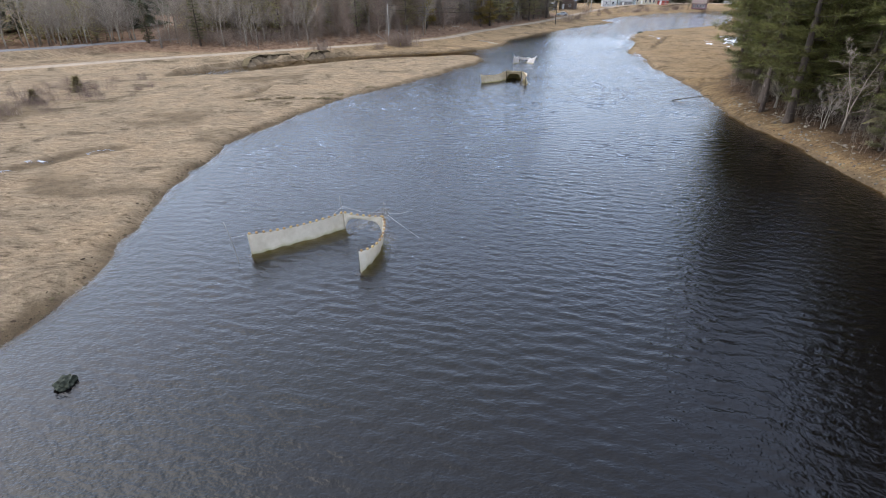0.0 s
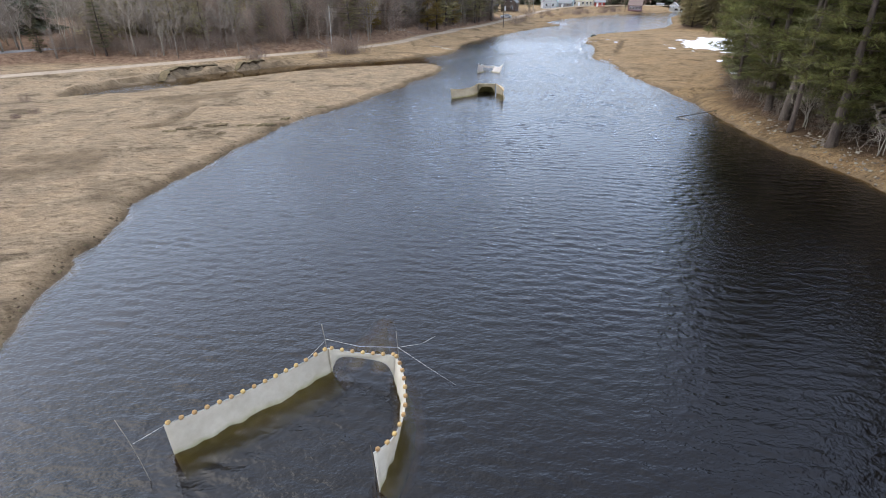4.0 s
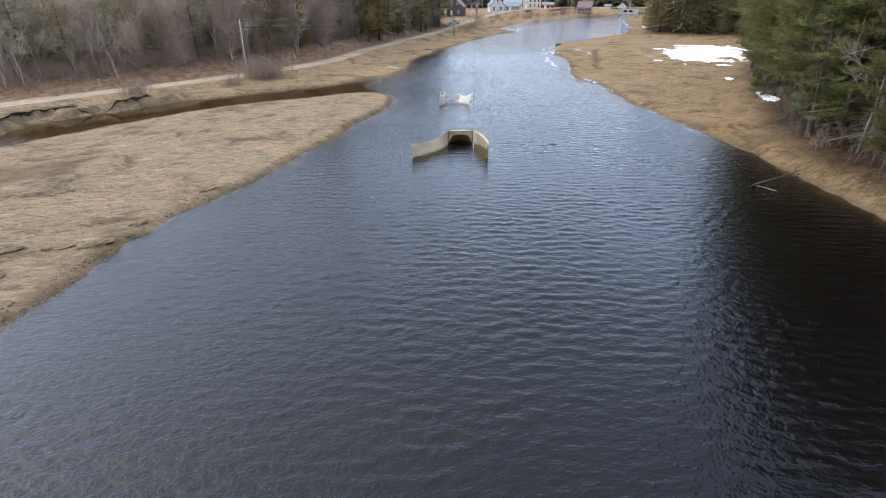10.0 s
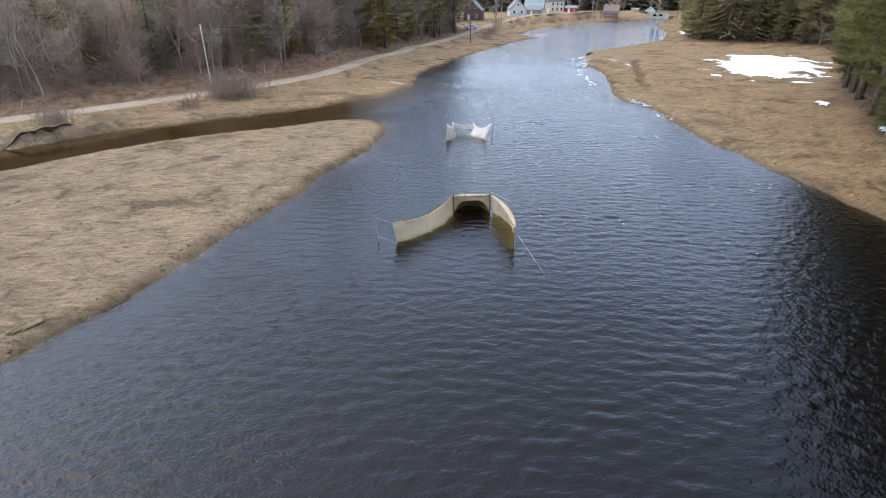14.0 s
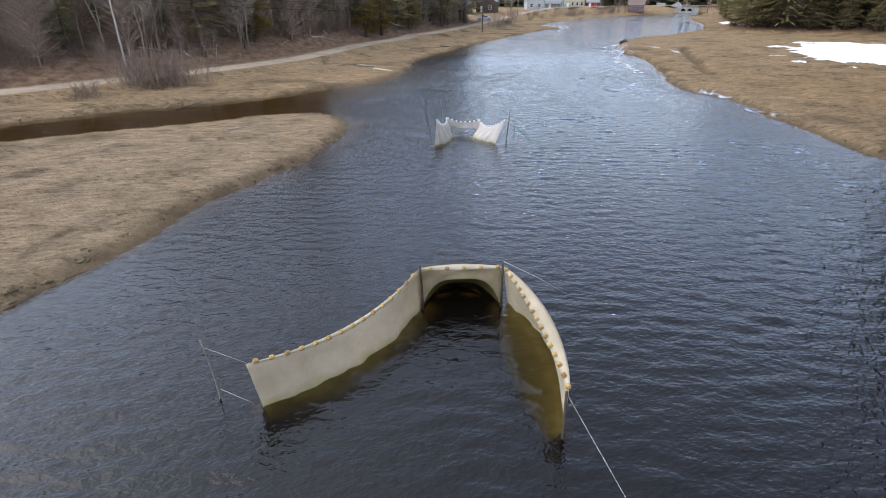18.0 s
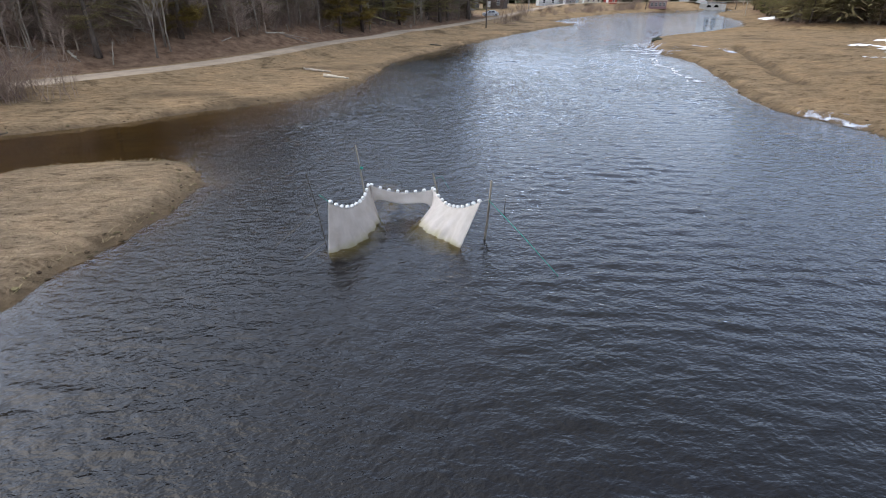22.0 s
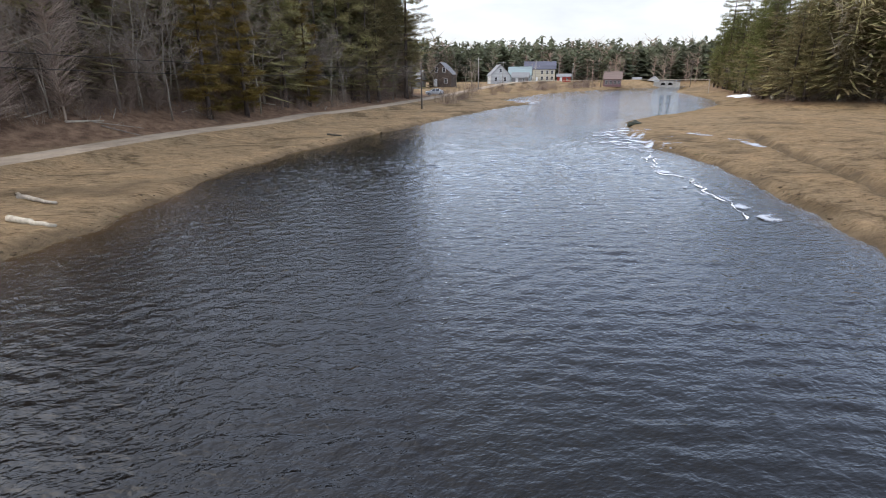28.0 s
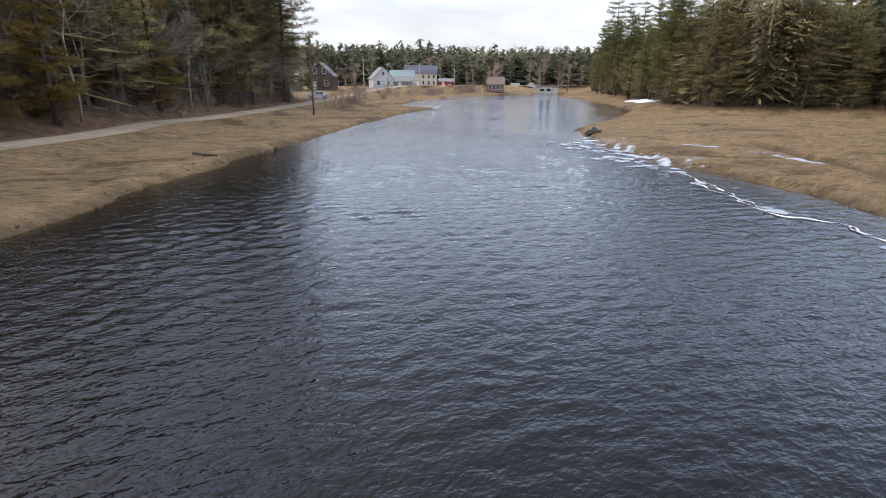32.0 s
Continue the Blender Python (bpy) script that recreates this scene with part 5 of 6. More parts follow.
cloth("back_panel", h2r, 0.0, arch(18, 0.78, 0.25), net, M_NET_SHADE, 6, 0.04)
throat(h2r, arch(18, 0.78, 0.25), (0.25, 1.6), net, M_NET_OLIVE)
for hh in (h1, h2r, h3):
    rope("head_rope", hh, 0.008, M_ROPE, net)
floats(h1, 0.33, FLOAT_TAN, net, 0.2)
floats(h3, 0.33, FLOAT_TAN, net, 0.2)
floats(h2r, 0.45, FLOAT_TAN, net, 0.3)
cod_end((9.0, 78.6, -0.05), (11.0, 78.3, -0.05), (10.2, 81.0, -0.5), net, M_NET_OLIVE)
stake(8.95, 77.66, 8.88, 77.7, 1.32, 0.035, M_STAKE_D, net)
stake(11.0, 77.4, 11.03, 77.45, 1.3, 0.035, M_STAKE_D, net)
stake(4.35, 75.0, 4.15, 74.95, 1.5, 0.018, M_STAKE, net)
stake(10.9, 72.6, 10.9, 72.7, 1.1, 0.035, M_STAKE_D, net)
rope("stay_rope", [(5.0, 74.6, 1.1), (4.2, 74.95, 1.3)], 0.004, M_ROPE, net)
rope("stay_rope", [(5.0, 74.55, 0.12), (4.3, 75.0, 0.2)], 0.004, M_ROPE, net)
rope("stay_rope", [(10.92, 72.7, 1.0), (11.5, 69.4, -0.1)], 0.004, M_ROPE, net)
rope("stay_rope", [(11.1, 77.65, 1.25), (11.9, 77.3, 0.9), (12.6, 76.9, 0.55)], 0.007, M_ROPE, net)

# far net: white cloth with round white floats
net = empty("fyke_net", "white fyke net with round white floats hung between stakes", "fishing net", "fyke nets in the river")
a, b, c, d = V((12.08, 94.68, 1.4)), V((13.12, 97.2, 0.95)), V((15.05, 96.95, 0.78)), V((15.95, 94.42, 1.26))
h1 = along_points([a, (12.33, 95.05, 1.1), (12.65, 95.6, 0.88), (12.95, 96.4, 0.82), b], 40)
h2 = curve3(b, c, 0.2, 0.05, 24)
h3 = along_points([c, (15.2, 96.5, 0.62), (15.35, 95.9, 0.62), (15.6, 95.1, 0.85), d], 40)
w1 = along_points([(11.95, 94.6, 0), (12.5, 94.85, 0), (13.0, 95.55, 0), (13.3, 96.4, 0), (13.35, 97.15, 0)], 40)
w3 = along_points([(14.95, 96.85, 0), (14.6, 96.45, 0), (14.52, 95.9, 0), (14.95, 95.1, 0), (15.42, 94.38, 0)], 40)
u1 = along_points([(12.05, 94.4, -0.25), (12.7, 94.6, -0.4), (13.25, 95.4, -0.45), (13.5, 96.3, -0.45), (13.5, 97.1, -0.4)], 40)
u3 = along_points([(14.4, 97.0, -0.5), (14.0, 96.5, -0.55), (14.0, 95.7, -0.55), (14.45, 94.8, -0.5), (15.3, 94.2, -0.35)], 40)
panel("wing", h1, w1, u1, net, M_NET_WHITE, 7, 0.06)
panel("wing", h3, w3, u3, net, M_NET_WHITE, 9, 0.06)
strip = [-(p.z - 0.36) + 0.45 * abs(2 * i / 24 - 1) ** 8 for i, p in enumerate(h2)]
cloth("back_panel", h2, 0.0, strip, net, M_NET_WHITE, 8, 0.03)
for hh in (h1, h2, h3):
    rope("head_rope", hh, 0.008, M_ROPE, net)
    floats(hh, 0.27, FLOAT_WHITE, net, 0.1)
cod_end((13.35, 97.6, 0.04), (14.85, 97.4, 0.04), (13.78, 99.75, 0.2), net, M_NET_OLIVE)
stake(13.15, 97.35, 12.82, 97.9, 2.0, 0.025, M_STAKE, net, label="long leaning pole tied with green rope")
stake(15.6, 97.7, 15.16, 97.75, 1.02, 0.03, M_STAKE, net, label="short weathered stake with green rope")
stake(16.1, 94.86, 16.33, 94.84, 1.67, 0.035, M_STAKE, net)
stake(12.1, 94.9, 11.55, 95.4, 1.95, 0.014, M_STAKE_D, net)
rope("knot", [(12.95, 97.68, 1.3), (12.94, 97.7, 1.36)], 0.045, M_ROPE_G, net, "green rope knot")
rope("stay_rope", [(15.2, 97.75, 0.85), (15.5, 98.2, 0.75), (15.75, 98.3, 0.3)], 0.007, M_ROPE_G, net)
rope("stay_rope", [(16.27, 94.85, 1.15), (16.8, 95.8, 0.72), (17.22, 96.57, 0.42)], 0.007, M_ROPE, net)
rope("stay_rope", [(16.27, 94.85, 1.15), (15.95, 94.45, 1.24)], 0.007, M_ROPE, net)
rope("stay_rope", [(16.27, 94.84, 1.12), (16.9, 93.6, 0.55), (17.55, 92.2, -0.1)], 0.007, M_ROPE_G, net)
rope("stay_rope", [(11.9, 94.7, 1.3), (10.4, 95.1, -0.05)], 0.005, M_STAKE, net)
rope("stay_rope", [(11.95, 94.6, 0.35), (11.25, 94.35, -0.05)], 0.006, M_STAKE, net)
rope("stay_rope", [(12.08, 94.68, 1.4), (11.85, 94.95, 1.5)], 0.007, M_ROPE_G, net)
stake(17.1, 96.58, 17.22, 96.57, 0.48, 0.014, M_STAKE_D, net)


# ---- how clear the water is over its bed and over the sunk cloth of the nets ----
wco = np.empty(len(water_me.vertices) * 3)
water_me.vertices.foreach_get("co", wco)
wco = wco.reshape(-1, 3)
depth = coarse(cz, wco[:, 0], wco[:, 1])
creek = smooth(16, 8, wco[:, 0]) * smooth(80, 90, wco[:, 1]) * smooth(132, 124, wco[:, 1])
shallow = np.clip(np.exp(np.minimum(depth, 0) * (7.0 - 4.6 * creek)) * 0.9, 0.012, 0.85)
for x_, y_, z_ in SUNK:
    near = np.nonzero((np.abs(wco[:, 0] - x_) < 0.5) & (np.abs(wco[:, 1] - y_) < 0.5))[0]
    q = np.hypot(wco[near, 0] - x_, wco[near, 1] - y_)
    shallow[near] = np.maximum(shallow[near], 0.8 * math.exp(1.8 * z_) * smooth(0.42, 0.1, q))
ru = water_me.attributes.new("ruffle", "FLOAT", "POINT")
ru.data.foreach_set("value", ruffle(wco[:, 0], wco[:, 1]))
sh = water_me.attributes.new("shallow", "FLOAT", "POINT")
sh.data.foreach_set("value", shallow)


# ---- village ----
def box(bm, x0, y0, z0, x1, y1, z1):
    vs = [bm.verts.new(p) for p in ((x0, y0, z0), (x1, y0, z0), (x1, y1, z0), (x0, y1, z0), (x0, y0, z1), (x1, y0, z1), (x1, y1, z1), (x0, y1, z1))]
    for f in ((3, 2, 1, 0), (4, 5, 6, 7), (0, 1, 5, 4), (1, 2, 6, 5), (2, 3, 7, 6), (3, 0, 4, 7)):
        bm.faces.new([vs[i] for i in f])


def slab(pts, t):
    """A roof panel: four corners, given thickness downwards."""
    bm = bmesh.new()
    up = [bm.verts.new(p) for p in pts]
    dn = [bm.verts.new((p[0], p[1], p[2] - t)) for p in pts]
    bm.faces.new(up)
    bm.faces.new(dn[::-1])
    for i in range(4):
        j = (i + 1) % 4
        bm.faces.new((up[j], up[i], dn[i], dn[j]))
    bmesh.ops.recalc_face_normals(bm, faces=bm.faces)
    return bm


def window_part(house_, x, y, z, w, h, facing):
    """A framed window on the front (facing 0) or a side wall (facing 1: +x, -1: -x)."""
    bm = bmesh.new()
    t = 0.08
    for a0, b0, a1, b1 in ((-w / 2, 0, w / 2, t), (-w / 2, h - t, w / 2, h), (-w / 2, t, -w / 2 + t, h - t), (w / 2 - t, t, w / 2, h - t), (-w / 2 + t, h / 2 - 0.03, w / 2 - t, h / 2 + 0.03)):
        box(bm, a0, -0.07, b0, a1, 0.02, b1)
    fr = part("window", bm, M_TRIM, house_)
    fr.matrix_local = pose(x, y, z, 0, 0, 90 * facing)
    bm = bmesh.new()
    box(bm, -w / 2 + t, -0.03, t, w / 2 - t, -0.01, h - t)
    part("pane", bm, M_GLASS, fr)


def house(x, y, yaw, w, d, wall_h, roof_h, wall_m, roof_m, label, ridge="x", windows=(), door=None, chimney=None, z=None, name="house"):
    th = empty(name, label, "house", "houses of the village")
    th.matrix_basis = pose(x, y, (ground_z(x, y) if z is None else z) - 0.1, 0, 0, yaw)
    hw, hd, e = w / 2, d / 2, 0.35
    if ridge == "x":
        walls = [[(-hw, -hd, 0), (hw, -hd, 0), (hw, -hd, wall_h), (-hw, -hd, wall_h)], [(hw, hd, 0), (-hw, hd, 0), (-hw, hd, wall_h), (hw, hd, wall_h)],
                 [(hw, -hd, 0), (hw, hd, 0), (hw, hd, wall_h), (hw, 0, wall_h + roof_h), (hw, -hd, wall_h)], [(-hw, hd, 0), (-hw, -hd, 0), (-hw, -hd, wall_h), (-hw, 0, wall_h + roof_h), (-hw, hd, wall_h)]]
        k = roof_h / hd * e
        roofs = [[(-hw - e, -hd - e, wall_h - k), (hw + e, -hd - e, wall_h - k), (hw + e, 0, wall_h + roof_h), (-hw - e, 0, wall_h + roof_h)],
                 [(hw + e, hd + e, wall_h - k), (-hw - e, hd + e, wall_h - k), (-hw - e, 0, wall_h + roof_h), (hw + e, 0, wall_h + roof_h)]]
    else:
        walls = [[(-hw, -hd, 0), (hw, -hd, 0), (hw, -hd, wall_h), (0, -hd, wall_h + roof_h), (-hw, -hd, wall_h)], [(hw, hd, 0), (-hw, hd, 0), (-hw, hd, wall_h), (0, hd, wall_h + roof_h), (hw, hd, wall_h)],
                 [(hw, -hd, 0), (hw, hd, 0), (hw, hd, wall_h), (hw, -hd, wall_h)], [(-hw, hd, 0), (-hw, -hd, 0), (-hw, -hd, wall_h), (-hw, hd, wall_h)]]
        k = roof_h / hw * e
        roofs = [[(-hw - e, -hd - e, wall_h - k), (0, -hd - e, wall_h + roof_h), (0, hd + e, wall_h + roof_h), (-hw - e, hd + e, wall_h - k)],
                 [(0, -hd - e, wall_h + roof_h), (hw + e, -hd - e, wall_h - k), (hw + e, hd + e, wall_h - k), (0, hd + e, wall_h + roof_h)]]
    for pts in walls:
        bm = bmesh.new()
        nrm = (Vector(pts[1]) - Vector(pts[0])).cross(Vector(pts[2]) - Vector(pts[1])).normalized() * 0.15
        f0 = [bm.verts.new(p) for p in pts]
        f1 = [bm.verts.new(Vector(p) - nrm) for p in pts]
        bm.faces.new(f0)
        bm.faces.new(f1[::-1])
        for i in range(len(pts)):
            j = (i + 1) % len(pts)
            bm.faces.new((f0[j], f0[i], f1[i], f1[j]))
        part("wall", bm, wall_m, th)
    for pts in roofs:
        pts = [(p[0], p[1], p[2] + 0.16) for p in pts]
        part("roof", slab(pts, 0.14), roof_m, th)
    for (u, zz, ww, hh, facing) in windows:
        if facing == 0:
            window_part(th, u, -hd, zz, ww, hh, 0)
        else:
            window_part(th, hw * facing, u, zz, ww, hh, facing)
    if door is not None:
        bm = bmesh.new()
        box(bm, -0.5, -0.06, 0.1, 0.5, 0.02, 2.15)
        dr = part("door", bm, M_TRIM, th)
        dr.location = (door, -hd, 0)
        bm = bmesh.new()
        bmesh.ops.create_uvsphere(bm, u_segments=8, v_segments=6, radius=0.05)
        kn = part("door_knob", bm, M_METAL, dr)
        kn.location = (0.38, -0.1, 1.05)
    if chimney is not None:
        bm = bmesh.new()
        box(bm, chimney - 0.35, -0.3, wall_h, chimney + 0.35, 0.3, wall_h + roof_h + 1.0)
        box(bm, chimney - 0.42, -0.37, wall_h + roof_h + 1.0, chimney + 0.42, 0.37, wall_h + roof_h + 1.12)
        part("chimney", bm, M_STONE, th)
    return th


P_BROWN, P_WHITE, P_TEAL = paint("brown_siding", (0.1, 0.075, 0.06)), paint("white_siding", (0.48, 0.48, 0.46)), paint("pale_teal_siding", (0.36, 0.4, 0.39))
P_MAROON = paint("maroon_siding", (0.21, 0.125, 0.125))
P_CREAM, P_RED, P_GREY = paint("cream_siding", (0.5, 0.45, 0.34)), paint("red_siding", (0.33, 0.06, 0.045)), paint("grey_siding", (0.26, 0.25, 0.24))
R_GREY, R_BLUE, R_TEAL, R_BROWN = paint("grey_shingles", (0.23, 0.225, 0.22)), paint("slate_blue_shingles", (0.11, 0.11, 0.135)), paint("teal_metal_roof", (0.24, 0.29, 0.285)), paint("brown_shingles", (0.19, 0.14, 0.12))
house(57.5, 262, -24, 6.4, 8, 3.6, 3.0, P_BROWN, R_GREY, "dark brown gabled house with pale trim among bushes", "y", [(-1.1, 4.0, 0.9, 1.3, 0), (1.1, 4.0, 0.9, 1.3, 0), (1.6, 1.0, 1.0, 1.3, 0)], -1.4)
house(47.5, 262, -24, 8.0, 7, 2.6, 2.3, P_GREY, R_GREY, "low grey house with a grey roof behind bushes", "x", [(-1.8, 0.9, 1.1, 1.2, 0), (1.8, 0.9, 1.1, 1.2, 0)])
house(84.8, 293, -10, 6.6, 9.5, 3.2, 3.3, P_WHITE, R_GREY, "white gabled house with a grey shingle roof by the road", "y", [(0.0, 4.0, 0.9, 1.2, 0), (-1.6, 1.0, 1.0, 1.4, 0), (1.6, 1.0, 1.0, 1.4, 0), (-2, 1.0, 1.0, 1.4, -1), (2, 1.0, 1.0, 1.4, -1)])
house(99.0, 309, -24, 8.6, 7.5, 3.0, 3.0, P_TEAL, R_TEAL, "pale teal house with a green metal roof near the shore", "x", [(-2.6, 1.0, 1.1, 1.4, 0), (0, 1.0, 1.1, 1.4, 0), (2.6, 1.0, 1.1, 1.4, 0)])
house(96.0, 300.5, -24, 6.0, 4.5, 2.2, 1.6, P_GREY, R_GREY, "small grey shed standing before the teal house", "x", [(1.2, 0.8, 0.8, 0.8, 0)], -1.2, name="shed")
house(115.5, 329, -24, 13.0, 8.5, 5.4, 3.0, P_CREAM, R_BLUE, "large cream house with a slate-blue roof and skylights", "x", [(x_, z_, 1.0, 1.5, 0) for z_ in (0.9, 3.3) for x_ in (1.0, 3.2, 5.2)] + [(-3.5, 0.9, 1.0, 1.5, 0)], -1.2, 4.4)
house(122.6, 320.0, -24, 5.6, 3.6, 2.3, 1.0, P_RED, R_GREY, "small red boathouse with a pale roof on the shore", "x", [(1.4, 0.8, 0.8, 0.9, 0)], -1.2, name="boathouse")
house(135.0, 302, -30, 6.6, 6.5, 2.9, 2.6, P_MAROON, R_BROWN, "small maroon cottage with white windows and brown roof", "x", [(-2.2, 0.9, 1.0, 1.4, 0), (-0.6, 0.9, 1.0, 1.4, 0), (1.0, 0.9, 1.0, 1.4, 0), (2.4, 0.9, 0.9, 1.4, 0)], None, -1.5)
house(172.5, 331, -36, 4.6, 4.0, 2.2, 1.7, P_WHITE, P_WHITE, "tiny white shed with a peaked roof behind the bridge", "y", [(0, 0.8, 0.8, 0.9, 0)], name="shed")
house(165.0, 333, -36, 3.6, 3.0, 2.0, 0.6, P_WHITE, R_GREY, "low white outbuilding behind the bridge", "x", [(0, 0.8, 0.8, 0.8, 0)], name="shed")


def utility_pole(x, y, top, r, m_, label, arm=True, sink=0.4):
    th = empty("utility_pole", label, "utility pole", "poles along the road")
    z0 = ground_z(x, y) - sink
    th.location = (x, y, z0)
    sp = Soup()
    sp.tube([Vector((0, 0, (top - z0) * t / 4)) for t in range(5)], [r * (1 - 0.3 * t / 4) for t in range(5)], 9)
    o = new("shaft", sp.mesh("shaft", m_, True))
    o.parent = th
    if arm:
        bm = bmesh.new()
        box(bm, -0.9, -0.05, top - z0 - 0.65, 0.9, 0.05, top - z0 - 0.53)
        a = part("crossarm", bm, m_, th)
        a.rotation_euler = (0, 0, radians(-25))
        for u in (-0.75, -0.35, 0.35, 0.75):
            bm = bmesh.new()
            bmesh.ops.create_cone(bm, cap_ends=True, segments=8, radius1=0.05, radius2=0.03, depth=0.16)
            i_ = part("insulator", bm, M_GLASS, a)
            i_.location = (u, 0, top - z0 - 0.45)
    return th


POLES = [(-11.2, 117.2, 8.6, 0.09, M_POLE_P, "pale bare utility pole rising from roadside brush", False),
         (37.0, 185.6, 7.0, 0.13, M_POLE, "dark wooden utility pole at the road's edge", False),
         (64.8, 250.1, 9.9, 0.15, M_POLE_P, "pale wooden utility pole near the houses", True),
         (79.8, 273.5, 9.6, 0.13, M_POLE_P, "pale wooden utility pole near the white house", True),
         (98.3, 291.5, 10.3, 0.13, M_POLE_P, "pale wooden utility pole near the shore", True),
         (122.6, 325.5, 10.2, 0.14, M_POLE_P, "pale wooden utility pole beside the boathouse", False),
         (128.0, 323.1, 9.8, 0.14, M_POLE_P, "pale wooden utility pole beside the cottage", False),
         (167.5, 298.5, 10.5, 0.13, M_POLE, "weathered utility pole by the bridge road", True),
         (120.5, 228.0, 4.0, 0.07, M_POLE_P, "short pale marker post at the marsh edge", False)]
for x, y, top, r, m_, lab, arm in POLES:
    utility_pole(x, y, top, r, m_, lab, arm)
wires = empty("power_line", "thin black power lines strung between the roadside poles", "power line")
for k, dz in enumerate((-0.25, -1.1)):
    for (x0, y0, t0, *_), (x1, y1, t1, *_) in zip(POLES[:4], POLES[1:5]):
        a, b = Vector((x0, y0, t0 + dz)), Vector((x1, y1, t1 + dz))
        rope("wire", [a.lerp(b, t / 12) + Vector((0, 0, -1.1 * 4 * (t / 12) * (1 - t / 12))) for t in range(13)], 0.018, M_WIRE, wires)


def car(x, y, yaw):
    th = empty("parked_car", "silver hatchback parked beside the gravel road", "car")
    th.matrix_basis = pose(x, y, ground_z(x, y), 0, 0, yaw)
    paint_m = mat("silver_paint", (0.55, 0.56, 0.57), 0.35, metal=0.5, scale=3, spec=0.5, big=0.1)
    side = [(-2.1, 0.35), (-2.15, 0.75), (-1.95, 0.92), (-1.1, 1.0), (-0.45, 1.45), (0.9, 1.5), (1.75, 1.05), (2.1, 0.95), (2.12, 0.4), (1.9, 0.28), (-1.9, 0.28)]
    bm = bmesh.new()
    rings = []
    for yy, k in ((-0.85, 0.93), (-0.78, 1.0), (0.78, 1.0), (0.85, 0.93)):
        rings.append([bm.verts.new((px * (0.985 if k < 1 else 1), yy * (0.82 if pz > 1.1 else 1), pz * (1 if k == 1 else (0.985 if pz > 1 else 1)))) for px, pz in side])
    for r0, r1 in zip(rings[:-1], rings[1:]):
        for i in range(len(side)):
            j = (i + 1) % len(side)
            bm.faces.new((r0[i], r0[j], r1[j], r1[i]))
    bm.faces.new(rings[0][::-1])
    bm.faces.new(rings[-1])
    bmesh.ops.recalc_face_normals(bm, faces=bm.faces)
    part("body", bm, paint_m, th)
    for s_ in (-1, 1):
        for x0, x1 in ((-0.75, 0.1), (0.18, 1.0)):
            bm = bmesh.new()
            pts = [(x0, 1.0), (x1, 1.0), (min(x1, 0.92), 1.42), (max(x0, -0.38), 1.4)]
            vs = [bm.verts.new((px, s_ * (0.865 - 0.135 * (pz - 1.0) / 0.4), pz)) for px, pz in pts]
            bm.faces.new(vs)
            wv = [bm.verts.new((v.co.x, v.co.y - s_ * 0.05, v.co.z)) for v in vs]
            bm.faces.new(wv[::-1])
            for i in range(4):
                bm.faces.new((vs[i], wv[i], wv[(i + 1) % 4], vs[(i + 1) % 4]))
            bmesh.ops.recalc_face_normals(bm, faces=bm.faces)
            part("side_window", bm, M_GLASS, th)
    for x0, z0, x1, z1, nm in ((-1.08, 1.03, -0.5, 1.43, "windscreen"), (1.0, 1.48, 1.68, 1.1, "rear_window")):
        part(nm, slab([(x0, -0.6, z0 + 0.04), (x1, -0.58, z1 + 0.04), (x1, 0.58, z1 + 0.04), (x0, 0.6, z0 + 0.04)], 0.03), M_GLASS, th)
    for wx in (-1.3, 1.3):
        for wy in (-0.8, 0.8):
            bm = bmesh.new()
            bmesh.ops.create_cone(bm, cap_ends=True, segments=16, radius1=0.32, radius2=0.32, depth=0.2)
            wh = part("tyre", bm, M_WIRE, th)
            wh.matrix_local = pose(wx, wy, 0.32, 90, 0, 0)
            bm = bmesh.new()
            bmesh.ops.create_cone(bm, cap_ends=True, segments=12, radius1=0.2, radius2=0.2, depth=0.23)
            part("rim", bm, M_METAL, wh)
    for s_, nm, px in ((-1, "headlight", -2.12), (1, "headlight", -2.12), (-1, "tail_light", 2.08), (1, "tail_light", 2.08)):
        bm = bmesh.new()
        box(bm, px - 0.04, s_ * 0.6 - 0.14, 0.7, px + 0.04, s_ * 0.6 + 0.14, 0.84)
        part(nm, bm, M_TRIM if px < 0 else P_RED, th)


car(48.0, 228.6, -8)


def culvert(x, y, yaw):
    """Pale headwall with two dark barrel openings under the village road."""
    th = empty("culvert_bridge", "pale concrete culvert bridge with two dark openings", "bridge")
    th.matrix_basis = pose(x, y, 0, 0, 0, yaw) @ Matrix.Scale(0.72, 4)
    half, top = 7.0, 3.4
    bm = bmesh.new()
    step = 0.2
    k = -half
    while k < half - 1e-6:
        m = k + step / 2
        z0 = -1.0
        for c in (-1.9, 1.9):
            if abs(m - c) < 1.35:
                z0 = 1.3 + math.sqrt(1.35 ** 2 - (m - c) ** 2) * 0.95
        box(bm, k, -0.5, z0, k + step, 0.5, top - 0.35 * abs(m) / half)
        if z0 > 0:
            box(bm, k, -0.5, -1.0, k + step, 0.5, 1.2)
        k += step
    part("headwall", bm, M_CONCRETE, th)
    # near-black slab behind the wall stands in for shade inside the barrels
    bm = bmesh.new()
    box(bm, -3.6, 0.6, 0.6, 3.6, 0.9, 3.0)
    part("barrel_depth", bm, M_DARK, th, "dark slab standing for the shade inside the openings")
    bm = bmesh.new()
    for i in range(8):
        a = -half + i * 2 * half / 7
        box(bm, a - 0.06, 0.2, 3.0, a + 0.06, 0.32, 4.0)
    box(bm, -half, 0.16, 3.75, half, 0.2, 3.95)
    part("guard_rail", bm, M_METAL, th)


culvert(161.5, 305.2, -28)

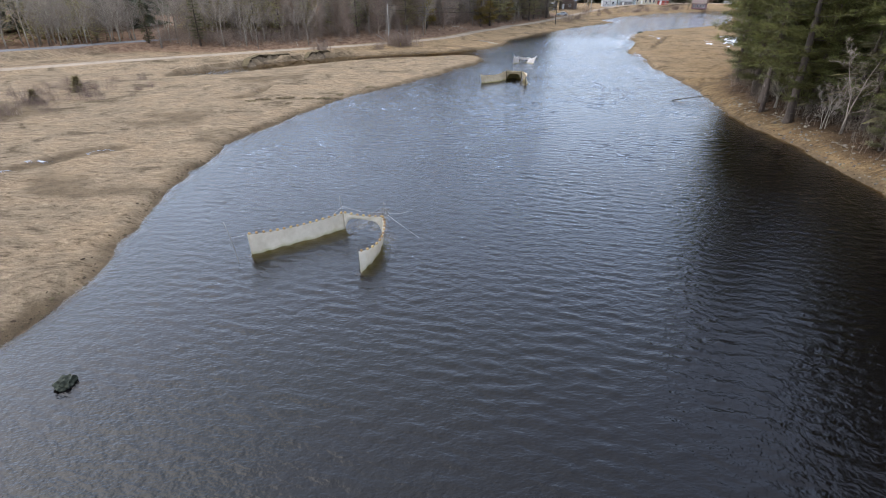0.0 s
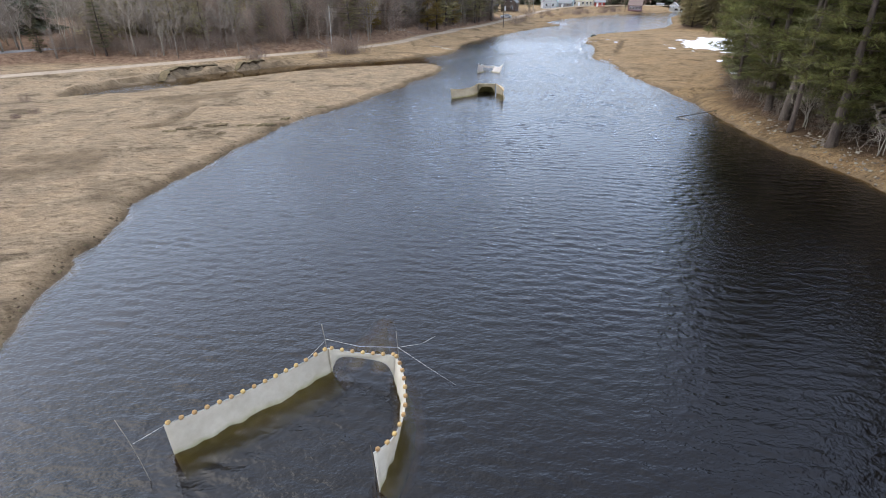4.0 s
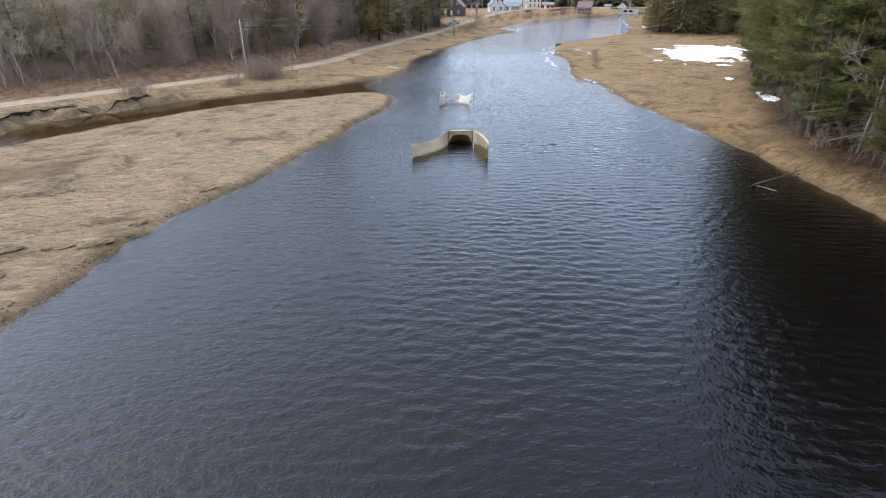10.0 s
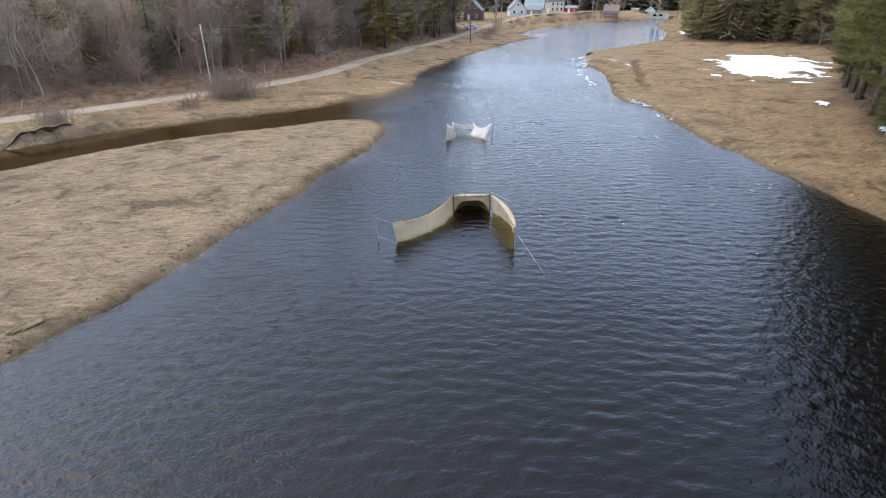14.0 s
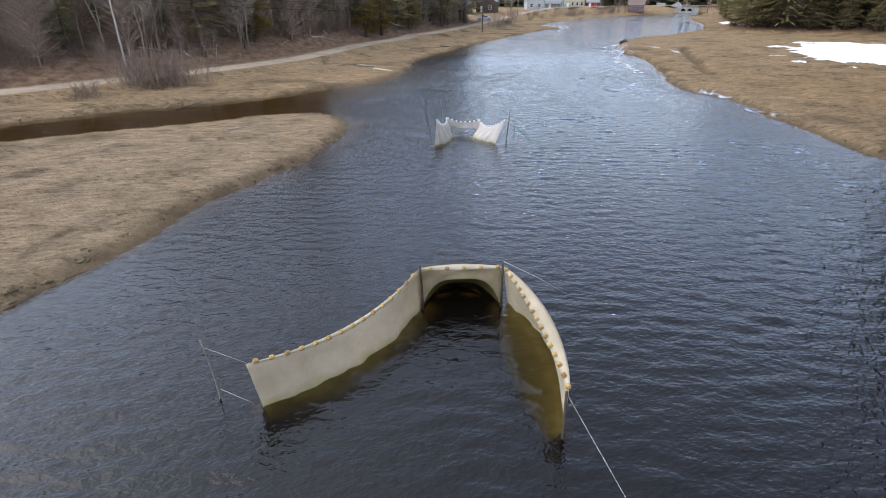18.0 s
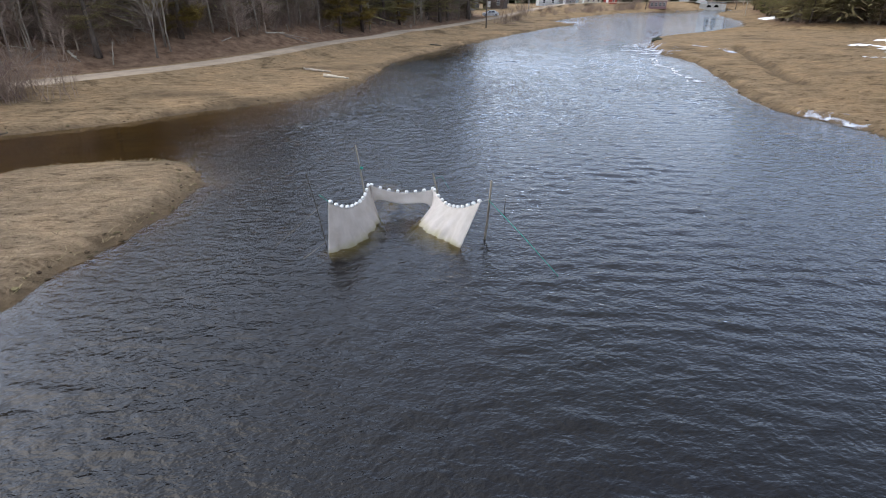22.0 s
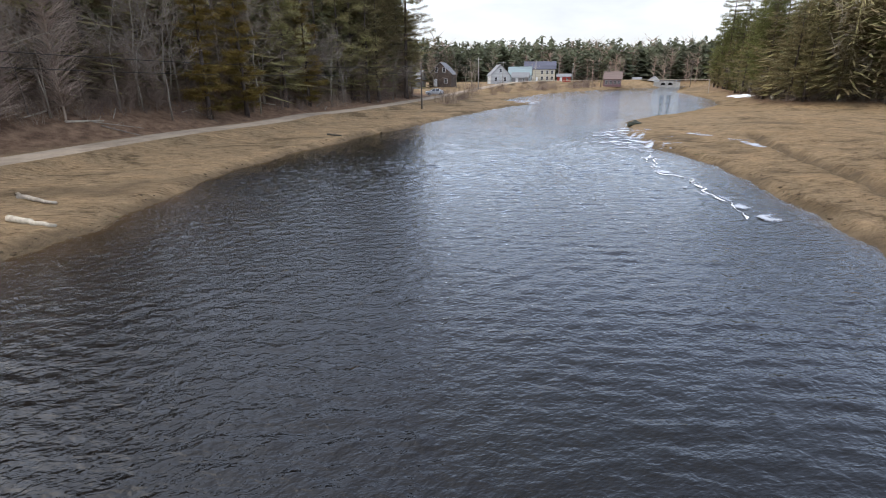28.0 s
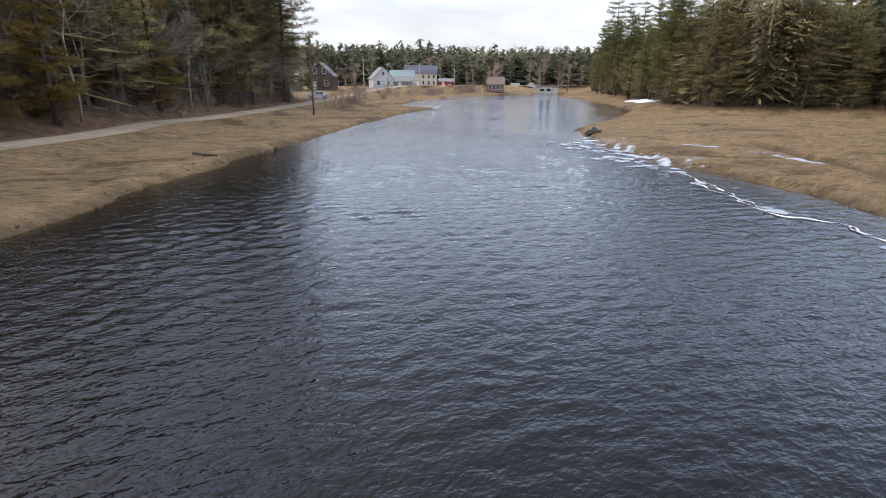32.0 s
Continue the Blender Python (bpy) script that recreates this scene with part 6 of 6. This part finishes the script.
vrng = random.Random(23)
for k in range(72):
    t = vrng.random()
    x, y = 58 + 78 * t + vrng.uniform(-6, 6), 236 + 72 * t + vrng.uniform(-5, 5)
    if ground_z(x, y) > 0.5:
        plant(SHRUBS, x, y, vrng, 0.9, 1.9)
for x, y, s_ in ((126.5, 295.5, 0.5), (53, 258, 0.55), (61, 268, 0.6), (70, 275, 0.45)):
    plant(SPRUCES, x, y, vrng, s_, s_ * 1.05)
for x, y in ((52, 250), (66, 262), (72, 290), (90, 318), (108, 322), (128, 335), (143, 320), (60, 256), (78, 300), (46, 246)):
    plant(BARE, x, y, vrng, 0.6, 0.9)


# ---- loose things along the banks ----
M_CLOD_D = mat("brown_turf", (0.24, 0.175, 0.1), 0.95, var=(0.08, 0.06, 0.035), scale=3.0, bump=0.9, bump_scale=9, obj=0.2)

def rock(name, x, y, z, r, m_, label, seed, flat=0.6, category="rock", group="", ragged=0.14):
    rng = random.Random(seed)
    bm = bmesh.new()
    bmesh.ops.create_icosphere(bm, subdivisions=3 if r > 0.25 else 2, radius=r)
    off = Vector((rng.uniform(0, 50), rng.uniform(0, 50), 0))
    for v in bm.verts:
        k = 1 + 0.45 * noise.noise(v.co * (1.6 / r) + off) + ragged * noise.noise(v.co * (4 / r) + off)
        v.co = Vector((v.co.x * k, v.co.y * k * 0.8, v.co.z * k * flat))
    me = bpy.data.meshes.new(name)
    bm.to_mesh(me)
    bm.free()
    me.materials.append(m_)
    ob = new(name, me)
    ob.matrix_basis = pose(x, y, z, 0, 0, rng.uniform(0, 360))
    return tagged(ob, label, category, group)


rock("weedy_rock", -13.25, 13.5, 0.03, 0.36, M_WETROCK, "dark weed-covered rock breaking the water surface", 1, 0.6, ragged=0.5)
rock("turf_boulder", 54.6, 155.6, 0.2, 0.75, M_WETROCK, "dark slumped turf block at the marsh point", 2, 0.6)
rock("shore_rock", -14.0, 60.0, 0.05, 0.28, M_WETROCK, "small dark rock at the marsh edge", 3)
for k, (x, y, r, turn) in enumerate(((-18.3, 61.7, 0.55, 20), (-15.8, 61.7, 0.45, 10), (-13.9, 61.8, 0.5, 35), (-20.5, 60.4, 0.5, 15), (-21.7, 59.6, 0.35, 0), (-17.2, 58.6, 0.3, 50), (-12.6, 64.2, 0.4, 45), (-9.6, 69.3, 0.4, 50))):
    o = rock("turf_slab", x, y, ground_z(x, y) + 0.03, r, M_CLOD_D, "slumped slab of brown marsh turf", 300 + k, 0.3, "turf", "turf slabs of the marsh edge", 0.4)
    o.matrix_basis = pose(x, y, ground_z(x, y) + 0.03, 0, 0, turn) @ Matrix.Diagonal((1.6, 0.7, 1, 1))
STONES = [rock("stone", 0, 0, -500, 0.2, M_STONE, "grey rounded stone on the gravel bank", 40 + k, 0.65, "stone", "stones of the gravel bank").data for k in range(5)]
for o in [o for o in scene.objects if o.location.z < -400 and o.name.startswith("stone")]:
    bpy.data.objects.remove(o)
srng = random.Random(9)
for k in range(260):
    t = srng.random()
    x, y = 28.6 + 2.6 * t + srng.uniform(-0.9, 0.9), 28 + 32 * t + srng.uniform(-1.5, 1.5)
    x += srng.uniform(0, 1.6)
    z = ground_z(x, y)
    if z < 0.02:
        continue
    o = tagged(new("stone", STONES[k % 5]), "grey rounded stone on the gravel bank", "stone", "stones of the gravel bank")
    s_ = srng.uniform(0.2, 0.75) * (1.7 if srng.random() < 0.08 else 1)
    o.matrix_basis = pose(x, y, z, srng.uniform(-15, 15), srng.uniform(-15, 15), srng.uniform(0, 360)) @ Matrix.Scale(s_, 4)


def log(name, a, b, r, m_, label, knots=3, seed=0, category="log", group="", droop=0.0):
    """A worn log or branch between two places, with stubs."""
    rng = random.Random(seed)
    a, b = Vector(a), Vector(b)
    sp = Soup()
    n_ = 7
    pts = [a.lerp(b, t / n_) + Vector((rng.uniform(-1, 1) * r * 0.6, rng.uniform(-1, 1) * r * 0.6, -droop * 4 * (t / n_) * (1 - t / n_) + r * 0.5)) for t in range(n_ + 1)]
    sp.tube(pts, [r * (1.05 - 0.5 * t / n_) for t in range(n_ + 1)], 8)
    for k in range(knots):
        p = pts[rng.randrange(2, n_)]
        d = ((b - a).normalized() * 0.5 + Vector((rng.uniform(-1, 1), rng.uniform(-1, 1), rng.uniform(0, 0.8)))).normalized()
        sp.spike(p, p + d * (b - a).length * rng.uniform(0.1, 0.3), r * 0.4)
    ob = new(name, sp.mesh(name, m_, True))
    return tagged(ob, label, category, group)


def gz_(x, y):
    return ground_z(x, y)


def on_ground(x, y, up=0.0):
    return (x, y, max(ground_z(x, y), -0.05) + up)


log("driftwood_log", on_ground(10.4, 125.6, 0.05), on_ground(12.3, 124.6, 0.0), 0.13, M_DRIFT, "pale driftwood log lying at the water's edge", 1, 1)
log("driftwood_plank", on_ground(8.4, 130.3), on_ground(10.7, 128.4), 0.12, M_DRIFT, "pale weathered timber lying on the grassy bank", 0, 2)
log("driftwood_branch", on_ground(22.4, 153.6), on_ground(23.5, 152.0), 0.1, M_STAKE_D, "dark waterlogged branch on the bank", 2, 3)
log("sunken_branch", (27.5, 60.9, -0.03), (26.7, 61.8, 0.12), 0.035, M_BARK_GREY, "pale bent branch reaching into the water", 2, 4)
log("leaning_log", (26.5, 62.0, 0.08), (31.2, 62.9, 0.5), 0.06, M_STAKE_D, "dark fallen log reaching out over the water", 2, 5)
log("driftwood_tree", on_ground(92, 177, 0.1), on_ground(104, 190, 0.2), 0.22, M_DRIFT, "long bleached driftwood trunk at the marsh edge", 5, 6)
log("driftwood_tree", on_ground(95, 176, 0.1), on_ground(107, 182, 0.2), 0.2, M_DRIFT, "long bleached driftwood trunk at the marsh edge", 5, 7)
log("driftwood_tree", on_ground(99, 181, 0.1), on_ground(108, 186, 0.2), 0.18, M_DRIFT, "long bleached driftwood trunk at the marsh edge", 6, 8)
lrng = random.Random(31)
for k in range(46):
    px, py, nx, ny = lrng.choice(along(LEFT_EDGE[3:], 2.0))
    o = lrng.uniform(-0.5, 5.5)
    x, y = px + nx * o, py + ny * o
    w = lrng.uniform(0, 6.28)
    L = lrng.uniform(1.2, 4.0)
    log("fallen_branch", on_ground(x, y), on_ground(x + L * math.cos(w), y + L * math.sin(w)), lrng.uniform(0.04, 0.11), M_DRIFT if lrng.random() < 0.35 else M_BARK_GREY, "fallen grey branch lying on the wooded slope", 4, k + 100, "branch", "fallen branches of the slope")
for k in range(34):
    px, py, nx, ny = lrng.choice(along(RIGHT_EDGE[:9], 1.5))
    o = lrng.uniform(-1.8, 2.0)
    x, y = px - nx * o, py - ny * o
    w = lrng.uniform(0, 6.28)
    L = lrng.uniform(0.6, 2.0)
    log("fallen_branch", on_ground(x, y, 0.05), on_ground(x + L * math.cos(w), y + L * math.sin(w), 0.15), lrng.uniform(0.02, 0.05), M_DEADTWIG, "fallen grey branch lying on the pine bank", 5, k + 200, "branch", "fallen branches of the pine bank")
log("broken_snag", on_ground(-6.8, 131.0), (-6.5, 131.1, ground_z(-6.8, 131) + 1.8), 0.05, M_BARK_GREY, "broken pale dead stem standing on the slope", 1, 9, "snag")


# ---- undercut creek bank ----
def eroded_bank(line, label, seed):
    th = empty("eroded_bank", label, "creek bank")
    fine = []
    for (x0, y0), (x1, y1) in zip(line[:-1], line[1:]):
        L = math.hypot(x1 - x0, y1 - y0)
        for k in range(max(2, int(L / 0.25))):
            t = k / max(2, int(L / 0.25))
            fine.append((x0 + (x1 - x0) * t, y0 + (y1 - y0) * t, (y1 - y0) / L, -(x1 - x0) / L))
    soil, turf, fringe, fs, ft, ff = [], [], [], [], [], []
    n_ = len(fine)
    for i, (x, y, ox, oy) in enumerate(fine):
        end = min(1.0, min(i, n_ - 1 - i) / 6)
        j = 0.9 * float(fbm(i * 0.09, 3.0, seed, 3))
        x, y = x + ox * j, y + oy * j
        top = (1.05 + 0.5 * float(fbm(i * 0.12, 9.0, seed, 3))) * end + 0.1
        for t, out in ((0.0, 1.0), (0.3, 0.7), (0.65, 0.25), (1.0, 0.0)):
            q = out + 0.16 * float(vnoise(i * 0.5, t * 5, seed))
            soil.append((x + ox * q, y + oy * q, -0.08 + (top + 0.02) * t))
        lip = 0.3 + 0.22 * float(vnoise(i * 0.55, 1.0, seed + 2)) + 0.12 * float(vnoise(i * 1.3, 5.0, seed + 2))
        hang = (0.36 + 0.28 * float(vnoise(i * 0.9, 2.0, seed + 3))) * end
        # dark strip hung below the lip as the shade of its underside
        fringe += [(x + ox * (lip * 0.5), y + oy * (lip * 0.5), top - hang), (x + ox * lip, y + oy * lip, top - 0.02)]
        for out, dz in ((lip, 0.0), (lip - 0.12, 0.05), (-0.5, 0.06), (-1.6, -0.3)):
            turf.append((x + ox * out, y + oy * out, top + dz * end + 0.03 * float(vnoise(i * 0.7, out * 2, seed + 4))))
    for i in range(n_ - 1):
        for r in range(3):
            a = i * 4 + r
            fs.append((a, a + 4, a + 5, a + 1))
            ft.append((a, a + 4, a + 5, a + 1))
        ff.append((2 * i, 2 * i + 2, 2 * i + 3, 2 * i + 1))
    mesh_object("soil_face", soil, fs, M_SOIL, th, "pale brown eroded soil", True)
    mesh_object("turf_lip", turf, ft, M_CLOD, th, "overhanging brown turf edge", True)
    mesh_object("root_fringe", fringe, ff, M_LIP_SHADE, th, "dark ragged strip for the shade under the lip", True)


M_CLOD = mat("slumped_turf", (0.15, 0.112, 0.062), 0.95, var=(0.07, 0.052, 0.03), scale=2.0, bump=0.9, bump_scale=9, island=0.45, coord="World")
M_LIP_SHADE = mat("root_fringe", (0.085, 0.06, 0.034), 0.95, var=(0.03, 0.022, 0.013), scale=2.5, bump=0.9, bump_scale=8, coord="World")
M_SOIL = mat("bank_soil", (0.25, 0.185, 0.115), 0.95, var=(0.12, 0.085, 0.052), scale=3, bump=0.8, bump_scale=9, coord="World")
eroded_bank([(-32.6, 90.2), (-31.4, 93.5), (-29.9, 97.4), (-28.8, 98.6), (-27.0, 98.4), (-25.6, 98.6)], "dark undercut creek bank with an overhanging turf lip", 5)
eroded_bank([(-25.0, 99.6), (-23.6, 101.6), (-21.5, 103.2), (-19.5, 104.0)], "dark undercut creek bank below the roadside turf", 8)
log("stranded_stick", on_ground(-6.4, 108.8), on_ground(-5.9, 109.5, 0.35), 0.03, M_BARK_GREY, "pale stick lodged in the creek bank", 1, 51, "stick")
log("stranded_stick", on_ground(-5.4, 108.6), on_ground(-3.9, 110.2, 0.2), 0.05, M_STAKE_D, "dark stick lodged in the creek bank", 3, 52, "stick")
log("yellow_guy_guard", on_ground(-8.6, 116.4), (-9.3, 117.2, ground_z(-9, 117) + 2.2), 0.045, mat("yellow_plastic", (0.5, 0.38, 0.05), 0.6, scale=8), "slanting yellow guy-wire guard beside the pole", 0, 53, "guy guard")
log("wrack_pile", on_ground(0.2, 98.6, 0.05), on_ground(1.3, 98.9, 0.1), 0.06, M_DRIFT, "small heap of driftwood on the marsh spit", 6, 54, "driftwood")


# ---- snow and shore ice ----
def patchwork(name, label, category, x0, x1, y0, y1, step, want, lift, material, kind=""):
    """A sheet where want(x, y) is positive, its rim ragged and thin."""
    xs, ys = np.arange(x0, x1, step), np.arange(y0, y1, step)
    X, Y = np.meshgrid(xs, ys)
    W = want(X, Y)
    gx_, gy_ = np.clip(np.searchsorted(gxs, X) - 1, 0, len(gxs) - 2), np.clip(np.searchsorted(gys, Y) - 1, 0, len(gys) - 2)
    u, v = (X - gxs[gx_]) / (gxs[gx_ + 1] - gxs[gx_]), (Y - gys[gy_]) / (gys[gy_ + 1] - gys[gy_])
    Z = (gz[gy_, gx_] * (1 - u) + gz[gy_, gx_ + 1] * u) * (1 - v) + (gz[gy_ + 1, gx_] * (1 - u) + gz[gy_ + 1, gx_ + 1] * u) * v
    Z = lift(W, Z)
    idx, verts, faces = {}, [], []
    ny, nx = W.shape
    for j in range(ny - 1):
        for i in range(nx - 1):
            if W[j:j + 2, i:i + 2].min() > 0:
                f = []
                for jj, ii in ((j, i), (j, i + 1), (j + 1, i + 1), (j + 1, i)):
                    if (jj, ii) not in idx:
                        idx[(jj, ii)] = len(verts)
                        verts.append((X[jj, ii], Y[jj, ii], Z[jj, ii]))
                    f.append(idx[(jj, ii)])
                faces.append(f)
    if not faces:
        return None
    ob = mesh_object(name, verts, faces, material, None, "", True)
    body = ob.data.attributes.new("body", "FLOAT", "POINT")
    body.data.foreach_set("value", [min(1.0, float(W[j, i]) * 2.2) for j, i in idx])
    return tagged(ob, label, category, kind=kind)


def blob(cx, cy, rx, ry, rot, ragged, seed):
    c, s_ = math.cos(radians(rot)), math.sin(radians(rot))

    def want(x, y):
        u, v = ((x - cx) * c + (y - cy) * s_) / rx, (-(x - cx) * s_ + (y - cy) * c) / ry
        return 1 - np.hypot(u, v) + ragged * fbm(x * 0.35, y * 0.35, seed, 4)
    return want


def snow_lift(W, Z):
    return Z + 0.02 + 0.16 * smooth(0, 0.3, W)


for k, (cx, cy, rx, ry, rot, rag, st) in enumerate([(73, 129, 17, 8, 48, 0.7, 0.4), (46.3, 83, 2.2, 0.6, 70, 0.8, 0.2), (47.5, 85.5, 1.3, 0.5, 60, 0.8, 0.2), (54, 98.5, 2.4, 0.8, 60, 0.8, 0.25),
                                              (104, 177, 8, 1.6, 60, 0.9, 0.4), (106, 200, 9, 1.6, 60, 0.9, 0.4), (115, 168, 9, 1.5, -40, 0.9, 0.4), (150, 243, 12, 2.0, 60, 0.8, 0.6), (128, 216, 9, 1.5, 58, 0.8, 0.5)]):
    m_ = max(rx, ry) * 1.5
    patchwork("snow_patch", "melting white snow patch on the brown marsh", "snow", cx - m_, cx + m_, cy - m_, cy + m_, st, blob(cx, cy, rx, ry, rot, rag, 60 + k), snow_lift, M_SNOW)


def ice_want(line, wide, seed, amount):
    def want(x, y):
        d, _ = seg_distance(x, y, line)
        n1 = fbm(x * 0.55, y * 0.55, seed, 4)
        vein = 1 - np.abs(fbm(x * 0.4 + 3, y * 0.4, seed + 9, 4)) * 7
        return np.maximum(amount + n1 * 1.4 - d / wide, (vein - 0.55) * (d < wide * 1.6) - 0.1 * (d / wide))
    return want


def ice_lift(W, Z):
    return np.maximum(Z + 0.015, 0.05 + 0.0 * W)


for k, (x, y, r) in enumerate(((-30.2, 33.6, 1.6), (-29.6, 36.6, 1.3), (-27.2, 39.5, 1.2), (-31.0, 31.0, 1.2))):
    patchwork("ice_scrap", "thin scrap of rotting ice lying in the marsh grass", "ice", x - 2.5, x + 2.5, y - 2.5, y + 2.5, 0.15, blob(x, y, r, 0.35, 35, 0.9, 90 + k), snow_lift, M_ICE)
ICE = [([(50.5, 152), (47.6, 146), (45.6, 140)], 2.4, 81, 0.95, 42, 54, 138, 155),
       ([(46.0, 141), (43.8, 136.3), (41.0, 131), (41.0, 128.4), (39.9, 125.6), (39.3, 123), (38.4, 120)], 0.75, 82, 0.5, 36, 50, 116, 144),
       ([(37.2, 108), (37.4, 105), (35.6, 99), (36, 97)], 0.7, 83, 0.35, 32, 42, 94, 112),
       ([(60, 203), (63, 208), (68, 213), (63, 214)], 2.6, 87, 0.95, 56, 74, 198, 220),
       ([(54, 146), (53.5, 140), (51.5, 132)], 0.6, 85, 0.6, 50, 56, 130, 148)]
for line, wide, seed, amount, x0, x1, y0, y1 in ICE:
    patchwork("shore_ice", "thin white rotting ice and foam along the marsh edge", "ice", x0, x1, y0, y1, 0.18, ice_want(line, wide, seed, amount), ice_lift, M_ICE, "stuff")


def foam_line(line, strands, seed, reach, label):
    """Wavering white strands of foam and ice slush that mark the edge of the flats."""
    rng = random.Random(seed)
    sp = Soup()
    pts = along_points([(x, y, 0) for x, y in line], 260)
    for k in range(strands):
        i0 = rng.randrange(0, 200)
        i1 = min(260, i0 + rng.randrange(25, 90))
        off = rng.gauss(0, reach)
        n0 = len(sp.v)
        for i in range(i0, i1 + 1):
            p = pts[i]
            d = (pts[min(i + 1, 260)] - pts[max(i - 1, 0)]).normalized()
            side = Vector((-d.y, d.x, 0))
            w = off + 0.75 * float(fbm(p.x * 0.6 + 7 * k, p.y * 0.6, seed, 3)) + 0.1 * float(vnoise(p.x * 2.0, p.y * 2.0 + k, seed))
            wide = (0.008 + 0.085 * max(0.0, float(vnoise(i * 0.17, k * 3.1, seed + 1)) + 0.25) ** 1.5) * min(1.0, (i - i0) / 4, (i1 - i) / 4 + 0.02)
            q = p + side * w
            z = max(0.035, ground_z(q.x, q.y) + 0.02)
            sp.v += [Vector((q.x - side.x * wide, q.y - side.y * wide, z)), Vector((q.x + side.x * wide, q.y + side.y * wide, z))]
        for i in range(i1 - i0):
            a_ = n0 + 2 * i
            sp.f.append((a_, a_ + 1, a_ + 3, a_ + 2))
    return tagged(new("foam", sp.mesh("foam", M_SNOW)), label, "foam", kind="stuff")


foam_line([(45.4, 140), (43.8, 136.3), (41.0, 131), (41.0, 128.4), (39.9, 125.6), (39.3, 123), (38.4, 120)], 6, 91, 0.26, "white foam and slush strands off the marsh point")


# ---- dead grass tussocks on the marsh ----
def tussocks(name, label, region, count, seed, tall):
    rng = random.Random(seed)
    sp = Soup()
    made = 0
    while made < count:
        x, y = rng.uniform(*region[0]), rng.uniform(*region[1])
        z = ground_z(x, y)
        if z < 0.12 or z > 1.3 or rng.random() > 0.5 + 0.9 * float(fbm(x * 0.2, y * 0.2, 5, 2)):
            made += 0.2
            continue
        made += 1
        lay = 1.0 + 0.8 * float(vnoise(x * 0.1, y * 0.1, 8))
        for k in range(6):
            w = lay * 2 + rng.uniform(-0.9, 0.9)
            h = tall * rng.uniform(0.5, 1.2)
            p = Vector((x + rng.uniform(-0.25, 0.25), y + rng.uniform(-0.25, 0.25), z - 0.03))
            sp.blade(p, p + Vector((math.cos(w) * h * 1.5, math.sin(w) * h * 1.5, h * rng.uniform(0.2, 0.6))), 0.011, Vector((0, 0, 1)))
    return tagged(new(name, sp.mesh(name, M_STRAW)), label, "grass", kind="stuff")


tussocks("marsh_grass", "matted tan dead grass of the river marsh", ((-40, 8), (15, 104)), 9000, 1, 0.17)
tussocks("spit_grass", "shaggy trampled dead grass of the marsh spit", ((-18, 8), (66, 104)), 5000, 4, 0.13)
tussocks("bank_grass", "matted tan dead grass of the road bank", ((-30, 62), (104, 205)), 7000, 2, 0.16)
tussocks("right_marsh_grass", "matted brown dead grass of the far marsh", ((28, 80), (30, 170)), 9000, 3, 0.17)


# ---- slumped turf along the waterline ----
def clods(name, label, line, count, seed, lo, hi):
    """Small ragged lumps of turf and weed where the marsh breaks into the water."""
    rng = random.Random(seed)
    base = bmesh.new()
    bmesh.ops.create_icosphere(base, subdivisions=1, radius=1.0)
    kit = [v.co.copy() for v in base.verts]
    tri = [tuple(v.index for v in f.verts) for f in base.faces]
    base.free()
    sp = Soup()
    spots = along(line, 0.5)
    for k in range(count):
        x, y, nx, ny = spots[rng.randrange(len(spots))]
        for step in range(-8, 9):
            q = (x - nx * step * 0.35, y - ny * step * 0.35)
            if -0.02 < ground_z(*q) < 0.2:
                x, y = q
                break
        else:
            continue
        x, y = x + rng.gauss(0, 0.25), y + rng.gauss(0, 0.25)
        r = lo + (hi - lo) * rng.random() ** 3
        w = rng.uniform(0, 6.28)
        c, s_ = math.cos(w), math.sin(w)
        n0 = len(sp.v)
        off = rvec(rng, 40)
        z = max(ground_z(x, y), -0.04)
        for v in kit:
            g = r * (1 + 0.7 * noise.noise(v * 1.7 + off))
            px, py = v.x * g * 1.5, v.y * g * 0.8
            sp.v.append(Vector((x + px * c - py * s_, y + px * s_ + py * c, z + v.z * g * 0.55)))
        sp.f += [tuple(i + n0 for i in f) for f in tri]
    return tagged(new(name, sp.mesh(name, M_CLOD)), label, "turf", kind="stuff")


clods("marsh_edge_turf", "dark slumped turf lumps along the marsh edge", LEFT_SHORE[1:18], 800, 3, 0.03, 0.1)
clods("creek_edge_turf", "dark slumped turf lumps along the creek", FAR_SHORE[1:16], 500, 4, 0.03, 0.1)
clods("far_marsh_edge_turf", "brown slumped turf lumps along the far marsh", RIGHT_SHORE[6:25], 800, 5, 0.03, 0.1)
